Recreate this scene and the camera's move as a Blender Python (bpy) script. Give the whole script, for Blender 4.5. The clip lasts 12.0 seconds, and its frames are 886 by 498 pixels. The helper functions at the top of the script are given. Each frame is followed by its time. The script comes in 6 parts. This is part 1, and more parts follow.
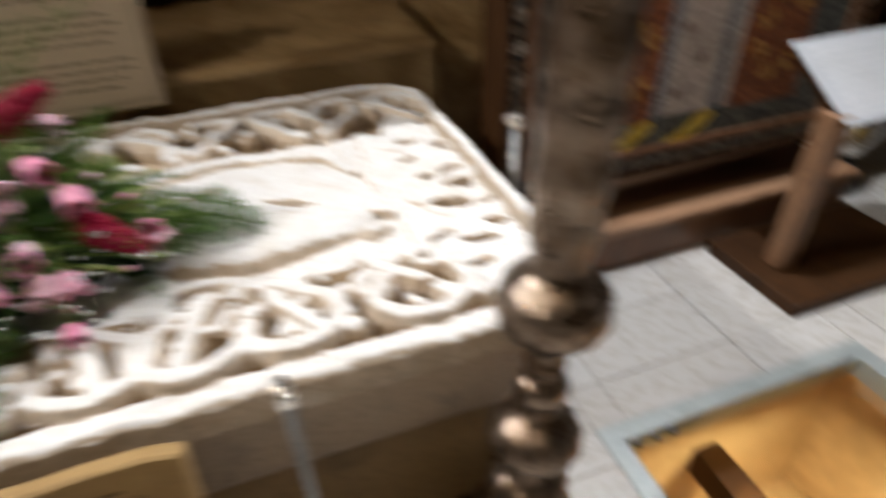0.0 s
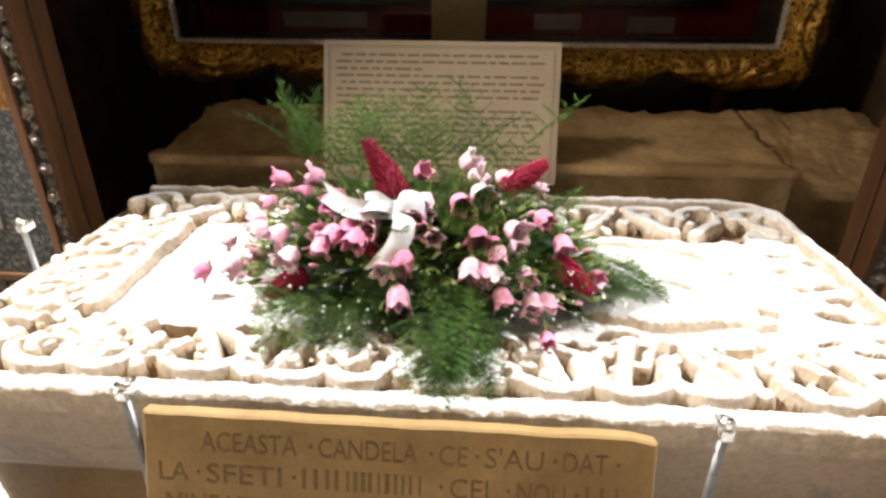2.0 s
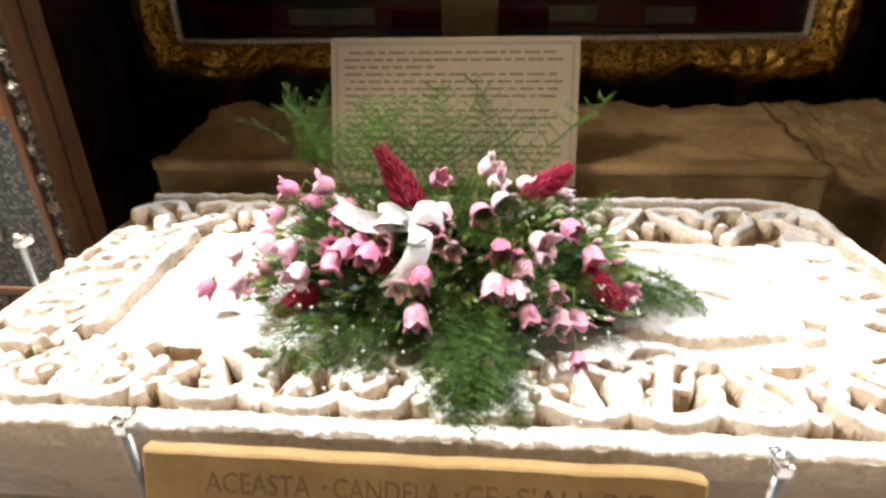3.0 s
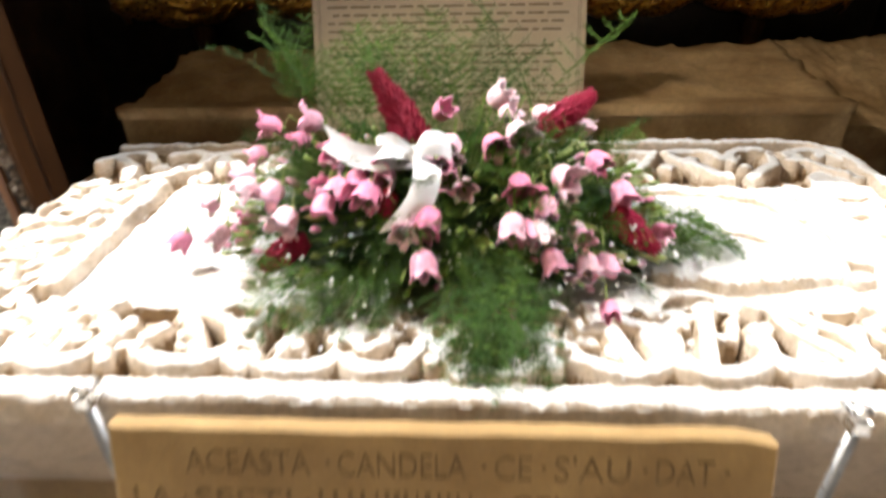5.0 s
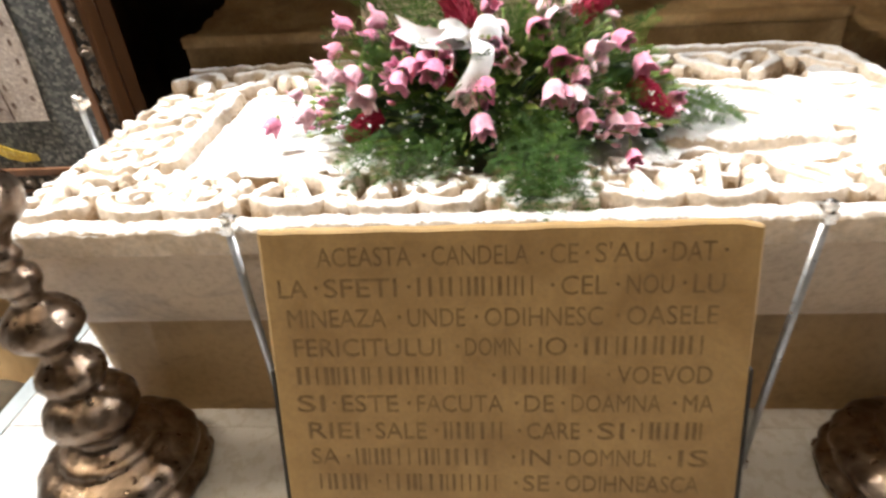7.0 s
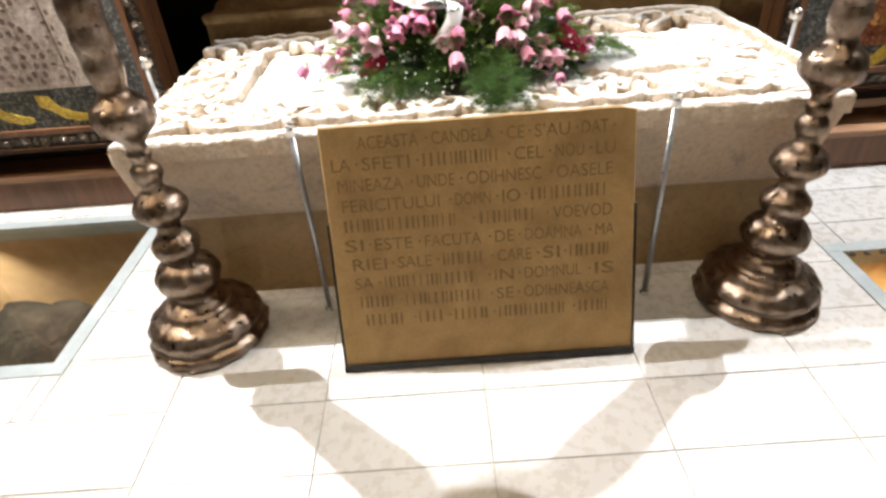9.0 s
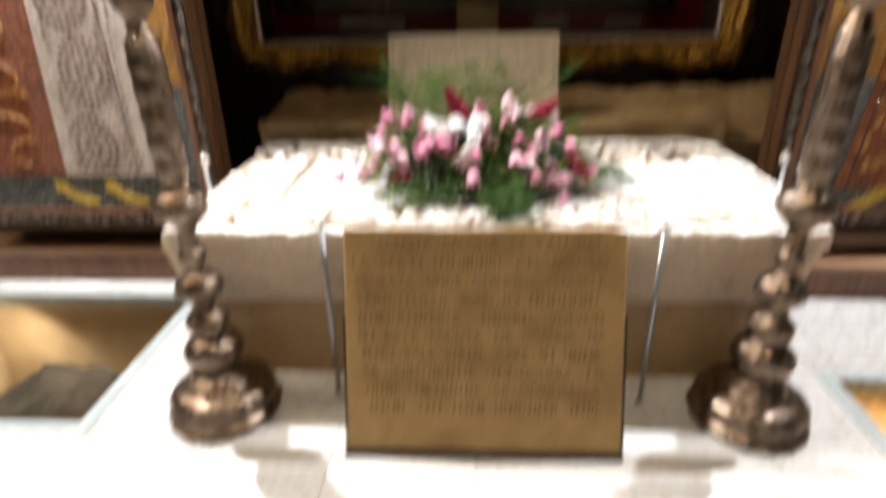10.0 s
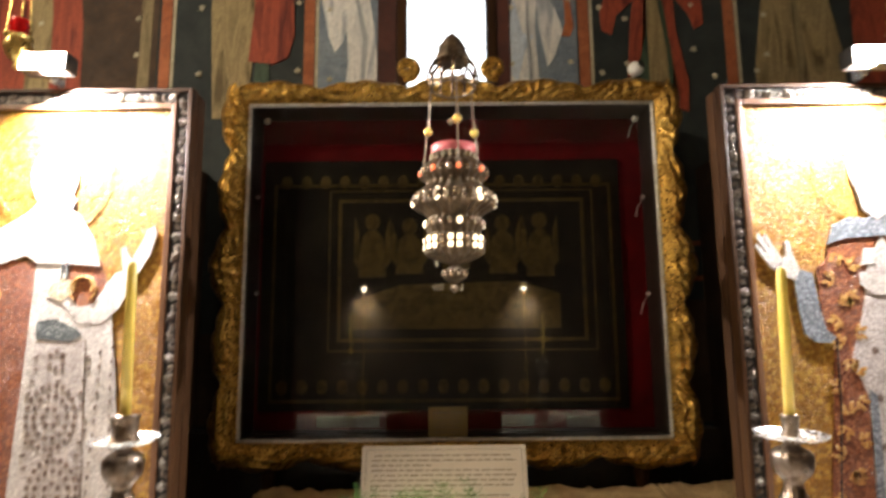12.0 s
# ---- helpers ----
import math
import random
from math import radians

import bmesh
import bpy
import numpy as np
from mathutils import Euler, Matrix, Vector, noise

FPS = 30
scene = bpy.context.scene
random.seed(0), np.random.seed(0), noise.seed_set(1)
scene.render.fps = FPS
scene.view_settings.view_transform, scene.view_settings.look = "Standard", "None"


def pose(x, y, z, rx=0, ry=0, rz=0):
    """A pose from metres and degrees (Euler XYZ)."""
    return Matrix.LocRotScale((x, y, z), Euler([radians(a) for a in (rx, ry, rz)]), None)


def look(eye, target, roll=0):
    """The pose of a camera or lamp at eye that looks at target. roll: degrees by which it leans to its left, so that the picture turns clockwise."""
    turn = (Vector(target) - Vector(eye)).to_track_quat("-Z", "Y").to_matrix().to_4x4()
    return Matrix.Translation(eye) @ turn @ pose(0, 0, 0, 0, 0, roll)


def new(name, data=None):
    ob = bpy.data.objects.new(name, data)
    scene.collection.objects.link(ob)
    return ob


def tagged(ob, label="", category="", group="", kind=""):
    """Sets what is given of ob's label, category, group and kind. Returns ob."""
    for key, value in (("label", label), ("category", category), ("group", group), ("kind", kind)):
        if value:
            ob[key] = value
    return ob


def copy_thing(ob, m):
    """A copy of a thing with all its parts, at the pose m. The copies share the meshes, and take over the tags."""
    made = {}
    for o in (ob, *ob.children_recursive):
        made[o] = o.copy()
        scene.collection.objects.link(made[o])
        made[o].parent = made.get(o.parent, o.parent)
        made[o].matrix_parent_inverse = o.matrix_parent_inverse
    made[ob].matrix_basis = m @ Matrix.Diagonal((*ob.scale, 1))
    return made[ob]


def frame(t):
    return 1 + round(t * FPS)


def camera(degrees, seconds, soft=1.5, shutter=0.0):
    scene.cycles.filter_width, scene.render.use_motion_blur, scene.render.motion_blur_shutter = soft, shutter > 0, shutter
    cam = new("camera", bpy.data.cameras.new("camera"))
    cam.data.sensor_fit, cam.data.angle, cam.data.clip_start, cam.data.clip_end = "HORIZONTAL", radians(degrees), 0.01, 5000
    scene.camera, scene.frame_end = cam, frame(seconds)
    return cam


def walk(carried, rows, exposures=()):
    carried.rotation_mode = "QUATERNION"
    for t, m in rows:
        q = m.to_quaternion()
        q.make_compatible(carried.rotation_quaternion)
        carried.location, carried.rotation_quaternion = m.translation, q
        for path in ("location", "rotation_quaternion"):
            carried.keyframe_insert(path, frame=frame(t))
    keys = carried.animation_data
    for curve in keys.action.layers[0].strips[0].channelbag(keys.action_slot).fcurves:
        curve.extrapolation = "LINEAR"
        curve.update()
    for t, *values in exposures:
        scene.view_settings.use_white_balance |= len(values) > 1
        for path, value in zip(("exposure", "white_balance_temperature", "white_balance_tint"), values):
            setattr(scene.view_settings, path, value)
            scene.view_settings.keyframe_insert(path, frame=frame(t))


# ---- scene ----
cam = camera(74.5, 12.0, soft=2.7, shutter=0.9)
PATH = [
    (0, (0.552, -0.277, 1.200), (1.085, 1.254, 0.031), -1.9),
    (0.5, (0.331, -0.287, 1.238), (0.529, 1.424, 0.223), -1.8),
    (1, (0.172, -0.305, 1.266), (0.209, 1.421, 0.257), -2.1),
    (1.5, (0.134, -0.408, 1.279), (0.033, 1.365, 0.359), -0.2),
    (2, (0.13, -0.477, 1.283), (-0.005, 1.316, 0.407), 0.2),
    (2.5, (0.122, -0.457, 1.281), (-0.059, 1.336, 0.413), -0.9),
    (4.5, (0.051, -0.176, 1.236), (-0.039, 1.544, 0.219), -2.3),
    (5, (0.05, -0.287, 1.179), (-0.058, 1.444, 0.183), -1.5),
    (5.5, (0.041, -0.405, 1.158), (-0.102, 1.287, 0.101), -1.5),
    (6, (0.032, -0.46, 1.141), (-0.123, 1.24, 0.098), -1.4),
    (6.5, (-0.008, -0.49, 1.106), (-0.177, 1.157, -0.016), -4.1),
    (8.3, (-0.048, -1.031, 1.23), (-0.129, 0.709, 0.247), -2.3),
    (8.5, (-0.074, -1.094, 1.224), (-0.137, 0.649, 0.245), -3.5),
    (9, (-0.092, -1.176, 1.202), (-0.109, 0.473, 0.07), -4.4),
    (9.5, (-0.074, -1.244, 1.223), (-0.129, 0.463, 0.182), -3.0),
    (9.9, (-0.027, -1.303, 1.25), (-0.139, 0.467, 0.324), -1.7),
    (10, (-0.034, -1.315, 1.276), (-0.131, 0.502, 0.446), -1.1),
    (10.5, (-0.03, -1.337, 1.418), (-0.038, 0.623, 1.02), 1.7),
    (11, (-0.026, -1.355, 1.505), (-0.057, 0.643, 1.422), 0.1),
    (11.5, (-0.024, -1.372, 1.571), (0.011, 0.613, 1.814), 0.4),
    (11.7, (-0.026, -1.379, 1.578), (-0.062, 0.605, 1.83), 0.1),
    (12, (-0.03, -1.383, 1.602), (-0.027, 0.597, 1.883), -0.5),
]
walk(cam, [(t, look(eye, target, roll)) for t, eye, target, roll in PATH], [(0.0, -0.98), (0.5, -0.7), (1.0, -0.3), (1.5, -0.1), (2.0, 0.0), (9.8, 0.0), (10.6, 0.25), (11.4, 0.36), (12.0, 0.40)])

# ---- world and lamps ----
world = bpy.data.worlds.new("world")
scene.world = world
world.use_nodes = True
sky = world.node_tree.nodes.new("ShaderNodeTexSky")
sky.sky_type, sky.sun_disc = "NISHITA", False
sky.sun_elevation, sky.sun_rotation = 0.7, 2.6
world.node_tree.links.new(sky.outputs[0], world.node_tree.nodes["Background"].inputs[0])
world.node_tree.nodes["Background"].inputs[1].default_value = 0.08

FLOOD_W, HALL_W, DOWN_W, PIT_W, BACK_W = 146, 6, 10, 14, 170
SIDE_W = 135
FLOOD_C, HALL_C, PIT_C = (0.975, 0.985, 1.0), (1.0, 0.84, 0.62), (1.0, 0.78, 0.42)


def lamp(name, eye, target, watts, colour, size, spread=180):
    data = bpy.data.lights.new(name, "AREA")
    data.shape, data.size, data.energy, data.color = "DISK", size, watts, colour
    data.spread = radians(spread)
    ob = new(name, data)
    ob.matrix_world = look(eye, target)
    return ob


for side in (-1, 1):
    x, y, z = (-1.723, 0.997, 2.704) if side < 0 else (1.775, 0.930, 2.672)
    lamp("flood_light", (x, y, z), (x - 0.30 * side, y - 0.43, z - 0.85), FLOOD_W * (1.18 if side < 0 else 0.84), FLOOD_C, 0.026)
    lamp("hall_lamp_light", (1.64 * side, -6.37, 2.43), (1.64 * side, -6.46, 1.95), BACK_W, (1, 0.85, 0.58), 0.06, 105)
# unseen fill lamps, added to brighten plaque, floor and the eastern stones
lamp("front_fill_light", (0, -1.2, 4.72), (0, -1.0, 0), HALL_W, HALL_C, 0.9)
lamp("floor_fill_light", (0, -1.2, 4.70), (0, -0.9, 0), DOWN_W, HALL_C, 0.5, 62)
lamp("side_fill_light", (-3.75, -0.15, 4.40), (-0.3, -0.1, 0.3), SIDE_W, HALL_C, 0.8)
lamp("pit_light", (1.62, 0.12, -0.08), (1.5, 0.0, -0.7), PIT_W, PIT_C, 0.08)
lamp("pit_light", (-2.05, 0.80, -0.08), (-2.35, 0.70, -0.5), PIT_W * 0.30, (1, 0.88, 0.7), 0.08)

# ---- materials ----


def shader(name):
    m = bpy.data.materials.new(name)
    m.use_nodes = True
    return m, m.node_tree.nodes, m.node_tree.links, m.node_tree.nodes["Principled BSDF"]


def coords(nodes, links, vary=True):
    tc = nodes.new("ShaderNodeTexCoord")
    if not vary:
        return tc.outputs["Object"]
    info = nodes.new("ShaderNodeObjectInfo")
    mul = nodes.new("ShaderNodeMath")
    mul.operation = "MULTIPLY"
    mul.inputs[1].default_value = 37.0
    add = nodes.new("ShaderNodeVectorMath")
    links.new(info.outputs["Random"], mul.inputs[0])
    links.new(tc.outputs["Object"], add.inputs[0])
    links.new(mul.outputs[0], add.inputs[1])
    return add.outputs[0]


def noise_tex(nodes, links, co, scale, detail=5, rough=0.6, distort=0.0):
    n = nodes.new("ShaderNodeTexNoise")
    n.inputs["Scale"].default_value, n.inputs["Detail"].default_value = scale, detail
    n.inputs["Roughness"].default_value, n.inputs["Distortion"].default_value = rough, distort
    links.new(co, n.inputs["Vector"])
    return n.outputs["Fac"]


def ramp(nodes, links, fac, stops):
    r = nodes.new("ShaderNodeValToRGB")
    while len(r.color_ramp.elements) < len(stops):
        r.color_ramp.elements.new(0.5)
    for e, (p, c) in zip(r.color_ramp.elements, stops):
        e.position, e.color = p, (*c, 1)
    links.new(fac, r.inputs[0])
    return r.outputs[0]


def times(nodes, links, a, b, fac=1.0):
    mx = nodes.new("ShaderNodeMixRGB")
    mx.blend_type = "MULTIPLY"
    mx.inputs[0].default_value = fac
    links.new(a, mx.inputs[1])
    links.new(b, mx.inputs[2])
    return mx.outputs[0]


def bumped(nodes, links, bsdf, height, strength, distance):
    b = nodes.new("ShaderNodeBump")
    b.inputs["Strength"].default_value, b.inputs["Distance"].default_value = strength, distance
    links.new(height, b.inputs["Height"])
    links.new(b.outputs[0], bsdf.inputs["Normal"])


def surface(name, c1, c2, scale=6.0, rough=0.6, metal=0.0, fine=60.0, bump=0.3, dist=0.002, grain=0.75, stretch=None, spread=(0.35, 0.65)):
    """A two-colour surface with broad stains, fine grain, uneven gloss and relief."""
    m, n, l, b = shader(name)
    co = coords(n, l)
    if stretch:
        mp = n.new("ShaderNodeMapping")
        mp.inputs["Scale"].default_value = stretch
        l.new(co, mp.inputs[0])
        co = mp.outputs[0]
    broad = noise_tex(n, l, co, scale, 6, 0.62, 0.4)
    thin = noise_tex(n, l, co, fine, 4, 0.6)
    col = ramp(n, l, broad, [(spread[0], c1), (spread[1], c2)])
    dark = ramp(n, l, thin, [(0.3, (grain,) * 3), (0.62, (1, 1, 1))])
    l.new(times(n, l, col, dark), b.inputs["Base Color"])
    b.inputs["Metallic"].default_value = metal
    gloss = ramp(n, l, thin, [(0.3, (max(rough - 0.1, 0.03),) * 3), (0.7, (min(rough + 0.12, 1),) * 3)])
    l.new(gloss, b.inputs["Roughness"])
    if bump:
        bumped(n, l, b, thin, bump, dist)
    return m


def plain(name, colour, rough=0.5, metal=0.0):
    m, n, l, b = shader(name)
    b.inputs["Base Color"].default_value, b.inputs["Roughness"].default_value = (*colour, 1), rough
    b.inputs["Metallic"].default_value = metal
    return m


def tesserae(name, c1, c2, c3, metal=0.0, rough=0.45, scale=105.0, broad=7.0):
    """Small glass or stone cubes, each of its own shade, in recessed mortar."""
    m, n, l, b = shader(name)
    tc = n.new("ShaderNodeTexCoord")
    co = tc.outputs["Object"]
    cell = n.new("ShaderNodeTexVoronoi")
    cell.inputs["Scale"].default_value, cell.inputs["Randomness"].default_value = scale, 0.55
    edge = n.new("ShaderNodeTexVoronoi")
    edge.feature = "DISTANCE_TO_EDGE"
    edge.inputs["Scale"].default_value, edge.inputs["Randomness"].default_value = scale, 0.55
    l.new(co, cell.inputs["Vector"])
    l.new(co, edge.inputs["Vector"])
    sep = n.new("ShaderNodeSeparateColor")
    l.new(cell.outputs["Color"], sep.inputs[0])
    col = ramp(n, l, sep.outputs[0], [(0.1, c1), (0.6, c2), (0.95, c3)])
    stain = ramp(n, l, noise_tex(n, l, co, broad), [(0.3, (0.72, 0.70, 0.68)), (0.6, (1, 1, 1))])
    joint = ramp(n, l, edge.outputs["Distance"], [(0.0, (0.55, 0.5, 0.45)), (0.08, (1, 1, 1))])
    l.new(times(n, l, times(n, l, col, stain), joint), b.inputs["Base Color"])
    b.inputs["Metallic"].default_value, b.inputs["Roughness"].default_value = metal, rough
    b.inputs["Specular IOR Level"].default_value = 0.28
    tilt = n.new("ShaderNodeMath")
    l.new(sep.outputs[1], tilt.inputs[0])
    l.new(joint, tilt.inputs[1])
    bumped(n, l, b, tilt.outputs[0], 0.85, 0.006)
    return m


def folds(name, dark, light, scale=9.0):
    """Painted cloth: long brushed folds on plaster."""
    m, n, l, b = shader(name)
    co = coords(n, l)
    mp = n.new("ShaderNodeMapping")
    mp.inputs["Scale"].default_value = (1, 1, 0.16)
    l.new(co, mp.inputs[0])
    f = noise_tex(n, l, mp.outputs[0], scale, 5, 0.55, 1.2)
    col = ramp(n, l, f, [(0.34, dark), (0.5, light), (0.62, tuple((a + c) / 2 for a, c in zip(dark, light))), (0.72, light)])
    thin = noise_tex(n, l, co, 45, 5)
    l.new(times(n, l, col, ramp(n, l, thin, [(0.3, (0.75, 0.75, 0.75)), (0.6, (1, 1, 1))])), b.inputs["Base Color"])
    b.inputs["Roughness"].default_value = 0.75
    bumped(n, l, b, thin, 0.2, 0.002)
    return m


def marble(name, base, vein, scale, rough, worn=0.8):
    m, n, l, b = shader(name)
    co = coords(n, l)
    cloud = noise_tex(n, l, co, scale, 8, 0.62, 1.4)
    thin = noise_tex(n, l, co, scale * 14, 5, 0.6)
    col = ramp(n, l, cloud, [(0.30, vein), (0.44, base), (0.60, base), (0.74, tuple(c * 0.86 for c in base))])
    grime = ramp(n, l, thin, [(0.28, (worn, worn * 0.96, worn * 0.9)), (0.55, (1, 1, 1))])
    info = n.new("ShaderNodeObjectInfo")
    tone = ramp(n, l, info.outputs["Random"], [(0.0, (0.88, 0.86, 0.84)), (1.0, (1, 1, 1))])
    l.new(times(n, l, times(n, l, col, grime), tone), b.inputs["Base Color"])
    l.new(ramp(n, l, thin, [(0.3, (max(rough - 0.08, 0.05),) * 3), (0.7, (rough + 0.1,) * 3)]), b.inputs["Roughness"])
    bumped(n, l, b, thin, 0.12, 0.002)
    return m


def blossom(name, c1, c2, c3, rough=0.5):
    m, n, l, b = shader(name)
    info = n.new("ShaderNodeObjectInfo")
    co = coords(n, l)
    col = ramp(n, l, info.outputs["Random"], [(0.0, c1), (0.55, c2), (1.0, c3)])
    thin = noise_tex(n, l, co, 160, 4)
    l.new(times(n, l, col, ramp(n, l, thin, [(0.3, (0.72, 0.66, 0.68)), (0.6, (1, 1, 1))])), b.inputs["Base Color"])
    b.inputs["Roughness"].default_value = rough
    b.inputs["Subsurface Weight"].default_value = 0.12
    b.inputs["Subsurface Radius"].default_value = (0.006, 0.003, 0.003)
    return m


def glass(name, tint=(1, 1, 1), rough=0.02):
    """A thin pane: clear, with a gloss that grows towards grazing views."""
    m, n, l, b = shader(name)
    n.remove(b)
    clear, gloss = n.new("ShaderNodeBsdfTransparent"), n.new("ShaderNodeBsdfGlossy")
    clear.inputs[0].default_value, gloss.inputs["Roughness"].default_value = (*tint, 1), rough
    lw, mx = n.new("ShaderNodeLayerWeight"), n.new("ShaderNodeMixShader")
    lw.inputs[0].default_value = 0.5
    steep, grow = n.new("ShaderNodeMath"), n.new("ShaderNodeMath")
    steep.operation, steep.inputs[1].default_value = "POWER", 4.0
    grow.operation, grow.inputs[1].default_value, grow.inputs[2].default_value = "MULTIPLY_ADD", 0.85, 0.036
    l.new(lw.outputs["Facing"], steep.inputs[0])
    l.new(steep.outputs[0], grow.inputs[0])
    l.new(grow.outputs[0], mx.inputs[0])
    l.new(clear.outputs[0], mx.inputs[1])
    l.new(gloss.outputs[0], mx.inputs[2])
    l.new(mx.outputs[0], n["Material Output"].inputs[0])
    return m


def glowing(name, colour, strength):
    m, n, l, b = shader(name)
    b.inputs["Base Color"].default_value = (*colour, 1)
    b.inputs["Emission Color"].default_value, b.inputs["Emission Strength"].default_value = (*colour, 1), strength
    return m


M_LID = marble("carved_marble", (0.80, 0.80, 0.80), (0.72, 0.685, 0.64), 5, 0.55, 0.88)
M_LIDRECESS = surface("recess_shade_brown", (0.24, 0.16, 0.09), (0.38, 0.275, 0.17), 14, 0.8, 0, 90, 0.5, 0.003, 0.7)
M_LIDSIDE = surface("ochre_shaded_steep_sides", (0.50, 0.39, 0.275), (0.69, 0.59, 0.48), 18, 0.75, 0, 80, 0.4, 0.002, 0.72)
M_CHEST = marble("tomb_stone", (0.60, 0.475, 0.345), (0.40, 0.325, 0.255), 4.2, 0.6, 0.76)
M_BASE = marble("lower_chest_stone", (0.43, 0.29, 0.14), (0.30, 0.20, 0.10), 4, 0.6, 0.78)
M_TILE = marble("floor_marble", (0.57, 0.565, 0.56), (0.495, 0.49, 0.485), 2.6, 0.28, 0.96)
M_MORTAR = surface("mortar", (0.32, 0.29, 0.25), (0.47, 0.44, 0.40), 9, 0.85)
M_PLAQUE = surface("sandstone", (0.265, 0.16, 0.060), (0.395, 0.255, 0.103), 6, 0.75, 0, 110, 0.35, 0.0015, 0.84)
M_LETTER = surface("darker_letter_stone", (0.15, 0.092, 0.036), (0.23, 0.145, 0.06), 25, 0.8, 0, 200, 0.2, 0.001)
M_BLACK = surface("black_iron", (0.015, 0.014, 0.013), (0.04, 0.035, 0.03), 20, 0.5, 0.3)
M_SILVER = surface("tarnished_silver", (0.14, 0.090, 0.055), (0.34, 0.265, 0.205), 13, 0.33, 1.0, 44, 0.62, 0.007, 0.72)
M_LAMP = surface("dull_lamp_silver", (0.075, 0.050, 0.028), (0.20, 0.14, 0.085), 22, 0.42, 0.85, 70, 0.8, 0.008, 0.65)
M_PLATE = surface("bright_silver", (0.80, 0.78, 0.74), (0.92, 0.90, 0.87), 14, 0.25, 1.0, 90, 0.2, 0.002, 0.85)
M_STEEL = surface("brushed_steel", (0.55, 0.56, 0.56), (0.72, 0.73, 0.73), 30, 0.28, 1.0, 60, 0.1, 0.001, 0.92)
M_WAX = surface("beeswax", (0.66, 0.45, 0.07), (0.76, 0.54, 0.10), 18, 0.42, 0, 80, 0.15, 0.001, 0.9)
M_GOLD = surface("gilt_wood", (0.38, 0.20, 0.032), (0.68, 0.40, 0.085), 16, 0.30, 0.8, 70, 0.6, 0.006, 0.36)
M_ROPE = surface("silvered_wood", (0.46, 0.42, 0.36), (0.66, 0.62, 0.55), 30, 0.4, 0.8, 120, 0.3, 0.002, 0.6)
M_OAK = surface("dark_oak", (0.033, 0.0135, 0.005), (0.066, 0.028, 0.010), 5, 0.55, 0, 46, 0.3, 0.002, 0.6, (1, 1, 0.12))
M_OAK.node_tree.nodes["Principled BSDF"].inputs["Specular IOR Level"].default_value = 0.16
M_PINE = surface("oiled_board", (0.23, 0.12, 0.062), (0.36, 0.205, 0.12), 5, 0.45, 0, 46, 0.3, 0.002, 0.7, (0.12, 1, 1))
M_EBONY = surface("black_wood", (0.012, 0.009, 0.007), (0.03, 0.021, 0.015), 12, 0.4, 0, 60, 0.3, 0.002, 0.6)
M_CARVE = surface("worn_silver_carving", (0.10, 0.072, 0.05), (0.36, 0.31, 0.26), 22, 0.35, 0.7, 90, 0.5, 0.003, 0.5)
M_PAPER = surface("printed_board", (0.61, 0.51, 0.39), (0.67, 0.57, 0.445), 3, 0.6, 0, 60, 0.1, 0.001, 0.93)
M_INK = surface("faded_ink", (0.25, 0.19, 0.13), (0.34, 0.26, 0.18), 30, 0.7, 0, 150, 0.0, 0.001)
M_SHEET = surface("white_sheet", (0.43, 0.45, 0.48), (0.50, 0.52, 0.56), 4, 0.5, 0, 50, 0.1, 0.001, 0.94)
M_OLDSTONE = surface("old_stone", (0.36, 0.235, 0.11), (0.66, 0.48, 0.26), 5, 0.8, 0, 70, 0.5, 0.004, 0.8)
M_VELVET = surface("red_velvet", (0.055, 0.0015, 0.002), (0.10, 0.003, 0.004), 4, 0.9, 0, 90, 0.2, 0.001, 0.7)
M_CLOTH = surface("old_dark_cloth", (0.004, 0.003, 0.002), (0.012, 0.009, 0.005), 6, 0.85, 0, 90, 0.4, 0.002, 0.5)
M_THREAD = surface("tarnished_gold_thread", (0.030, 0.019, 0.0045), (0.078, 0.051, 0.013), 14, 0.6, 0.2, 120, 0.6, 0.003, 0.5)
M_RIM = surface("grey_painted_steel", (0.34, 0.38, 0.385), (0.42, 0.46, 0.465), 9, 0.4, 0.2, 50, 0.15, 0.001, 0.88)
# white labels, with the dimness of the case put into their colour
M_DIMPAPER = surface("dimmed_label_paper", (0.075, 0.06, 0.045), (0.12, 0.098, 0.075), 9, 0.7)
M_BEAD = surface("warm_silver", (0.26, 0.17, 0.10), (0.55, 0.42, 0.30), 30, 0.2, 1.0, 90, 0.2, 0.001, 0.7)
M_ROD = surface("satin_steel", (0.36, 0.37, 0.38), (0.48, 0.49, 0.50), 20, 0.35, 0.85, 60, 0.05, 0.001, 0.95)
M_BRASS = surface("brass", (0.62, 0.40, 0.10), (0.78, 0.54, 0.18), 12, 0.28, 1.0, 80, 0.3, 0.002, 0.7)
M_TAG = surface("dull_brass_tag", (0.30, 0.215, 0.075), (0.40, 0.29, 0.11), 12, 0.55, 0.3, 80, 0.1, 0.001, 0.8)
M_DARKWALL = surface("dark_fresco_ground", (0.012, 0.018, 0.019), (0.034, 0.042, 0.040), 4, 0.8, 0, 40, 0.3, 0.003, 0.6)
M_BLUEWALL = surface("blue_fresco_ground", (0.16, 0.20, 0.26), (0.26, 0.31, 0.36), 4, 0.8, 0, 40, 0.3, 0.003, 0.7)
M_BROWNWALL = surface("brown_fresco_ground", (0.032, 0.017, 0.009), (0.085, 0.046, 0.024), 4, 0.8, 0, 40, 0.3, 0.003, 0.6)
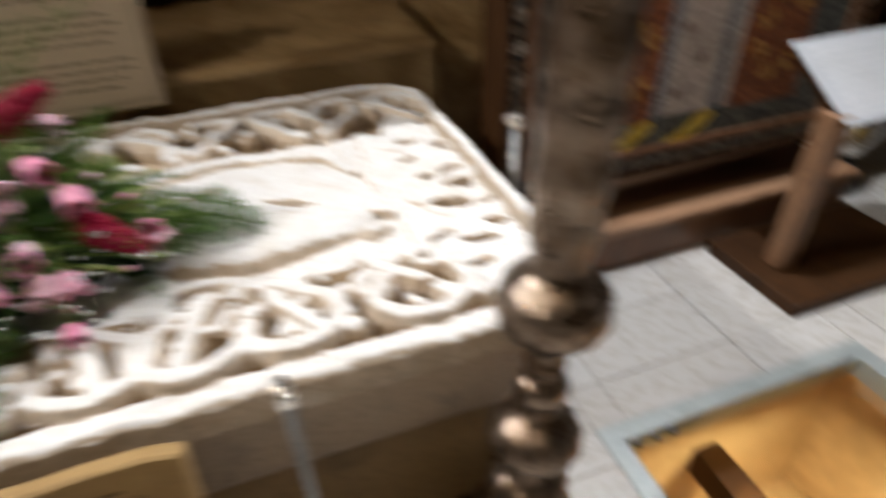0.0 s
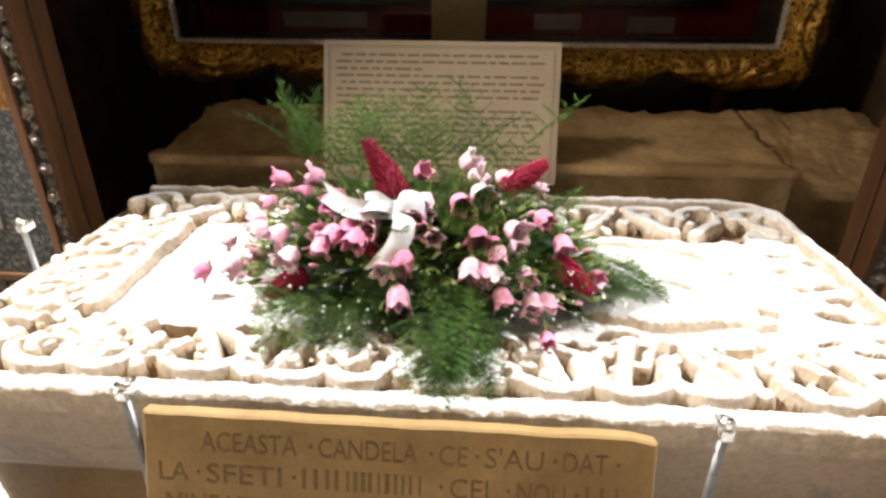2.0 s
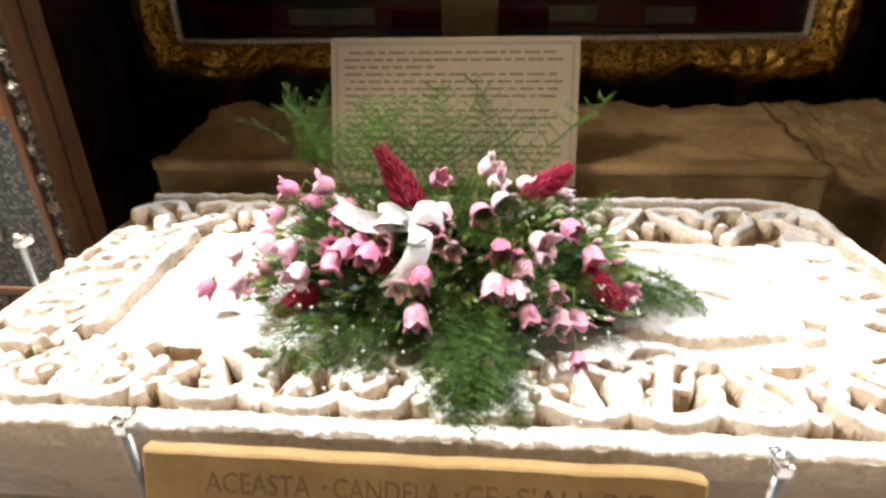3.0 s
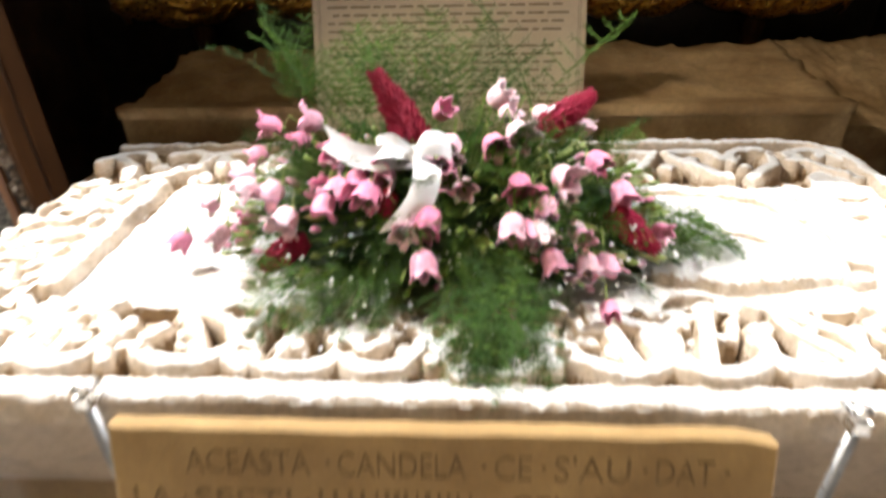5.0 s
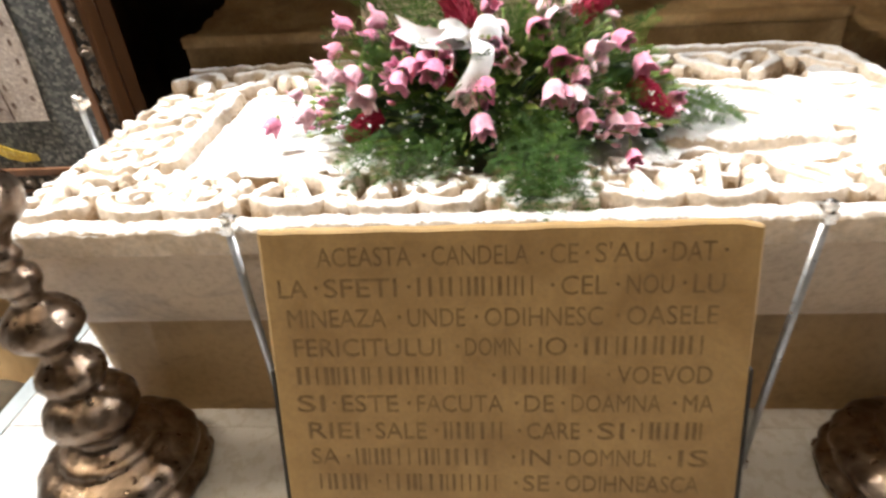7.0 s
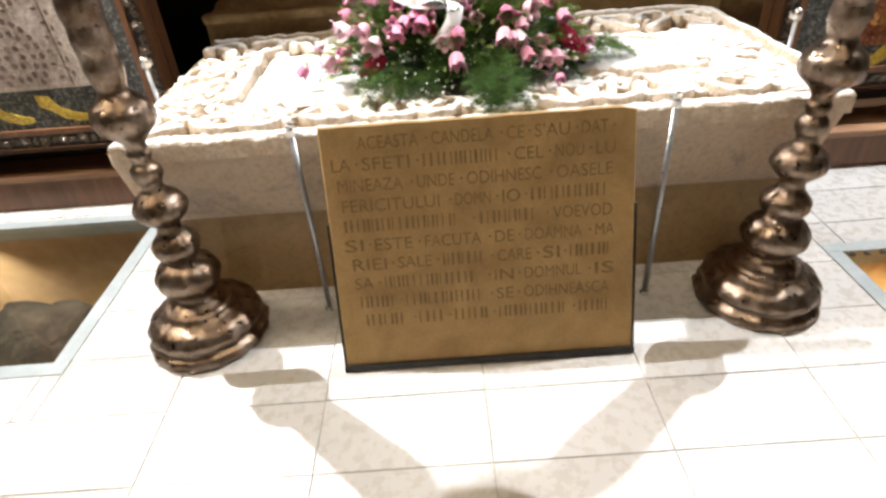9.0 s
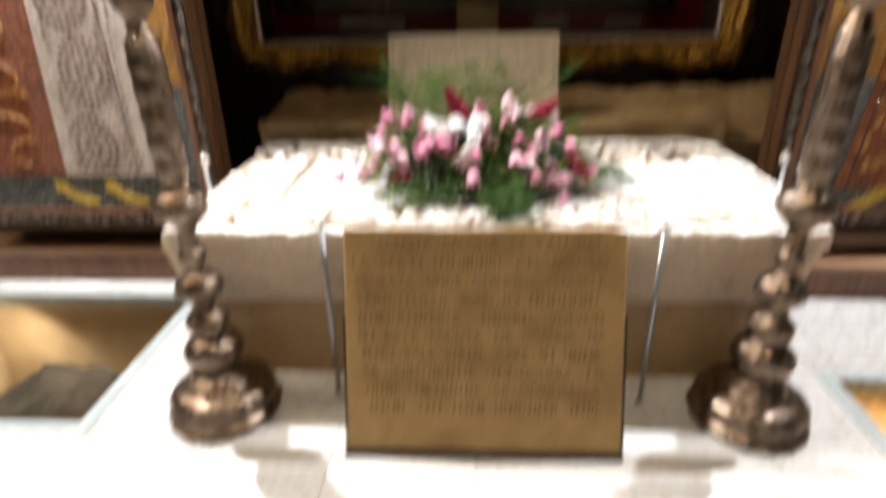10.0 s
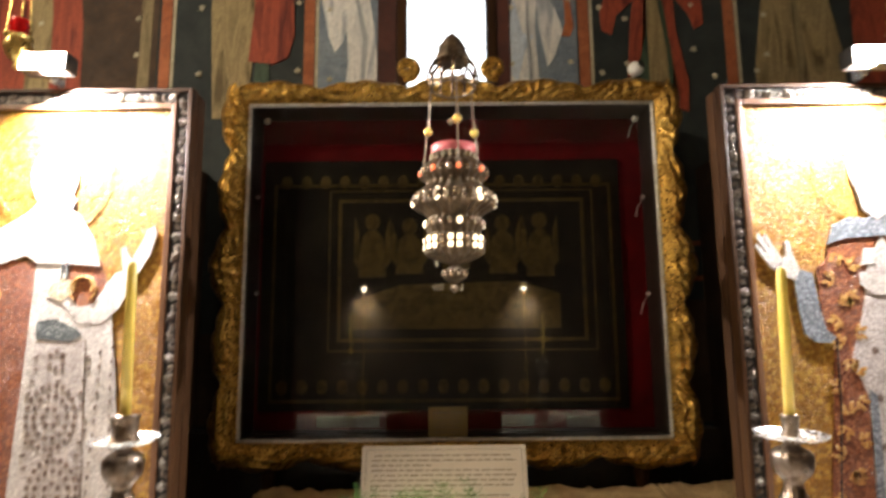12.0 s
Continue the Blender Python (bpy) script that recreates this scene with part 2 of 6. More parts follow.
M_STRIPE = surface("red_ochre_band", (0.30, 0.085, 0.03), (0.46, 0.15, 0.06), 9, 0.8, 0, 50, 0.2, 0.002, 0.7)
M_STAR = surface("star_paint", (0.42, 0.38, 0.26), (0.6, 0.55, 0.4), 20, 0.7)
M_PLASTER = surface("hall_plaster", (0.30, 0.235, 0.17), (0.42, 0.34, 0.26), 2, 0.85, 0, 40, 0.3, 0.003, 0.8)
M_HALLWALL = surface("dark_hall_wall", (0.032, 0.022, 0.015), (0.085, 0.058, 0.038), 2, 0.85, 0, 40, 0.3, 0.003, 0.7)
M_ROBEW = folds("white_painted_cloth", (0.40, 0.43, 0.47), (0.84, 0.82, 0.78))
M_ROBEGREY = folds("grey_painted_folds", (0.26, 0.28, 0.31), (0.44, 0.46, 0.48))
M_ROBEBLUE = folds("pale_blue_painted_cloth", (0.34, 0.42, 0.54), (0.62, 0.70, 0.80))
M_ROBEDIM = folds("brown_painted_cloth", (0.10, 0.07, 0.03), (0.26, 0.20, 0.10))
M_DARKGREEN = folds("dark_green_painted_cloth", (0.015, 0.03, 0.018), (0.05, 0.085, 0.05))
M_ROBER = folds("red_painted_cloth", (0.12, 0.014, 0.008), (0.36, 0.065, 0.028))
M_ROBEY = folds("ochre_painted_cloth", (0.11, 0.075, 0.028), (0.36, 0.27, 0.13))
T_GOLD = tesserae("gold_tesserae", (0.26, 0.108, 0.008), (0.36, 0.165, 0.016), (0.47, 0.255, 0.038), 0.1, 0.55, 62.0)
T_GREY = tesserae("slate_tesserae", (0.045, 0.05, 0.05), (0.10, 0.105, 0.10), (0.22, 0.22, 0.20))
T_WHITE = tesserae("white_tesserae", (0.53, 0.45, 0.40), (0.65, 0.565, 0.50), (0.74, 0.665, 0.60))
T_RUST = tesserae("rust_tesserae", (0.16, 0.042, 0.016), (0.27, 0.078, 0.028), (0.38, 0.135, 0.05))
T_ORANGE = tesserae("ochre_tesserae", (0.42, 0.17, 0.04), (0.56, 0.27, 0.07), (0.70, 0.42, 0.14))
T_YELLOW = tesserae("yellow_tesserae", (0.52, 0.34, 0.03), (0.66, 0.45, 0.05), (0.74, 0.56, 0.10))
T_PALE = tesserae("pale_grey_tesserae", (0.43, 0.355, 0.32), (0.55, 0.465, 0.42), (0.66, 0.575, 0.525))
T_TAN = tesserae("tan_tesserae", (0.42, 0.30, 0.18), (0.55, 0.42, 0.27), (0.66, 0.54, 0.38))
T_SLATE = tesserae("blue_grey_tesserae", (0.13, 0.135, 0.15), (0.22, 0.225, 0.245), (0.34, 0.35, 0.37))
T_DARK = tesserae("umber_tesserae", (0.05, 0.025, 0.015), (0.09, 0.045, 0.03), (0.14, 0.07, 0.04))
M_MOULD = surface("reddish_moulding", (0.12, 0.05, 0.022), (0.22, 0.10, 0.045), 6, 0.4, 0, 46, 0.3, 0.002, 0.65, (1, 1, 0.12))
T_DOT = tesserae("brown_tesserae", (0.14, 0.085, 0.065), (0.21, 0.14, 0.11), (0.28, 0.20, 0.16))
M_PINK = blossom("pink_petal", (0.69, 0.20, 0.35), (0.81, 0.40, 0.53), (0.87, 0.70, 0.73))
M_CRIMSON = blossom("crimson_plume", (0.27, 0.002, 0.028), (0.34, 0.003, 0.042), (0.42, 0.006, 0.06), 0.75)
M_RIBBON = surface("satin_ribbon", (0.74, 0.73, 0.75), (0.82, 0.81, 0.83), 20, 0.35, 0, 120, 0.1, 0.001, 0.93)
M_FERN = blossom("fern_green", (0.026, 0.074, 0.006), (0.055, 0.130, 0.009), (0.11, 0.20, 0.017), 0.85)
M_LIME = blossom("young_green", (0.18, 0.28, 0.05), (0.28, 0.38, 0.10), (0.46, 0.54, 0.24), 0.5)
M_LEAF = blossom("dark_leaf", (0.014, 0.04, 0.012), (0.022, 0.06, 0.016), (0.03, 0.08, 0.02), 0.4)
M_WHITE = surface("white_plastic", (0.78, 0.77, 0.74), (0.84, 0.83, 0.80), 9, 0.35, 0, 60, 0.05, 0.001, 0.95)
M_PANE = glass("case_glass")
M_WALKPANE = glass("floor_glass", (0.93, 0.95, 0.92))
M_RED = plain("red_lamp_glass", (0.55, 0.012, 0.012), 0.12)
M_ROSE = plain("rose_lamp_glass", (0.42, 0.10, 0.10), 0.15)
M_PITWALL = surface("pit_plaster", (0.52, 0.36, 0.205), (0.68, 0.49, 0.31), 5, 0.8, 0, 40, 0.5, 0.004, 0.75)
M_PITMOUND = surface("dark_pit_mound", (0.06, 0.045, 0.03), (0.14, 0.105, 0.07), 8, 0.95, 0, 50, 1.0, 0.012, 0.55)
M_DAY = glowing("daylight_backdrop", (0.92, 0.96, 1.0), 3.0)
M_FLOODFACE = glowing("flood_face", (1.0, 0.93, 0.82), 30.0)
M_JAMB = surface("dark_red_jamb", (0.055, 0.014, 0.010), (0.10, 0.028, 0.018), 5, 0.7)
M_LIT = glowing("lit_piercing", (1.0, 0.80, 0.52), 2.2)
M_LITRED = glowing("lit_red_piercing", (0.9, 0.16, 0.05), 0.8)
M_BULB = glowing("bulb", (1.0, 0.85, 0.6), 14.0)
M_REARBULB = glowing("rear_bulb", (1.0, 0.86, 0.6), 45.0)

# ---- geometry helpers ----


def mesh_of(bm, name, material, smooth=False):
    me = bpy.data.meshes.new(name)
    bm.to_mesh(me)
    bm.free()
    me.materials.append(material)
    if smooth:
        me.shade_smooth()
    return me


def part(name, bm, material, parent=None, label="", smooth=False, m=None):
    """Links a bmesh, or a mesh that is there already, as one object under its thing."""
    me = bm if isinstance(bm, bpy.types.Mesh) else mesh_of(bm, name, material, smooth)
    ob = new(name, me)
    ob.parent = parent
    if m is not None:
        ob.matrix_basis = m
    return tagged(ob, label=label)


def thing(name, label, category, group="", at=None):
    ob = new(name)
    ob.empty_display_size = 0.1
    if at is not None:
        ob.matrix_basis = at
    return tagged(ob, label, category, group)


def setting(name, bm, material, label, category="", smooth=False):
    ob = part(name, bm, material, None, "", smooth)
    return tagged(ob, label, category or name.split("_")[0], "", "structure")


def box(x0, x1, y0, y1, z0, z1, bevel=0.0, bm=None):
    bm = bm or bmesh.new()
    b = bmesh.new()
    bmesh.ops.create_cube(b, size=1, matrix=Matrix.LocRotScale(((x0 + x1) / 2, (y0 + y1) / 2, (z0 + z1) / 2), None, (x1 - x0, y1 - y0, z1 - z0)))
    if bevel:
        bmesh.ops.bevel(b, geom=b.edges[:], offset=bevel, segments=2, affect="EDGES", profile=0.6)
    me = bpy.data.meshes.new("tmp")
    b.to_mesh(me)
    b.free()
    bm.from_mesh(me)
    bpy.data.meshes.remove(me)
    return bm


def lathe(profile, n=40, lobes=0, depth=0.0, cap=True):
    """Turns (radius, height) pairs round z; lobes gadroon the surface."""
    bm = bmesh.new()
    rings = []
    for r, z in profile:
        ring = []
        for k in range(n):
            a = 2 * math.pi * k / n
            rr = r * (1 + depth * math.cos(lobes * a)) if lobes else r
            ring.append(bm.verts.new((rr * math.cos(a), rr * math.sin(a), z)))
        rings.append(ring)
    for a, b in zip(rings, rings[1:]):
        for k in range(n):
            bm.faces.new((a[k], a[(k + 1) % n], b[(k + 1) % n], b[k]))
    if cap:
        bm.faces.new(rings[0][::-1])
        bm.faces.new(rings[-1])
    return bm


def smooth_profile(points, steps=5):
    """Rounds a coarse turned profile into soft swells."""
    out = []
    p = [points[0], *points, points[-1]]
    for i in range(1, len(p) - 2):
        for s in range(steps):
            t = s / steps
            q = [0.5 * (2 * p[i][k] + (p[i + 1][k] - p[i - 1][k]) * t + (2 * p[i - 1][k] - 5 * p[i][k] + 4 * p[i + 1][k] - p[i + 2][k]) * t * t
                        + (3 * p[i][k] - p[i - 1][k] - 3 * p[i + 1][k] + p[i + 2][k]) * t ** 3) for k in (0, 1)]
            out.append((max(q[0], 0.002), q[1]))
    return out + [points[-1]]


def tube(points, radius, n=8, bm=None, taper=1.0):
    bm = bm or bmesh.new()
    pts = [Vector(p) for p in points]
    rings = []
    for i, p in enumerate(pts):
        d = (pts[min(i + 1, len(pts) - 1)] - pts[max(i - 1, 0)]).normalized()
        a = d.orthogonal().normalized()
        b = d.cross(a)
        r = radius * (1 + (taper - 1) * i / max(len(pts) - 1, 1))
        rings.append([bm.verts.new(p + r * (math.cos(2 * math.pi * k / n) * a + math.sin(2 * math.pi * k / n) * b)) for k in range(n)])
    for i in range(len(rings) - 1):
        a, b = rings[i], rings[i + 1]
        off = min(range(n), key=lambda s: (b[s].co - a[0].co).length)
        for k in range(n):
            bm.faces.new((a[k], a[(k + 1) % n], b[(k + 1 + off) % n], b[(k + off) % n]))
    bm.faces.new(rings[0][::-1])
    bm.faces.new(rings[-1])
    return bm


def ball(x, y, z, r, bm=None, seg=14, squash=(1, 1, 1)):
    bm = bm or bmesh.new()
    bmesh.ops.create_uvsphere(bm, u_segments=seg, v_segments=max(seg // 2, 4), radius=r, matrix=Matrix.LocRotScale((x, y, z), None, squash))
    return bm


def outline(points, y, depth, bm=None):
    """A flat shape in the x-z plane, its face at y, depth thick towards +y."""
    bm = bm or bmesh.new()
    front = [bm.verts.new((x, y, z)) for x, z in points]
    back = [bm.verts.new((x, y + depth, z)) for x, z in points]
    bm.faces.new(front)
    for k in range(len(points)):
        j = (k + 1) % len(points)
        bm.faces.new((front[k], back[k], back[j], front[j]))
    bmesh.ops.recalc_face_normals(bm, faces=bm.faces[:])
    return bm


def oval(cx, cz, a, b, n=36):
    return [(cx + a * math.cos(2 * math.pi * k / n), cz + b * math.sin(2 * math.pi * k / n)) for k in range(n)]


def grid_mesh(name, P, material, smooth=True):
    """A mesh from an array of points, rows by columns."""
    r, c = P.shape[:2]
    idx = np.arange(r * c).reshape(r, c)
    f = np.stack([idx[:-1, :-1], idx[:-1, 1:], idx[1:, 1:], idx[1:, :-1]], -1).reshape(-1, 4)
    me = bpy.data.meshes.new(name)
    me.from_pydata(P.reshape(-1, 3).tolist(), [], f.tolist())
    me.materials.append(material)
    if smooth:
        me.shade_smooth()
    me.update()
    return me


rng = np.random.default_rng(4)


def value_noise(X, Y, cell, seed):
    g = np.random.default_rng(seed).random((200, 200))
    u, v = X / cell + 60, Y / cell + 60
    i, j = np.floor(u).astype(int), np.floor(v).astype(int)
    a, b = u - i, v - j
    a, b = a * a * (3 - 2 * a), b * b * (3 - 2 * b)
    i, j = i % 199, j % 199
    return g[i, j] * (1 - a) * (1 - b) + g[i + 1, j] * a * (1 - b) + g[i, j + 1] * (1 - a) * b + g[i + 1, j + 1] * a * b - 0.5
for m in (M_CLOTH, M_THREAD, M_VELVET):
    m.node_tree.nodes["Principled BSDF"].inputs["Specular IOR Level"].default_value = 0.08

# ---- the large structure ----
PITS = ((-2.35, -1.25, 0.065, 1.0), (1.18, 2.02, -0.62, 0.44))


def floor_cells(z0, z1):
    """The floor's bed, cut open over the two glazed pits."""
    xs, ys = [-4.5, -2.35, -1.25, 1.18, 2.02, 4.5], [-6.5, -0.62, 0.065, 0.44, 1.0, 3.0]
    bm = bmesh.new()
    for xa, xb in zip(xs, xs[1:]):
        for ya, yb in zip(ys, ys[1:]):
            cx, cy = (xa + xb) / 2, (ya + yb) / 2
            if not any(p[0] < cx < p[1] and p[2] < cy < p[3] for p in PITS):
                box(xa, xb, ya, yb, z0, z1, 0, bm)
    return bm


floor = setting("floor", floor_cells(-0.15, -0.0035), M_MORTAR, "mortar bed under white marble floor tiles", "floor")
WALL_Y = 2.55


def wall_box(name, x0, x1, y0, y1, z0, z1, material, label):
    return setting(name, box(x0, x1, y0, y1, z0, z1), material, label, "wall")


# apse wall with a window opening
bm = box(-4.5, -0.30, WALL_Y, 2.95, -0.1, 5.6)
box(0.33, 4.5, WALL_Y, 2.95, -0.1, 5.6, 0, bm)
box(-0.30, 0.33, WALL_Y, 2.95, -0.1, 3.05, 0, bm)
box(-0.30, 0.33, WALL_Y, 2.95, 5.2, 5.6, 0, bm)
wall_north = setting("wall_north", bm, M_DARKWALL, "dark painted apse wall with frescoes and a narrow window", "wall")
# walls out of view close the hall, dark so the glass mirrors little
wall_box("wall_west", -4.7, -4.5, -6.7, 2.95, -0.1, 5.6, M_HALLWALL, "unseen side wall closing the hall, kept dark")
wall_box("wall_east", 4.5, 4.7, -6.7, 2.95, -0.1, 5.6, M_HALLWALL, "unseen side wall closing the hall, kept dark")
wall_box("wall_south", -4.5, 4.5, -6.7, -6.5, -0.1, 5.6, M_HALLWALL, "dark brown rear wall closing the hall")
setting("ceiling", box(-4.7, 4.7, -6.7, 2.95, 5.6, 5.8), M_PLASTER, "plaster ceiling of the church", "ceiling")

# window
win = tagged(new("window_1"), "bright narrow leaded window above the gilt frame", "window", "", "structure")
bm = box(-0.34, -0.27, WALL_Y - 0.03, WALL_Y + 0.12, 3.05, 5.2, 0.01)
box(0.30, 0.37, WALL_Y - 0.03, WALL_Y + 0.12, 3.05, 5.2, 0.01, bm)
box(-0.27, 0.30, WALL_Y - 0.03, WALL_Y + 0.12, 3.05, 3.12, 0.01, bm)
part("window_frame", bm, M_OAK, win, "dark brown window frame")
bm = bmesh.new()
for k in range(6):
    z = 3.3 + 0.36 * k
    box(-0.27, 0.30, WALL_Y + 0.095, WALL_Y + 0.105, z, z + 0.008, 0, bm)
for cz in (3.62, 4.3):
    tube([(0.015 + 0.07 * math.cos(a), WALL_Y + 0.10, cz + 0.10 * math.sin(a)) for a in np.linspace(0, 6.28, 25)], 0.004, 5, bm)
    tube([(0.015, WALL_Y + 0.10, cz - 0.28), (0.015, WALL_Y + 0.10, cz + 0.28)], 0.004, 5, bm)
part("lead_bars", bm, M_STEEL, win, "thin grey lead lines")
setting("backdrop_sky", box(-0.9, 0.95, 3.3, 3.32, 2.8, 5.6), M_DAY, "white daylight outside the window", "backdrop")


# painted bands and robes of the fresco
def band(x, w, z0=3.0, z1=5.5, material=M_STRIPE):
    ob = part("painted_band", box(x - w / 2, x + w / 2, WALL_Y - 0.006, WALL_Y + 0.02, z0, z1), material, wall_north)
    return ob


for x in (-2.0, -0.97, 1.0, 2.05):
    band(x, 0.075)
    band(x + 0.055, 0.02, material=M_STAR)
for x0, x1 in ((-0.92, -0.36), (0.39, 0.95)):
    part("painted_ground", box(x0, x1, WALL_Y - 0.004, WALL_Y + 0.02, 3.0, 5.5), M_BLUEWALL, wall_north)
for x0, x1 in ((-4.4, -2.06), (2.12, 4.4)):
    part("painted_ground", box(x0, x1, WALL_Y - 0.004, WALL_Y + 0.02, 3.0, 5.5), M_BROWNWALL if x0 < 0 else M_DARKWALL, wall_north)


def painted(pts, material, lift=0):
    part("painted_robe", outline(pts, WALL_Y - 0.008 - 0.002 * lift, 0.03), material, wall_north)


# pale robed shapes beside the window
painted([(-0.715, 3.25), (-0.49, 3.25), (-0.482, 3.50), (-0.50, 3.75), (-0.555, 4.10), (-0.56, 4.6), (-0.74, 4.6), (-0.75, 4.1), (-0.70, 3.72), (-0.69, 3.5)], M_ROBEW, 0)
painted([(-0.90, 4.3), (-0.885, 4.0), (-0.83, 3.70), (-0.785, 3.585), (-0.73, 3.66), (-0.695, 3.80), (-0.70, 4.3)], M_ROBEW, 1)
painted([(-0.60, 3.3), (-0.575, 3.28), (-0.55, 3.7), (-0.62, 4.0), (-0.64, 3.98), (-0.585, 3.68)], M_ROBEGREY, 2)
painted([(0.47, 3.25), (0.68, 3.25), (0.665, 3.45), (0.65, 3.75), (0.68, 4.2), (0.68, 4.6), (0.50, 4.6), (0.50, 4.1), (0.47, 3.7)], M_ROBEW, 0)
painted([(0.47, 3.40), (0.52, 3.36), (0.58, 3.60), (0.64, 3.70), (0.56, 3.72), (0.50, 4.0), (0.47, 3.8)], M_ROBEBLUE, 1)
painted([(0.64, 4.3), (0.68, 3.75), (0.735, 3.465), (0.79, 3.55), (0.85, 3.74), (0.80, 3.90), (0.75, 4.0), (0.74, 4.3)], M_ROBEW, 2)
painted([(0.84, 3.70), (0.90, 3.69), (0.93, 3.76), (0.88, 4.2), (0.86, 4.2), (0.87, 3.8)], M_STRIPE, 2)
painted([(0.60, 3.30), (0.625, 3.30), (0.61, 3.75), (0.60, 4.1), (0.585, 3.8)], M_ROBEGREY, 3)
# ochre and red robes on the dark ground
painted([(-1.64, 3.10), (-1.40, 3.10), (-1.375, 3.5), (-1.36, 4.0), (-1.40, 4.7), (-1.66, 4.7), (-1.68, 3.9)], M_ROBEY, 0)
painted([(-1.40, 3.52), (-1.22, 3.50), (-1.12, 3.55), (-1.075, 3.72), (-1.09, 4.0), (-1.14, 4.7), (-1.36, 4.7), (-1.37, 3.9)], M_ROBER, 1)
painted([(-1.36, 3.25), (-1.30, 3.2), (-1.24, 3.25), (-1.25, 3.52), (-1.35, 3.52)], M_DARKGREEN, 0)
painted([(1.30, 3.38), (1.37, 3.40), (1.45, 3.75), (1.47, 4.2), (1.40, 4.2), (1.34, 3.80)], M_ROBER, 1)
painted([(1.455, 3.20), (1.60, 3.20), (1.585, 3.60), (1.545, 3.90), (1.52, 4.2), (1.47, 4.2), (1.455, 3.7)], M_ROBEY, 2)
painted([(1.37, 3.20), (1.455, 3.20), (1.46, 4.2), (1.43, 3.80), (1.40, 3.5)], M_DARKGREEN, 1)
painted([(1.60, 3.20), (1.66, 3.20), (1.60, 3.75), (1.56, 4.1), (1.555, 3.9), (1.59, 3.6)], M_DARKGREEN, 1)
painted([(1.62, 3.16), (1.72, 3.12), (1.73, 3.35), (1.66, 3.75), (1.65, 4.2), (1.56, 4.2), (1.585, 3.9), (1.62, 3.55)], M_ROBER, 1)
painted([(1.13, 3.74), (1.20, 3.70), (1.24, 3.85), (1.40, 4.0), (1.38, 4.2), (1.20, 4.1), (1.12, 3.88)], M_ROBER, 2)
painted([(1.66, 4.0), (1.76, 3.86), (1.80, 3.74), (1.86, 3.78), (1.86, 3.95), (1.76, 4.2), (1.66, 4.2)], M_ROBER, 2)
painted([(2.20, 3.10), (2.86, 3.10), (2.84, 3.6), (2.76, 4.1), (2.70, 4.7), (2.36, 4.7), (2.30, 4.0), (2.22, 3.5)], M_ROBEY, 0)
painted([(2.52, 3.10), (2.60, 3.10), (2.57, 3.7), (2.52, 4.4), (2.48, 4.4), (2.51, 3.7)], M_ROBEDIM, 1)
painted([(2.92, 3.10), (3.25, 3.10), (3.25, 4.7), (2.96, 4.7)], M_ROBER, 0)
painted([(-2.19, 3.10), (-2.11, 3.10), (-2.09, 4.7), (-2.17, 4.7)], M_ROBEDIM, 0)
painted([(-3.30, 3.10), (-2.58, 3.10), (-2.60, 3.8), (-2.70, 4.7), (-3.30, 4.7)], M_ROBER, 0)
painted([(-2.98, 3.10), (-2.80, 3.10), (-2.82, 3.9), (-2.90, 4.7), (-3.0, 4.7)], M_ROBEY, 1)
star = outline([(0.026 * (1 if k % 2 == 0 else 0.42) * math.cos(k * math.pi / 6), 0.026 * (1 if k % 2 == 0 else 0.42) * math.sin(k * math.pi / 6)) for k in range(12)], 0, 0.012)
star = mesh_of(star, "star", M_STAR)
for x in (-1.75, -1.05, -0.82, -2.2, 0.48, 0.9, 1.12, 1.3, 1.78, 1.92, 2.22, -2.9, 2.3):
    for z in (3.38 + 0.21 * ((x * 7.3) % 1), 3.82 + 0.2 * ((x * 3.1) % 1), 4.3):
        part("star", star, None, wall_north, m=pose(x, WALL_Y - 0.013, z, 0, 20 * x, 0))
for x0, x1 in ((-0.478, -0.345), (0.375, 0.465)):
    part("painted_jamb", box(x0, x1, WALL_Y - 0.016, WALL_Y + 0.02, 3.0, 5.5), M_JAMB, wall_north)
# painted hangings low on the apse wall
for k in range(2):
    z = 1.93 + 0.24 * k
    part("painted_border", box(1.30, 2.15, WALL_Y - 0.005, WALL_Y + 0.02, z, z + 0.03), M_STRIPE, wall_north)
for j in range(6):
    part("painted_scroll", outline(oval(1.38 + 0.14 * j, 2.065, 0.045, 0.06, 16), WALL_Y - 0.005, 0.02), M_ROBER, wall_north)
    part("painted_scroll", outline(oval(1.38 + 0.14 * j, 2.065, 0.022, 0.032, 12), WALL_Y - 0.008, 0.02), M_BROWNWALL, wall_north)
part("painted_ground", box(1.32, 2.15, WALL_Y - 0.004, WALL_Y + 0.02, 1.0, 1.80), M_BROWNWALL, wall_north)
part("painted_ground", box(-2.15, -1.40, WALL_Y - 0.004, WALL_Y + 0.02, 1.0, 1.60), M_BROWNWALL, wall_north)


# ---- the marble tomb ----
X0, X1, Y0, Y1, ZG = -0.99, 1.025, 0.300, 1.315, 0.552
NX, NY = 980, 500
gx, gy = np.linspace(X0, X1, NX), np.linspace(Y0, Y1, NY)
GX, GY = np.meshgrid(gx, gy, indexing="ij")
H = np.zeros_like(GX)
DEEP = 0.024


def window_of(xa, xb, ya, yb):
    i0, i1 = np.searchsorted(gx, (xa, xb))
    j0, j1 = np.searchsorted(gy, (ya, yb))
    return slice(max(i0 - 1, 0), i1 + 1), slice(max(j0 - 1, 0), j1 + 1)


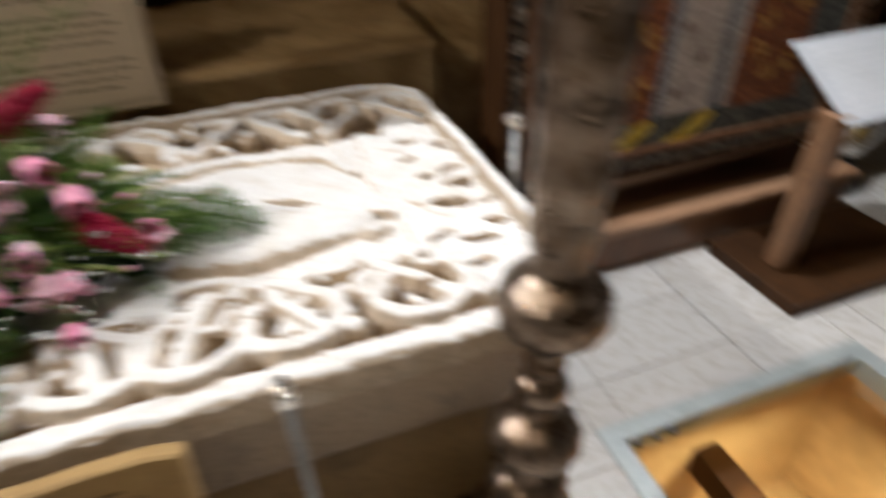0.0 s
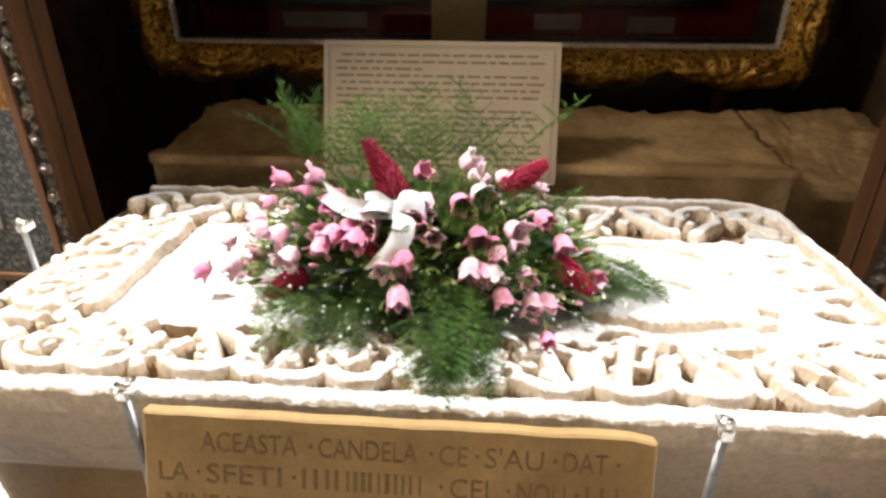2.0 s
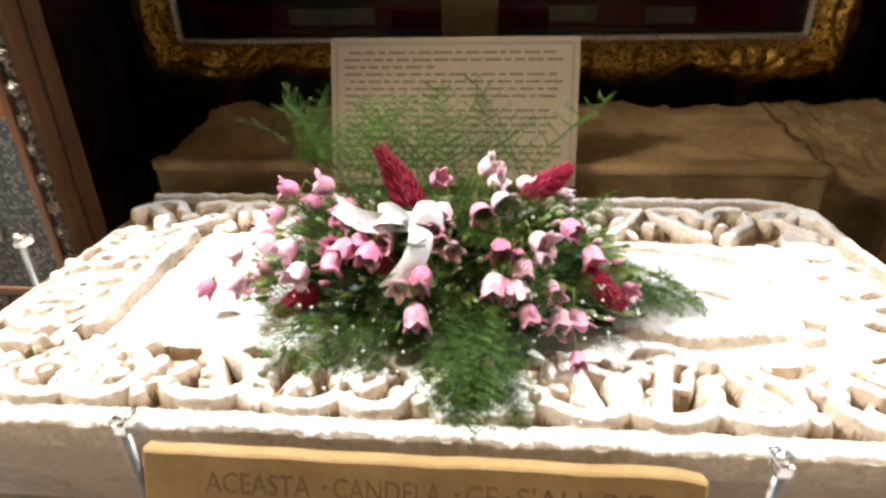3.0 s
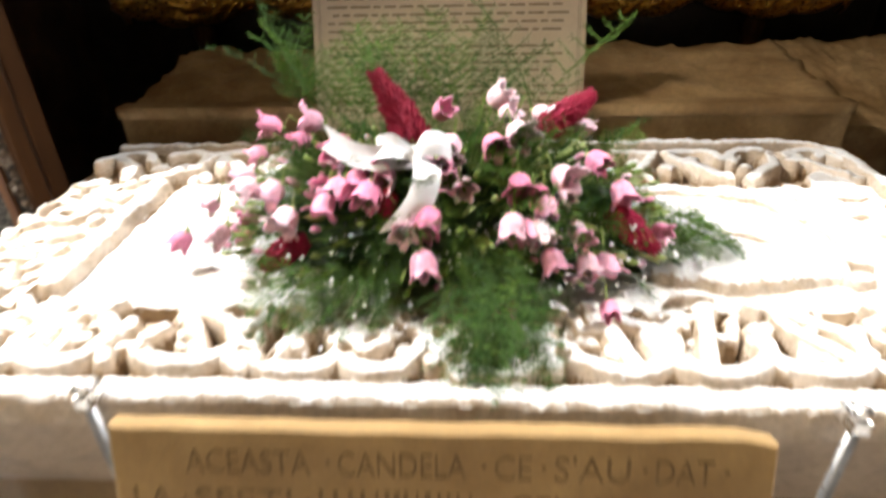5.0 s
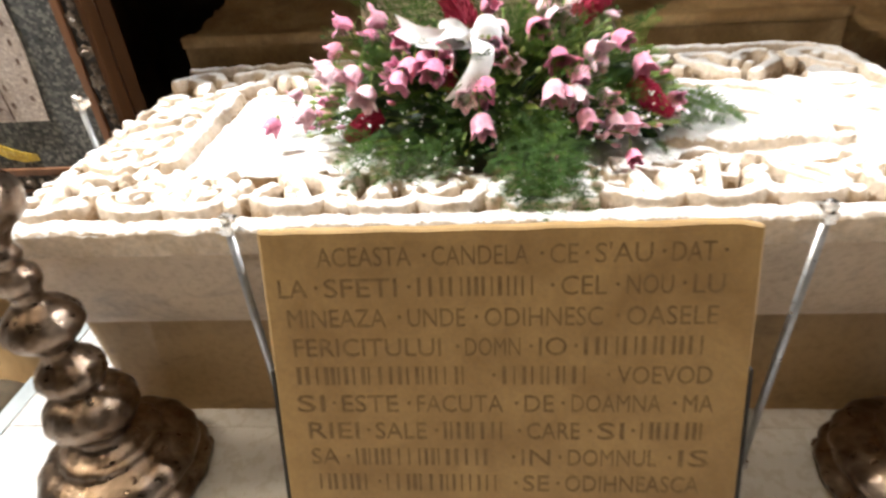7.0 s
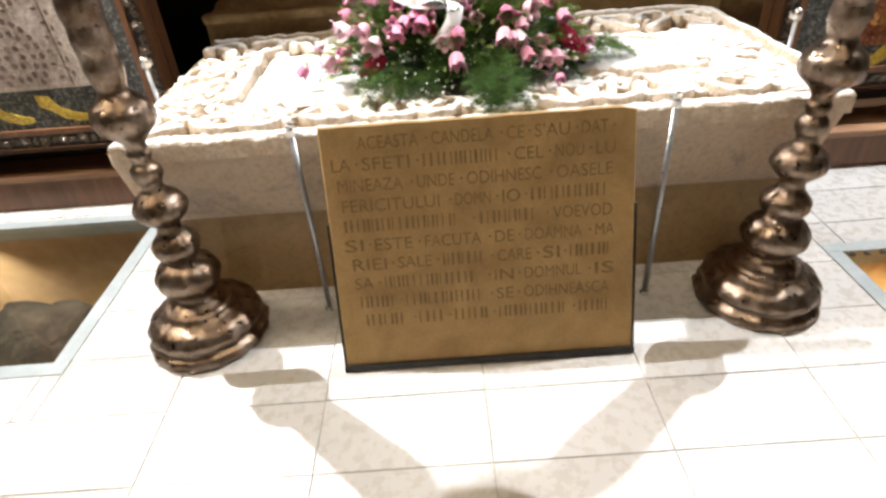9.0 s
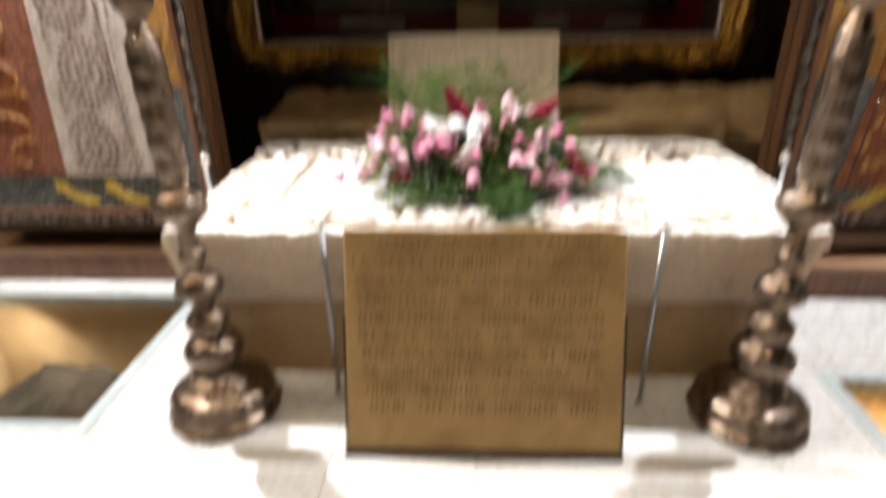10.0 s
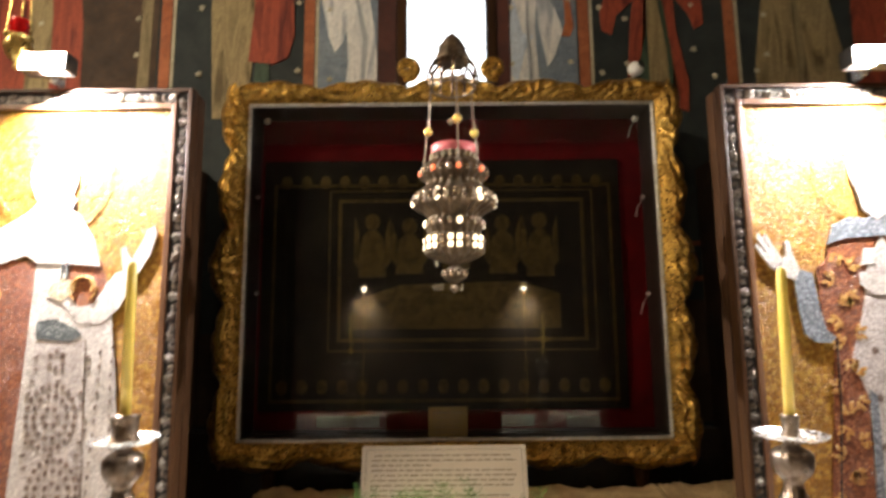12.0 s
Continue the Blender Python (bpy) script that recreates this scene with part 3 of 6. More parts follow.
def ridge(pts, w, h):
    """A carved stem along a line: steep sides, rounded crest."""
    for (xa, ya), (xb, yb) in zip(pts, pts[1:]):
        s = window_of(min(xa, xb) - w, max(xa, xb) + w, min(ya, yb) - w, max(ya, yb) + w)
        x, y = GX[s], GY[s]
        if not x.size:
            continue
        dx, dy = xb - xa, yb - ya
        t = np.clip(((x - xa) * dx + (y - ya) * dy) / (dx * dx + dy * dy + 1e-9), 0, 1)
        d = np.hypot(x - xa - t * dx, y - ya - t * dy) / w
        H[s] = np.maximum(H[s], (h + DEEP) * np.clip(1 - d ** 5, 0, 1) ** 0.45)


def lump(cx, cy, a, b, turn, h, power=3.0):
    """A carved leaf or bud."""
    r = max(a, b)
    s = window_of(cx - r, cx + r, cy - r, cy + r)
    x, y = GX[s] - cx, GY[s] - cy
    c, n = math.cos(turn), math.sin(turn)
    d = np.hypot((c * x + n * y) / a, (-n * x + c * y) / b)
    H[s] = np.maximum(H[s], (h + DEEP) * np.clip(1 - d ** (power + 1.2), 0, 1) ** 0.5)


def hole(cx, cy, a, b, turn, depth):
    r = max(a, b)
    s = window_of(cx - r, cx + r, cy - r, cy + r)
    x, y = GX[s] - cx, GY[s] - cy
    c, n = math.cos(turn), math.sin(turn)
    d = np.hypot((c * x + n * y) / a, (-n * x + c * y) / b)
    H[s] = np.maximum(H[s] - depth * np.clip(1 - d ** 4, 0, 1), -0.004)


def arc(cx, cy, a, b, t0, t1, n=18):
    return [(cx + a * math.cos(radians(t0 + (t1 - t0) * k / n)), cy + b * math.sin(radians(t0 + (t1 - t0) * k / n))) for k in range(n + 1)]


def spiral(cx, cy, r0, r1, t0, turns, n=26):
    return [(cx + (r0 + (r1 - r0) * k / n) * math.cos(t0 + 6.283 * turns * k / n), cy + (r0 + (r1 - r0) * k / n) * math.sin(t0 + 6.283 * turns * k / n)) for k in range(n + 1)]


r = np.random.default_rng(11)
# scrolls along the front border: hanging arcs, crossing stems, buds and torn leaves between them
for k in range(11):
    cx = -0.905 + 0.166 * k + 0.030 * r.normal()
    cy = 0.424
    f = 1 if r.random() < 0.5 else -1
    ridge(arc(cx, cy, 0.079 + 0.006 * r.normal(), 0.072 + 0.004 * r.normal(), 190 + 20 * r.random(), 345 + 20 * r.random()), 0.0195, 0.038 + 0.006 * r.random())
    ridge([(cx + f * 0.080, cy - 0.02), (cx + f * 0.055, cy + 0.030), (cx - f * 0.005, cy + 0.060 + 0.02 * r.random()), (cx - f * 0.03, cy + 0.092)], 0.0175, 0.040)
    if r.random() < 0.7:
        ridge([(cx - f * 0.078, cy), (cx - f * 0.04, cy + 0.045), (cx + f * 0.03, cy + 0.088)], 0.016, 0.034)
    if r.random() < 0.35:
        ridge(arc(cx + 0.01 * r.normal(), cy - 0.005, 0.036, 0.030, 60 * r.random(), 200 + 90 * r.random()), 0.016, 0.036)
    else:
        lean = r.uniform(-0.06, 0.06)
        ridge([(cx - lean, cy - 0.055), (cx, cy + 0.015), (cx + lean * 1.3, cy + 0.085)], r.uniform(0.014, 0.021), r.uniform(0.034, 0.046))
    lump(cx + 0.020 * r.normal(), cy - 0.018, r.uniform(0.018, 0.034), 0.020, r.random() * 3, r.uniform(0.02, 0.038), 5)
    lump(cx + 0.083, cy + 0.028, 0.028, 0.021, r.random() * 3, 0.038)
    lump(cx + 0.083, cy - 0.050, 0.021 + 0.008 * r.random(), 0.024, 0.2, 0.040)
    for q in range(2):
        a0 = r.uniform(0, 6.28)
        qx, qy = cx + r.uniform(-0.08, 0.08), cy + r.uniform(-0.03, 0.07)
        ridge([(qx, qy), (qx + 0.03 * math.cos(a0), qy + 0.03 * math.sin(a0)), (qx + 0.055 * math.cos(a0 + 0.6), qy + 0.055 * math.sin(a0 + 0.6))], r.uniform(0.013, 0.018), r.uniform(0.03, 0.042))
    for q in range(7):
        lump(cx + r.uniform(-0.08, 0.08), cy + r.uniform(-0.01, 0.098), r.uniform(0.016, 0.032), r.uniform(0.010, 0.017), r.uniform(0, 3), r.uniform(0.020, 0.036), 2.6)
# border along the back
for k in range(13):
    cx = -0.90 + 0.152 * k
    cy = 1.165
    f = 1 if k % 2 else -1
    ridge(arc(cx + 0.015 * r.normal(), cy, 0.072, 0.075, -20 + 90 * r.random(), 120 + 90 * r.random()), 0.021, 0.040)
    ridge([(cx - 0.05 * f, cy - 0.10), (cx + 0.03 * r.normal(), cy - 0.02), (cx + 0.06 * f, cy + 0.06)], 0.020, 0.036)
    for q in range(5):
        lump(cx + r.uniform(-0.08, 0.08), cy + r.uniform(-0.11, 0.10), r.uniform(0.020, 0.042), r.uniform(0.014, 0.026), r.uniform(0, 3), r.uniform(0.014, 0.044), 3)
lump(-0.36, 1.075, 0.06, 0.024, 0.0, 0.05, 5)
lump(-0.25, 1.08, 0.045, 0.024, 0.1, 0.047, 5)
# left border: a long bar and worn leaves
ridge([(-0.722, 0.575), (-0.728, 0.8), (-0.738, 1.02)], 0.031, 0.046)
for k in range(9):
    y = 0.50 + 0.064 * k
    lump(-0.87 + 0.06 * math.sin(2.1 * k), y, 0.05, 0.022, 0.9 * math.sin(1.7 * k), 0.040)
    lump(-0.94 + 0.02 * math.sin(k), y + 0.02, 0.03, 0.02, r.uniform(0, 3), 0.036)
    lump(-0.80 + 0.012 * math.sin(3 * k), y + 0.01, 0.028, 0.02, r.uniform(0, 3), 0.038)
ridge(spiral(-0.86, 0.60, 0.07, 0.02, 1.0, 1.2), 0.017, 0.042)
ridge(spiral(-0.87, 0.86, 0.07, 0.02, 3.0, -1.2), 0.017, 0.042)
s = window_of(-0.965, -0.765, 0.505, 1.04)
H[s] = np.maximum(H[s], 0.046 + 0.010 * value_noise(GX[s], GY[s], 0.05, 61))
for k in range(24):
    hole(r.uniform(-0.95, -0.775), 0.505 + 0.022 * k, r.uniform(0.014, 0.034), r.uniform(0.007, 0.013), r.uniform(-0.3, 1.2), 0.05)
# smooth raised panel of the left field
s = window_of(-0.69, -0.10, 0.525, 1.045)
H[s] = np.maximum(H[s], 0.042)
ridge([(-0.69, 0.525), (-0.10, 0.525)], 0.008, 0.019)
s = window_of(0.05, 0.80, 0.53, 1.045)
H[s] = np.maximum(H[s], 0.036 + 0.006 * value_noise(GX[s], GY[s], 0.09, 62))
s = window_of(0.79, 0.99, 0.37, 1.04)
H[s] = np.maximum(H[s], 0.040 + 0.008 * value_noise(GX[s], GY[s], 0.06, 63))
# crest on the right field
lump(0.50, 0.80, 0.27, 0.21, 0.15, 0.030, 5)
lump(0.55, 0.66, 0.21, 0.085, 0.06, 0.048, 5)
lump(0.735, 0.615, 0.035, 0.026, 0.4, 0.038)
hole(0.60, 0.765, 0.055, 0.013, -0.45, 0.03)
hole(0.575, 0.715, 0.03, 0.008, -0.5, 0.02)
hole(0.42, 0.86, 0.06, 0.010, 0.3, 0.012)
hole(0.34, 0.80, 0.05, 0.010, 0.9, 0.012)
ridge([(0.27, 0.93), (0.38, 1.0), (0.52, 1.01), (0.66, 0.97)], 0.022, 0.032)
ridge([(0.66, 0.99), (0.72, 0.93), (0.74, 0.86)], 0.020, 0.028)
lump(0.42, 0.555, 0.05, 0.018, 0.1, 0.036)
ridge([(0.66, 0.73), (0.72, 0.69), (0.775, 0.66)], 0.010, 0.034)
# right border: broad worn leaves with drilled gaps
for k in range(13):
    y = 0.42 + 0.055 * k
    lump(0.905 + 0.030 * math.sin(2.3 * k), y, r.uniform(0.06, 0.105), r.uniform(0.036, 0.06), r.uniform(-0.6, 0.6), r.uniform(0.020, 0.029), 9)
for k in range(5):
    ridge([(0.735 + 0.016 * k, 1.0 - 0.02 * k), (0.775 + 0.012 * k, 0.80), (0.80 + 0.008 * k, 0.56 - 0.02 * k)], 0.0085, 0.017 + 0.002 * (k % 2))
for hx, hy, a, b in ((0.945, 0.785, 0.030, 0.014), (0.885, 0.78, 0.016, 0.011), (0.935, 0.715, 0.028, 0.009), (0.90, 0.655, 0.034, 0.010), (0.97, 0.64, 0.018, 0.009),
                     (0.84, 0.555, 0.022, 0.008), (0.905, 0.52, 0.03, 0.008), (0.955, 0.56, 0.02, 0.008), (0.88, 0.45, 0.016, 0.008), (0.80, 0.44, 0.012, 0.018), (0.96, 0.90, 0.02, 0.012),
                     (0.90, 0.95, 0.024, 0.012), (0.87, 0.87, 0.016, 0.010)):
    hole(hx, hy, a * 1.3, b * 1.45, r.uniform(-0.5, 0.5), 0.05)
for k in range(34):
    hole(r.uniform(-0.95, 0.78), r.uniform(0.37, 0.51), r.uniform(0.008, 0.020), r.uniform(0.006, 0.012), r.uniform(0, 3), 0.045)
for k in range(26):
    hole(r.uniform(-0.95, 0.90), r.uniform(1.08, 1.26), r.uniform(0.010, 0.024), r.uniform(0.008, 0.014), r.uniform(0, 3), 0.045)
# rim at the right end, turning round the corner, and the rope moulding along the front
ridge([(1.005, 0.335), (1.005, 1.18)], 0.019, 0.046)
ridge(arc(0.885, 1.18, 0.12, 0.115, 0, 90), 0.019, 0.046)
ridge([(0.885, 1.295), (0.2, 1.295), (-0.97, 1.285)], 0.019, 0.044)
edge = window_of(X0, X1, Y0, 0.338)
H[edge] = np.maximum(H[edge], 0.046 + 0.0005 * np.sin(GX[edge] * 230 + GY[edge] * 150) * (GX[edge] < 0.05))
# wear
H += 0.0045 * value_noise(GX, GY, 0.014, 3) + 0.010 * value_noise(GX, GY, 0.045, 4) + 0.002 * value_noise(GX, GY, 0.005, 5)
rim = np.minimum(np.minimum(GX - X0, X1 - GX), np.minimum(GY - Y0, Y1 - GY))
H -= 0.012 * np.clip(1 - (rim + 0.003 * value_noise(GX, GY, 0.02, 8)) / 0.012, 0, 1) ** 2
top = np.dstack([GX, GY, ZG + H])
skirt_x0 = np.dstack([np.full(NY, X0), gy, np.full(NY, 0.54)])
P = np.concatenate([skirt_x0, top, np.dstack([np.full(NY, X1), gy, np.full(NY, 0.54)])], 0)
front = P[:, :1].copy()
front[:, :, 2] = 0.54
back = P[:, -1:].copy()
back[:, :, 2] = 0.54
P = np.concatenate([front, P, back], 1)

tomb = thing("tomb", "pale stone tomb chest with a richly carved white marble lid", "tomb")
lid_mesh = grid_mesh("lid", P, M_LID)
lid_mesh.materials.append(M_LIDRECESS)
# sunk border faces, picked by depth: brown paints in the gaps' dirt and shade
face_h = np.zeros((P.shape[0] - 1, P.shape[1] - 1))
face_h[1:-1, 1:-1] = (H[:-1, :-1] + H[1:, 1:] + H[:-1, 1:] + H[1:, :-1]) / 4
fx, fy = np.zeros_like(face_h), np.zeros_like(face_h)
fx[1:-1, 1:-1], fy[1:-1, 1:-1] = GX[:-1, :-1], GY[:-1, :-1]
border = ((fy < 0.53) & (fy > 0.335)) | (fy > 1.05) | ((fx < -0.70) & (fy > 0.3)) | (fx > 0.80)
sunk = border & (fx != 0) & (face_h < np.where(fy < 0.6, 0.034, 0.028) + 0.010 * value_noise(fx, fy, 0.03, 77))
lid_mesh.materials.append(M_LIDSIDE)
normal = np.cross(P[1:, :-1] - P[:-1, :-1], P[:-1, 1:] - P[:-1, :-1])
# steep faces get an ochre tone: their shade put into the colour by slope
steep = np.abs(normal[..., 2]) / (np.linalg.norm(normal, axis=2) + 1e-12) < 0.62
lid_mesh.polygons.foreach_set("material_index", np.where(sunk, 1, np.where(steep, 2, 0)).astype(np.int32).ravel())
lid = part("lid", lid_mesh, None, tomb, "white marble lid carved with scrolls, leaves and a crest")


def chest_block(rows, seed, corner):
    """A tapering block: (z, x0, x1, y0, y1) from foot to top, with rough faces and rounded upright corners."""
    bm = bmesh.new()
    rings = []
    for z, xa, xb, ya, yb in rows:
        pts = []
        for cx, cy, a0 in ((xb - corner, ya + corner, -90), (xb - corner, yb - corner, 0), (xa + corner, yb - corner, 90), (xa + corner, ya + corner, 180)):
            for k in range(13):
                a = radians(a0 + 90 * k / 12)
                pts.append((cx + corner * math.cos(a), cy + corner * math.sin(a)))
        full = []
        for k, p in enumerate(pts):
            q = pts[(k + 1) % len(pts)]
            steps = (40 if k in (12, 38) else 70) if k % 13 == 12 else 1
            full += [(p[0] + (q[0] - p[0]) * j / steps, p[1] + (q[1] - p[1]) * j / steps) for j in range(steps)]
        ring = []
        for x, y in full:
            w = 0.005 * noise.noise(Vector((x * 7, y * 7, z * 7 + seed))) + 0.002 * noise.noise(Vector((x * 31, y * 31, z * 31 + seed)))
            ring.append(bm.verts.new((x + w * (1 if x > 0 else -1), y - abs(w), z)))
        rings.append(ring)
    for a, b in zip(rings, rings[1:]):
        for k in range(len(a)):
            bm.faces.new((a[k], a[(k + 1) % len(a)], b[(k + 1) % len(a)], b[k]))
    bm.faces.new(rings[0][::-1])
    bm.faces.new(rings[-1])
    return bm


rows = []
for k in range(13):
    t = k / 12
    e = 0.010 if k in (0, 12) else (0.003 if k in (1, 11) else 0.0)
    rows.append((0.308 + 0.254 * t, -1.030 - 0.012 * t + e, 1.040 + 0.022 * t - e, 0.375 - 0.070 * t + e, 1.27 + 0.04 * t - e))
part("chest", chest_block(rows, 2, 0.085), M_CHEST, tomb, "grey-beige stone chest with worn faces and rounded corners")
# lower part of the chest, browner, made as a separate block
rows = [(0.0, -0.97, 1.0, 0.402, 1.25), (0.15, -0.97, 1.0, 0.402, 1.25), (0.30, -0.975, 1.005, 0.396, 1.25), (0.3075, -0.97, 1.0, 0.402, 1.245)]
part("base", chest_block(rows, 5, 0.05), M_BASE, tomb, "browner lower part of the chest, built as its own block")


# ---- steel rods that grip the lid ----
def rod(x, y, z):
    ob = thing("support_rod", "thin upright steel rod with a chrome clamp beside the tomb", "rod", "rods round the tomb", pose(x, y, 0))
    part("shaft", lathe([(0.0078, 0.004), (0.0078, z - 0.03)], 14), M_ROD, ob, smooth=True)
    part("foot", lathe([(0.016, 0), (0.016, 0.006), (0.009, 0.009)], 16), M_STEEL, ob)
    bm = box(-0.011, 0.011, -0.012, 0.03, z - 0.035, z - 0.012, 0.003)
    part("clamp", bm, M_PLATE, ob, "chrome clamp")
    part("screw", lathe([(0.010, z - 0.012), (0.012, z - 0.008), (0.012, z), (0.007, z + 0.004)], 12), M_PLATE, ob)


rod(-0.485, 0.282, 0.634)
rod(0.520, 0.250, 0.650)
rod(1.100, 0.785, 0.70)
rod(-1.062, 0.82, 0.69)

# ---- the inscribed plaque ----
LEAN_P = math.degrees(math.atan2(0.200, 0.63))
plaque = thing("inscribed_plaque", "tan sandstone plaque with engraved capitals leaning on the tomb", "plaque", "", pose(0.002, 0.0, 0.018, -LEAN_P, 0, 0))
PH, PW = 0.662, 0.40
bm = bmesh.new()
n = 44
rowsP = []
for yy, inset in ((0.0, 0.004), (0.004, 0.0), (0.026, 0.0), (0.030, 0.004)):
    ring = []
    for k in range(n * 4):
        sidek, t = divmod(k, n)
        t /= n
        x, z = ((-PW + 2 * PW * t, 0), (PW, PH * t), (PW - 2 * PW * t, PH), (-PW, PH - PH * t))[sidek]
        x *= 1 - inset / PW
        z = PH / 2 + (z - PH / 2) * (1 - 2 * inset / PH)
        chip = 0.0035 * noise.noise(Vector((x * 14, z * 14, 3)))
        if z > PH * 0.97 and x > PW * 0.9:
            z -= (x - PW * 0.9) * 0.2
        ring.append(bm.verts.new((x, yy, z + (chip if z > PH * 0.9 else 0))))
    rowsP.append(ring)
for a, b in zip(rowsP, rowsP[1:]):
    for k in range(len(a)):
        bm.faces.new((a[k], a[(k + 1) % len(a)], b[(k + 1) % len(a)], b[k]))
bm.faces.new(rowsP[0])
bm.faces.new(rowsP[-1][::-1])
bmesh.ops.recalc_face_normals(bm, faces=bm.faces[:])
part("slab", bm, M_PLAQUE, plaque)
bm = box(-PW - 0.006, PW + 0.006, -0.008, 0.034, -0.016, 0.004, 0.002)
box(-PW - 0.007, -PW - 0.002, 0.002, 0.034, 0.0, PH * 0.62, 0.001, bm)
box(PW + 0.002, PW + 0.007, 0.002, 0.034, 0.0, PH * 0.62, 0.001, bm)
part("tray", bm, M_BLACK, plaque, "black iron tray and edge strips")


def glyphs(text, height):
    """A mesh of the text with the built-in font; None for a blank."""
    cu = bpy.data.curves.new("word", "FONT")
    cu.body, cu.size, cu.extrude, cu.resolution_u = text, height * 1.38, 0.0006, 3
    tmp = bpy.data.objects.new("word", cu)
    scene.collection.objects.link(tmp)
    me = bpy.data.meshes.new_from_object(tmp)
    bpy.data.objects.remove(tmp)
    co = np.empty(len(me.vertices) * 3)
    me.vertices.foreach_get("co", co)
    return me, co.reshape(-1, 3)


def letters(text, x, z, height, width):
    """One engraved word, drawn as darker letters without cuts, letter by letter, fitted to its width."""
    whole = glyphs(text, height)[1][:, 0]
    k = width / (whole.max() - whole.min())
    for i, c in enumerate(text):
        right = glyphs(text[:i + 1], height)[1][:, 0].max()
        me, co = glyphs(c, height)
        px = x + (right - co[:, 0].max() - whole.min()) * k
        me.vertices.foreach_set("co", np.stack([co[:, 0] * k, -0.0004 - co[:, 2], co[:, 1]], 1).ravel())
        me.materials.clear()
        me.materials.append(M_LETTER)
        me.update()
        part("engraved_letter", me, None, plaque, m=pose(px, 0, z))


STROKE = mesh_of(box(0, 0.0062, -0.0012, 0.001, 0, 0.033), "engraved_bar", M_LETTER)


def word_bar(x, z, height, width):
    """Upright strokes for a word that is not spelt out."""
    r = random.Random(int(1000 * (x + 7 * z)))
    end = x + width
    while x < end - 0.008:
        part("engraved_bar", STROKE, None, plaque, m=pose(x, 0, z) @ Matrix.Diagonal((r.choice((0.6, 0.9, 1.1)), 1, 1, 1)))
        x += r.choice((0.0115, 0.015, 0.0185))


LINES = [
    (0.095, "ACEASTA · CANDELA · CE · S'AU · DAT ·"),
    (0.025, "LA · SFETI · ######## · CEL · NOU · LU"),
    (0.035, "MINEAZA · UNDE · ODIHNESC · OASELE"),
    (0.04, "FERICITULUI · DOMN · IO · #########"),
    (0.04, "############ · ###### · VOEVOD"),
    (0.035, "SI · ESTE · FACUTA · DE · DOAMNA · MA"),
    (0.05, "RIEI · SALE · ##### · CARE · SI · #####"),
    (0.05, "SA · ########## · IN · DOMNUL · IS"),
    (0.06, "#### · ######### · SE · ODIHNEASCA"),
    (0.07, "##### · ### · #### · ######## · ####"),
]
for i, (indent, text) in enumerate(LINES):
    z = PH - 0.061 - 0.0535 * i
    hgt = 0.034
    words = text.split(" ")
    units = sum(0.45 if w == "·" else len(w) for w in words) + 0.28 * (len(words) - 1)
    x, u = -PW + indent, (2 * PW - indent - 0.05) / units
    for w in words:
        if w == "·":
            part("engraved_dot", ball(x + 0.2 * u, -0.0002, z + 0.5 * hgt, 0.0034, None, 8, (1, 0.3, 1)), M_LETTER, plaque)
            x += (0.45 + 0.28) * u
        else:
            (word_bar if "#" in w else lambda a, b, c, d, w=w: letters(w, a, b, c, d))(x, z, hgt, len(w) * u * 0.94)
            x += (len(w) + 0.28) * u

# ---- standing candlesticks ----
PROFILE = smooth_profile([(0.170, 0.0), (0.178, 0.014), (0.174, 0.030), (0.160, 0.040), (0.156, 0.050), (0.166, 0.062), (0.164, 0.080), (0.144, 0.104), (0.112, 0.118), (0.104, 0.126), (0.100, 0.136), (0.058, 0.160), (0.062, 0.180),
                          (0.086, 0.210), (0.090, 0.240), (0.072, 0.272), (0.044, 0.290), (0.050, 0.300), (0.064, 0.328), (0.060, 0.352), (0.038, 0.378), (0.032, 0.400), (0.040, 0.412),
                          (0.066, 0.440), (0.070, 0.462), (0.056, 0.490), (0.030, 0.512), (0.028, 0.530), (0.038, 0.552), (0.036, 0.575), (0.024, 0.592), (0.030, 0.612), (0.024, 0.632),
                          (0.034, 0.655), (0.066, 0.685), (0.074, 0.712), (0.066, 0.742), (0.040, 0.768), (0.034, 0.785), (0.038, 0.802), (0.043, 0.83), (0.0405, 0.86), (0.0445, 0.895), (0.0415, 0.93), (0.0455, 0.965), (0.0425, 1.00), (0.046, 1.035), (0.043, 1.07),
                          (0.046, 1.10), (0.041, 1.13), (0.043, 1.15), (0.033, 1.17), (0.026, 1.19), (0.024, 1.21), (0.044, 1.235), (0.050, 1.262),
                          (0.046, 1.285), (0.022, 1.300), (0.018, 1.312)], 4)


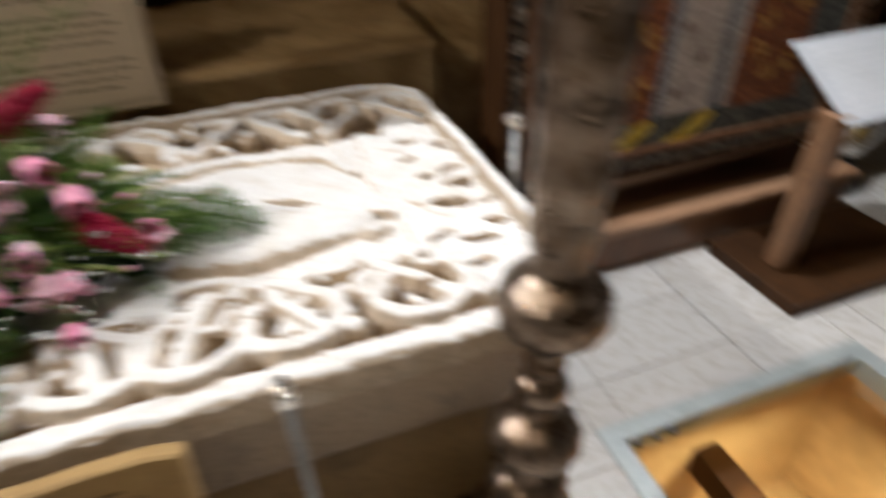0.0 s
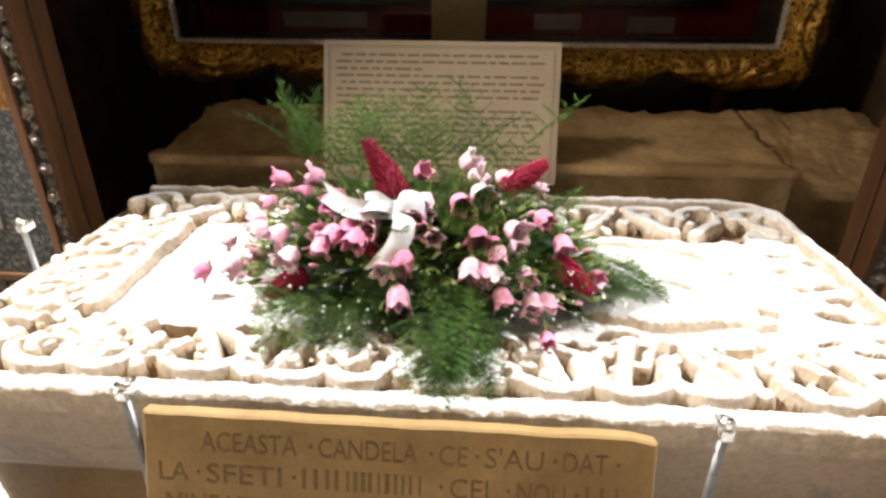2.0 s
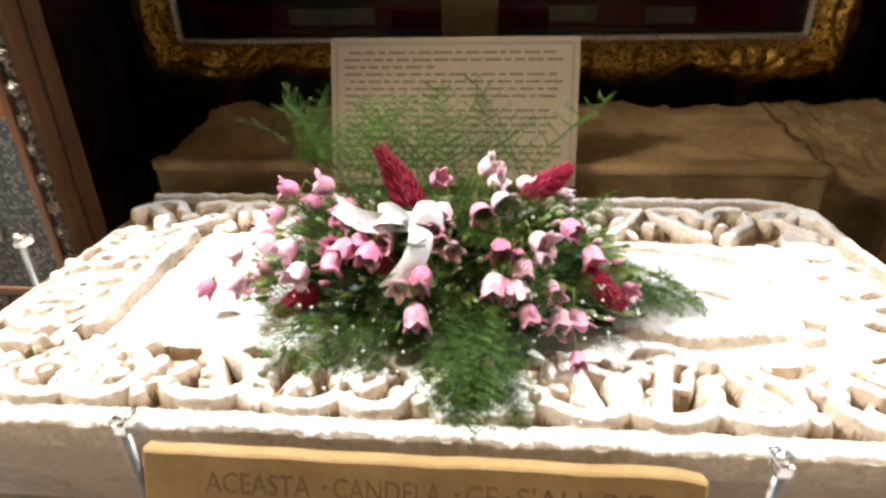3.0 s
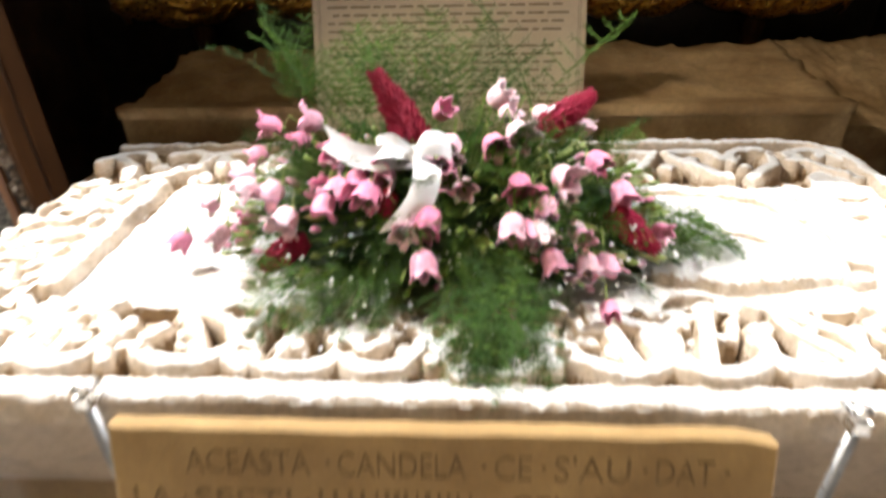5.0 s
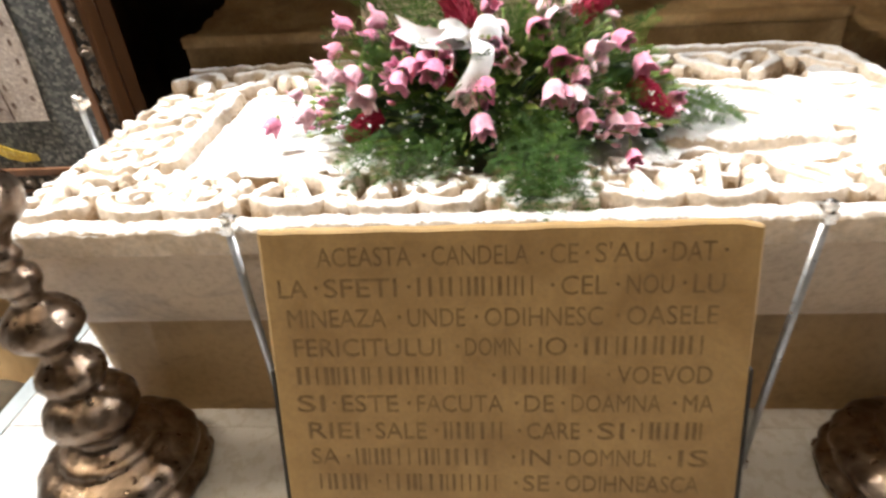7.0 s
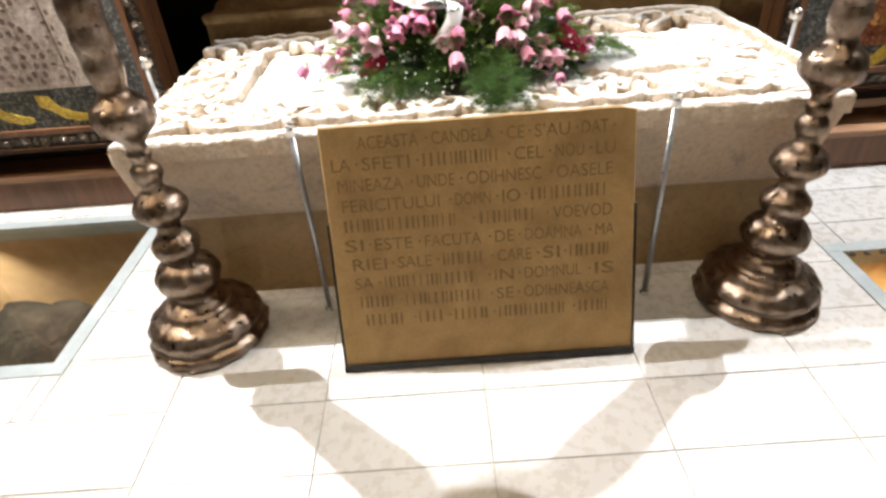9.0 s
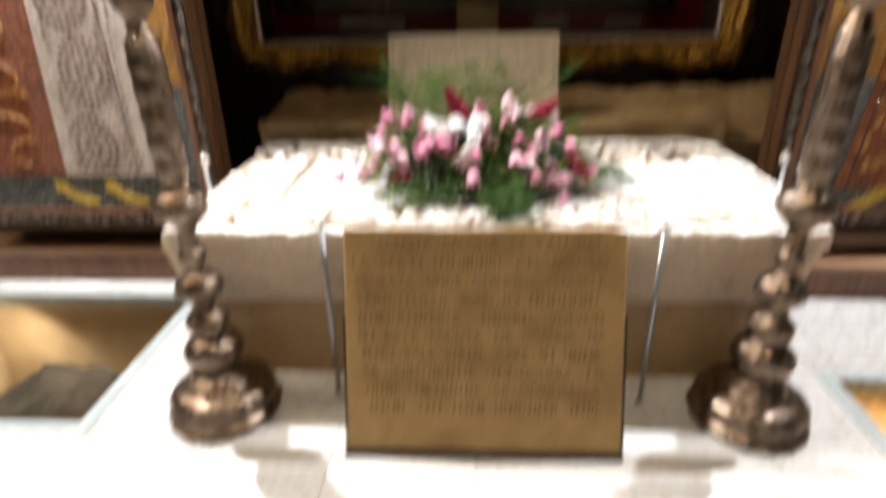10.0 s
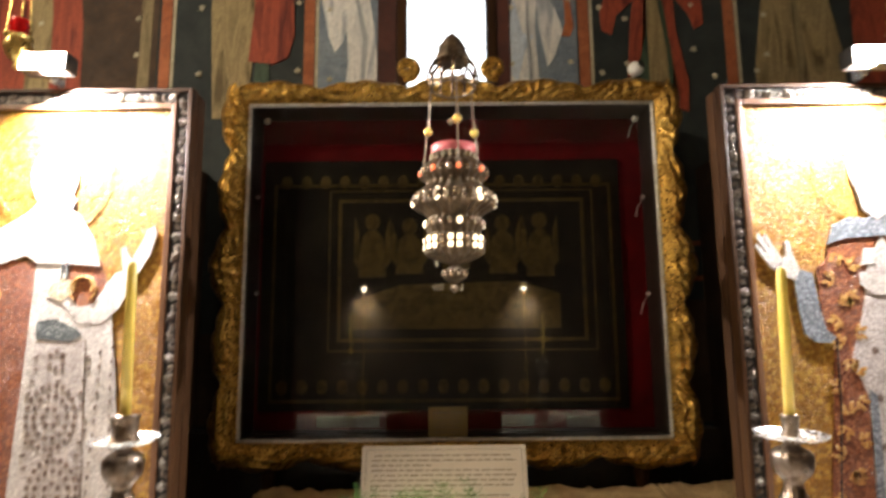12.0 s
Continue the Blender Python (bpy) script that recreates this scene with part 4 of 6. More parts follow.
def candlestick(x, y, lean, label, top, cup):
    ob = thing("candlestick", label, "candlestick", "tall candlesticks before the tomb", pose(x, y, 0, 0, lean, 0))
    lower = [p for p in PROFILE if p[1] <= 0.145]
    upper = [p for p in PROFILE if p[1] >= 0.1449 or p is lower[-1]]
    part("foot", lathe(lower, 96, 16, 0.013), M_SILVER, ob, "broad embossed round foot", True)
    part("stem", lathe([lower[-1]] + upper, 56, 14, 0.02), M_SILVER, ob, "knopped silver stem", True)
    for k in range(3):
        a = 2.1 * k + 0.5
        part("claw", ball(0.165 * math.cos(a), 0.165 * math.sin(a), 0.012, 0.02, None, 10, (1, 1, 0.6)), M_SILVER, ob)
    part("drip_plate", lathe(smooth_profile([(0.02, 1.312), (0.05, 1.313), (0.078, 1.320), (0.088, 1.330), (0.086, 1.333), (0.070, 1.325), (0.02, 1.318)], 3), 48), M_PLATE, ob, "bright silver drip plate", True)
    part("socket", lathe([(0.022 * cup, 1.314), (0.026 * cup, 1.33), (0.021 * cup, 1.345), (0.024 * cup, 1.35 + 0.022 * cup), (0.027 * cup, 1.357 + 0.022 * cup), (0.019, 1.36 + 0.022 * cup)], 20), M_SILVER, ob, "", True)
    bm = lathe([(0.0135, 1.34), (0.0130, top - 0.02), (0.010, top - 0.004), (0.003, top)], 18)
    part("candle", bm, M_WAX, ob, "tall yellow beeswax candle", True)
    part("wick", tube([(0, 0, top - 0.002), (0.001, 0, top + 0.008), (0.004, 0, top + 0.013)], 0.0012, 6), M_BLACK, ob)


candlestick(-0.845, 0.205, -1.1, "tall tarnished silver candlestick with an unlit yellow candle", 1.80, 1.45)
candlestick(0.842, 0.200, 1.7, "tall silver candlestick with a tilted plate and yellow candle", 1.77, 0.9)

# ---- flower arrangement on the lid ----
ZL = 0.60
flowers = thing("flower_arrangement", "pink bellflowers, crimson plumes and fern tied with a white bow", "flowers", "", pose(0, 0, 0))
C0 = Vector((0, 0.71, 0.62))


def fern_mesh(seed, length, bend, branches=17, dense=1.0):
    """A feathery fern spray: an arched stem, side stems and fine needles."""
    r = random.Random(seed)
    bm = bmesh.new()

    def spine(t):
        return Vector((0.01 * math.sin(5 * t + seed), length * t, bend * t * t * length))

    def needle(p, d, l, w):
        s = d.cross(Vector((r.uniform(-1, 1), r.uniform(-1, 1), 1))).normalized() * w
        a, b, c = bm.verts.new(p - s), bm.verts.new(p + s), bm.verts.new(p + d * l)
        bm.faces.new((a, b, c))

    tube([spine(k / 7) for k in range(8)], 0.0013, 4, bm, 0.3)
    for k in range(branches):
        t = 0.10 + 0.9 * k / branches
        for sgn in (-1, 1):
            l = length * 0.36 * (1 - t) ** 0.7 * r.uniform(0.7, 1.2) + 0.012
            d = Vector((sgn * 0.95, 0.55, r.uniform(-0.25, 0.35))).normalized()
            p0 = spine(t)
            needle(p0, d, l, 0.0007)
            m = int((4 + l / 0.006) * dense)
            for j in range(m):
                q = p0 + d * l * (j + 0.6) / m
                for sg in (-1, 1):
                    dd = (d * 0.7 + Vector((0.3 * r.uniform(-1, 1), sg * 0.8, r.uniform(-0.6, 0.6)))).normalized()
                    needle(q, dd, r.uniform(0.007, 0.013), 0.0009)
    return mesh_of(bm, "fern_sprig", M_FERN)


FERNS = [fern_mesh(s, 0.15 + 0.02 * (s % 4), -0.25 - 0.1 * (s % 3)) for s in range(7)]

AIRY = [fern_mesh(20 + s, 0.20, -0.5 - 0.15 * s, 9, 0.75) for s in range(4)]


def aim(p, d, roll):
    """A pose at p whose y axis runs along d."""
    d = Vector(d).normalized()
    return Matrix.Translation(p) @ d.to_track_quat("Y", "Z").to_matrix().to_4x4() @ pose(0, 0, 0, 0, roll, 0)


rr = random.Random(5)


def fern(p, d, scale=1.0, roll=None, kinds=FERNS):
    part("fern_sprig", rr.choice(kinds), None, flowers, m=aim(p, d, rr.uniform(-50, 50) if roll is None else roll) @ Matrix.Diagonal((scale, scale, scale, 1)))


# sprigs over the whole mound
for k in range(150):
    a, e = rr.uniform(0, 6.283), rr.uniform(0.0, 1.35)
    d = Vector((0.40 * math.cos(a) * math.cos(e), 0.20 * math.sin(a) * math.cos(e), 0.21 * math.sin(e)))
    p = C0 + d * rr.uniform(0.45, 0.85)
    if p.y > 0.86 or (math.sin(a) < -0.2 and e < 0.45 and rr.random() < 0.65):
        continue
    out = Vector((d.x * 1.2, d.y * 2.0 - 0.06, d.z + 0.02 - 0.10 * (1 - e)))
    fern(p, out + Vector((rr.uniform(-0.12, 0.12), rr.uniform(-0.1, 0.1), rr.uniform(-0.06, 0.1))), rr.uniform(0.6, 0.95))
for k in range(140):
    a, e = rr.uniform(3.2, 6.2), rr.uniform(0.30, 1.45)
    d = Vector((0.40 * math.cos(a) * math.cos(e), 0.20 * math.sin(a) * math.cos(e), 0.215 * math.sin(e)))
    out = Vector((d.x + rr.uniform(-0.2, 0.2), d.y * 1.6 + rr.uniform(-0.15, 0.1), d.z + rr.uniform(-0.15, 0.12)))
    fern(C0 + d * rr.uniform(0.72, 0.92), out, rr.uniform(0.4, 0.7), None, AIRY if k % 2 else FERNS)
# tall airy sprigs behind, and the tail that hangs over the front border
for k in range(46):
    d = Vector((rr.uniform(-0.32, 0.34), rr.uniform(-0.04, 0.10), 0.16))
    fern(C0 + d * 0.8, (d.x * 0.7 + rr.uniform(-0.15, 0.15), rr.uniform(-0.12, 0.05), 0.22), rr.uniform(0.45, 0.75))
for k in range(30):
    x = rr.uniform(-0.26, 0.24)
    fern((x, 0.87 + rr.uniform(-0.03, 0.05), 0.79 + 0.04 * rr.random()), (rr.uniform(-0.13, 0.13), 0.05, 0.3), rr.uniform(0.75, 1.2), None, AIRY)
for k in range(7):
    fern((-0.29 + rr.uniform(-0.02, 0.02), 0.87, 0.85), (-0.035 + rr.uniform(-0.06, 0.04), 0.02, 0.2), rr.uniform(0.7, 1.0), None, AIRY if k % 2 else FERNS)
for k in range(32):
    drop = rr.random()
    x = 0.075 + rr.gauss(0, 0.036) * (1 - 0.35 * drop)
    fern((x, 0.57 - 0.15 * drop, 0.72 - 0.06 * drop), (rr.uniform(-0.40, 0.40), -1, -0.28 + rr.uniform(-0.2, 0.25)), rr.uniform(0.6, 1.0), None, AIRY if k % 3 else FERNS)
for k in range(5):
    fern((0.075 + rr.gauss(0, 0.012), 0.42, 0.655), (rr.uniform(-0.25, 0.25), -1, -0.22), rr.uniform(0.5, 0.75), None, AIRY)
for k in range(10):
    fern((-0.20 + rr.gauss(0, 0.05), 0.54, 0.67), (rr.uniform(-0.7, 0.2), -0.8, -0.12), rr.uniform(0.6, 0.9))
for k in range(12):
    fern((0.36 + rr.uniform(-0.04, 0.06), 0.70 + rr.uniform(-0.06, 0.08), 0.67), (1, rr.uniform(-0.5, 0.4), 0.02), rr.uniform(0.6, 0.9))


def leaf_mesh(seed):
    r = random.Random(seed)
    bm = bmesh.new()
    rowsL = []
    for k in range(7):
        t = k / 6
        w = 0.017 * math.sin(math.pi * min(t * 0.97 + 0.02, 1)) ** 0.8
        z = -0.012 * t * t
        rowsL.append([bm.verts.new((-w, 0.07 * t, z + 0.004)), bm.verts.new((0, 0.07 * t, z)), bm.verts.new((w, 0.07 * t, z + 0.004 + 0.003 * r.random()))])
    for a, b in zip(rowsL, rowsL[1:]):
        for k in (0, 1):
            bm.faces.new((a[k], a[k + 1], b[k + 1], b[k]))
    return mesh_of(bm, "leaf", M_LEAF, True)


LEAVES = [leaf_mesh(s) for s in range(3)]
for k in range(80):
    a, e = rr.uniform(0, 6.283), rr.uniform(-0.02, 1.3)
    d = Vector((0.36 * math.cos(a) * math.cos(e), 0.18 * math.sin(a) * math.cos(e), 0.18 * math.sin(e)))
    part("leaf", rr.choice(LEAVES), None, flowers, m=aim(C0 + d * rr.uniform(0.8, 1.0), d + Vector((rr.uniform(-0.1, 0.1), rr.uniform(-0.15, 0.02), rr.uniform(-0.1, 0.1))), rr.uniform(-60, 60)))
LIMELEAF = LEAVES[0].copy()
LIMELEAF.materials.clear()
LIMELEAF.materials.append(M_LIME)
for k in range(85):
    a, e = rr.uniform(3.1, 6.3), rr.uniform(0.1, 1.2)
    d = Vector((0.41 * math.cos(a) * math.cos(e), 0.21 * math.sin(a) * math.cos(e), 0.225 * math.sin(e)))
    part("leaf", LIMELEAF, None, flowers, m=aim(C0 + d * 0.95, d + Vector((rr.uniform(-0.15, 0.15), -0.05, rr.uniform(-0.1, 0.12))), rr.uniform(-60, 60)) @ Matrix.Diagonal((0.45, 0.6, 0.6, 1)))
# hidden dark core, added to fill the gaps between the sprigs
bm = bmesh.new()
bmesh.ops.create_icosphere(bm, subdivisions=4, radius=1)
for v in bm.verts:
    f = 1 + 0.22 * noise.noise(v.co * 3.1)
    v.co = Vector((v.co.x * 0.29 * f, 0.71 + v.co.y * 0.13 * f, max(0.601, 0.62 + v.co.z * 0.14 * f)))
part("moss_core", bm, M_LEAF, flowers, "dark green filler hidden inside the arrangement")


def bell_mesh(seed, flare):
    """A bellflower: a ribbed cup that opens into five turned lobes."""
    n, r = 25, random.Random(seed)
    bm = bmesh.new()
    prof = [(0.004, 0.0), (0.0125, 0.004), (0.0180, 0.012), (0.0192, 0.022), (0.0196, 0.030), (0.0210 * flare, 0.036), (0.0245 * flare, 0.0385)]
    rings = []
    for i, (rad, h) in enumerate(prof):
        ring = []
        for k in range(n):
            a = 6.2832 * k / n
            lobe = math.cos(5 * a)
            q = i / (len(prof) - 1)
            R = rad * (1 + (0.04 + 0.15 * q ** 4) * lobe)
            ring.append(bm.verts.new((R * math.cos(a), h + 0.006 * q ** 4 * lobe, R * math.sin(a))))
        rings.append(ring)
    inner = [[bm.verts.new((v.co.x * 0.9, v.co.y + 0.0006, v.co.z * 0.9)) for v in ring] for ring in rings[1:]]
    for a, b in zip(rings, rings[1:]):
        for k in range(n):
            bm.faces.new((a[k], a[(k + 1) % n], b[(k + 1) % n], b[k]))
    for a, b in zip(inner, inner[1:]):
        for k in range(n):
            bm.faces.new((a[k], b[k], b[(k + 1) % n], a[(k + 1) % n]))
    for k in range(n):
        bm.faces.new((rings[-1][k], rings[-1][(k + 1) % n], inner[-1][(k + 1) % n], inner[-1][k]))
    bmesh.ops.recalc_face_normals(bm, faces=bm.faces[:])
    return mesh_of(bm, "bellflower", M_PINK, True)


BELLS = [bell_mesh(1, 1.0), bell_mesh(2, 1.25), bell_mesh(3, 0.85)]
bm = bmesh.new()
for k in range(5):
    a = 6.2832 * k / 5
    p = [bm.verts.new(v) for v in ((0.003 * math.cos(a), -0.004, 0.003 * math.sin(a)), (0.011 * math.cos(a - 0.4), 0.006, 0.011 * math.sin(a - 0.4)),
                                   (0.017 * math.cos(a), 0.016, 0.017 * math.sin(a)), (0.011 * math.cos(a + 0.4), 0.006, 0.011 * math.sin(a + 0.4)))]
    bm.faces.new(p)
ball(0, -0.002, 0, 0.005, bm, 8)
CALYX = mesh_of(bm, "calyx", M_LIME)
stems = bmesh.new()


def bell(p, scale=1.0, down=0.5):
    p = Vector(p)
    out = (p - Vector((0, 0.74, 0.60)))
    d = Vector((out.x * 1.4 + rr.uniform(-0.2, 0.2), out.y * 2.2 - 0.10, out.z)).normalized() + Vector((rr.uniform(-0.35, 0.35), -0.05, -down + rr.uniform(-0.3, 0.3)))
    m = aim(p - d.normalized() * 0.018, d, rr.uniform(0, 360)) @ Matrix.Diagonal((scale, scale, scale, 1))
    ob = part("bellflower", rr.choice(BELLS), None, flowers, m=m)
    part("calyx", CALYX, None, ob)
    q = m.translation
    mid = q + Vector((0, 0, 0.025)) - d.normalized() * 0.015
    tube([q, mid, q * 0.6 + C0 * 0.4 + Vector((0, 0, 0.03)), C0 + (q - C0) * 0.35], 0.0019, 5, stems)


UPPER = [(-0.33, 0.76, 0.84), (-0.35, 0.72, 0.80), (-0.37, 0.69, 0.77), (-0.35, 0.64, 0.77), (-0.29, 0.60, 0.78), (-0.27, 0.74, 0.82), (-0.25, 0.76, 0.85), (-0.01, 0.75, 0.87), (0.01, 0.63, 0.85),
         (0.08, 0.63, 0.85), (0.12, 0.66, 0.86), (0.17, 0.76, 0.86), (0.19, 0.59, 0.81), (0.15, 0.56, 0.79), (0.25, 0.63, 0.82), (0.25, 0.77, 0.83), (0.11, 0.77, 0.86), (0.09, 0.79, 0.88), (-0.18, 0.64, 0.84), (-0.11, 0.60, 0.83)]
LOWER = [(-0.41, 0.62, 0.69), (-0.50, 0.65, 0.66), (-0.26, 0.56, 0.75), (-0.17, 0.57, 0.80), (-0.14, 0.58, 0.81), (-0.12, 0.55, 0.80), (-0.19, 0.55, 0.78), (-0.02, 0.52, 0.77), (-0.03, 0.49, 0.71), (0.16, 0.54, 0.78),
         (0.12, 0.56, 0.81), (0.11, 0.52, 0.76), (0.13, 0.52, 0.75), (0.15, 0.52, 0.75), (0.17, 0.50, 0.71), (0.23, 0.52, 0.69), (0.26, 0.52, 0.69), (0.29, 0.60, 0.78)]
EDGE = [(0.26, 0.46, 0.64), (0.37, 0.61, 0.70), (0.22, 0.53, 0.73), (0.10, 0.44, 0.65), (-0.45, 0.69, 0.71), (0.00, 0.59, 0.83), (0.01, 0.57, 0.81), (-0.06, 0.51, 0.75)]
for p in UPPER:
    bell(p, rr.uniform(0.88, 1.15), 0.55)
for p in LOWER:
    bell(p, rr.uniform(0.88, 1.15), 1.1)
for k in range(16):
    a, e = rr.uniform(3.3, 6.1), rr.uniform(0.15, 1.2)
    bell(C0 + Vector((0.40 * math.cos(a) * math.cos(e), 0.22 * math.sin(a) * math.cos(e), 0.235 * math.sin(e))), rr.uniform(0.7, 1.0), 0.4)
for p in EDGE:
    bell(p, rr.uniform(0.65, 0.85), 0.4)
# unopened pale buds
for k in range(110):
    a, e = rr.uniform(3.0, 6.4), rr.uniform(0.05, 1.3)
    d = Vector((0.44 * math.cos(a) * math.cos(e), 0.22 * math.sin(a) * math.cos(e), 0.24 * math.sin(e)))
    p = C0 + d
    part("bud", ball(0, 0, 0, 0.008, None, 8, (0.7, 0.7, 1.4)), M_LIME if k % 3 else M_PINK, flowers, m=aim(p, d, 0) @ pose(0, 0, 0, 90))
    tube([p, p * 0.7 + C0 * 0.3 + Vector((0, 0, 0.02)), C0 + d * 0.4], 0.0022, 5, stems)
tagged(part("greenery", stems, M_LIME, flowers, "thin pale green stems"), kind="stuff")


def plume_mesh(length, width, seed):
    """A feathery plume: a tapered core set with pointed tufts."""
    r = random.Random(seed)
    bm = lathe(smooth_profile([(width * 0.35, 0), (width * 0.75, length * 0.2), (width * 0.8, length * 0.5), (width * 0.5, length * 0.8), (0.002, length)], 3), 14)
    for k in range(420):
        t = r.random() ** 0.9
        a = r.uniform(0, 6.283)
        w = width * (0.55 + 0.6 * math.sin(math.pi * (0.15 + 0.8 * t))) * (1.05 - 0.75 * t * t)
        p = Vector((w * 0.75 * math.cos(a), w * 0.75 * math.sin(a), length * t))
        d = Vector((math.cos(a), math.sin(a), 1.0 + t)).normalized()
        s = d.orthogonal().normalized() * 0.0042
        u = d.cross(s).normalized() * 0.0042
        tip = bm.verts.new(p + d * r.uniform(0.013, 0.024))
        base = [bm.verts.new(p + s), bm.verts.new(p + u), bm.verts.new(p - s), bm.verts.new(p - u)]
        for j in range(4):
            bm.faces.new((base[j], base[(j + 1) % 4], tip))
    for v in bm.verts:
        v.co.x += 0.10 * v.co.z * v.co.z / length
    return mesh_of(bm, "plume", M_CRIMSON)


def plume(p, tip, width, seed):
    p, tip = Vector(p), Vector(tip)
    d = tip - p
    m = Matrix.Translation(p) @ d.to_track_quat("Z", "Y").to_matrix().to_4x4()
    part("plume", plume_mesh(d.length, width, seed), None, flowers, "feathery crimson plume" if seed == 1 else "", m=m)


plume((-0.035, 0.655, 0.81), (-0.103, 0.709, 0.945), 0.029, 1)
plume((0.165, 0.73, 0.84), (0.262, 0.77, 0.885), 0.022, 2)
plume((0.275, 0.60, 0.745), (0.350, 0.585, 0.680), 0.019, 3)
plume((-0.235, 0.565, 0.705), (-0.305, 0.56, 0.668), 0.017, 4)
plume((-0.10, 0.58, 0.79), (-0.095, 0.555, 0.765), 0.014, 5)


# white satin bow
def ribbon(points, width, across, notch=0.0):
    """A ribbon along a line, slightly cupped, its end cut to a swallowtail if notch is given."""
    pts = [Vector(p) for p in points]
    w = Vector(across).normalized() * width
    P = []
    for i, p in enumerate(pts):
        t = i / (len(pts) - 1)
        d = (pts[min(i + 1, len(pts) - 1)] - pts[max(i - 1, 0)]).normalized()
        n = d.cross(w).normalized()
        slim = 0.55 + 0.45 * min(1, t * 4)
        P.append([tuple(p + w * s * slim + n * 0.005 * math.cos(3 * s) + d * notch * (2 * abs(s)) * max(0, t - 0.6) / 0.4) for s in np.linspace(-0.5, 0.5, 9)])
    return grid_mesh("ribbon", np.array(P), M_RIBBON)


def curve(points, n=14):
    out = []
    pts = [Vector(p) for p in points]
    p = [pts[0], *pts, pts[-1]]
    for i in range(1, len(p) - 2):
        for k in range(n):
            t = k / n
            out.append(0.5 * (2 * p[i] + (p[i + 1] - p[i - 1]) * t + (2 * p[i - 1] - 5 * p[i] + 4 * p[i + 1] - p[i + 2]) * t * t + (3 * p[i] - p[i - 1] - 3 * p[i + 1] + p[i + 2]) * t ** 3))
    return out + [pts[-1]]


bow = part("bow", ball(-0.045, 0.592, 0.842, 0.013, None, 12, (1.0, 0.8, 1.0)), M_RIBBON, flowers, "white satin ribbon bow", True)
part("loop", ribbon(curve([(-0.045, 0.592, 0.842), (-0.075, 0.580, 0.866), (-0.105, 0.586, 0.862), (-0.112, 0.604, 0.845), (-0.085, 0.607, 0.838), (-0.045, 0.600, 0.840)]), 0.040, (0.1, 0.6, 0.75)), None, bow)
part("loop", ribbon(curve([(-0.045, 0.592, 0.842), (-0.03, 0.578, 0.868), (-0.004, 0.584, 0.868), (0.008, 0.602, 0.850), (-0.015, 0.607, 0.840), (-0.045, 0.600, 0.840)]), 0.040, (-0.1, 0.6, 0.75)), None, bow)
part("tail", ribbon(curve([(-0.036, 0.586, 0.842), (-0.024, 0.556, 0.834), (-0.034, 0.530, 0.797), (-0.070, 0.520, 0.752)]), 0.044, (0.96, -0.05, -0.22), 0.016), None, bow)
part("tail", ribbon(curve([(-0.055, 0.590, 0.842), (-0.105, 0.576, 0.848), (-0.145, 0.584, 0.852), (-0.185, 0.606, 0.866)]), 0.040, (0.1, 0.45, 0.88), 0.018), None, bow)
# tiny white filler blossoms along the front
bm = bmesh.new()
for k in range(170):
    x = rr.gauss(0.03, 0.20)
    y = 0.60 - abs(rr.gauss(0, 0.10))
    z = 0.645 + max(0, (y - 0.42)) * 0.45 + rr.uniform(-0.01, 0.02)
    bmesh.ops.create_icosphere(bm, subdivisions=1, radius=rr.uniform(0.0022, 0.0042), matrix=Matrix.Translation((x, y, z)))
tagged(part("filler_blossom", bm, M_RIBBON, flowers, "tiny white filler blossoms"), kind="stuff")

# ---- printed notice behind the flowers ----
notice = thing("notice_board", "cream notice board with lines of small print behind the lid", "sign", "", pose(-0.029, 1.385, 0.622, -18.5, 0, 0))
NWID, NH = 0.392, 0.462
part("panel", box(-NWID, NWID, 0, 0.012, 0, NH, 0.002), M_PAPER, notice)
bm = bmesh.new()
for a in (0.016, 0.022):
    for x0, x1, z0, z1 in ((-NWID + a, NWID - a, NH - a - 0.0015, NH - a), (-NWID + a, NWID - a, a, a + 0.0015), (-NWID + a, -NWID + a + 0.0015, a, NH - a), (NWID - a - 0.0015, NWID - a, a, NH - a)):
        box(x0, x1, -0.0012, 0.001, z0, z1, 0, bm)
part("border_line", bm, M_INK, notice)
r9 = random.Random(9)
for k in range(17):
    bm = bmesh.new()
    x, z = -NWID + (0.045 if k not in (0, 4, 10) else 0.06), NH - 0.050 - 0.0222 * k
    stop = NWID - (0.09 if k not in (2, 7, 12) else 0.45)
    while x < stop:
        w = r9.uniform(0.018, 0.062)
        box(x, min(x + w, NWID - 0.05), -0.0014, 0.001, z, z + 0.0068, 0, bm)
        x += w + 0.010
    part("print_line", bm, M_INK, notice)

# ---- old carved stones behind the tomb ----


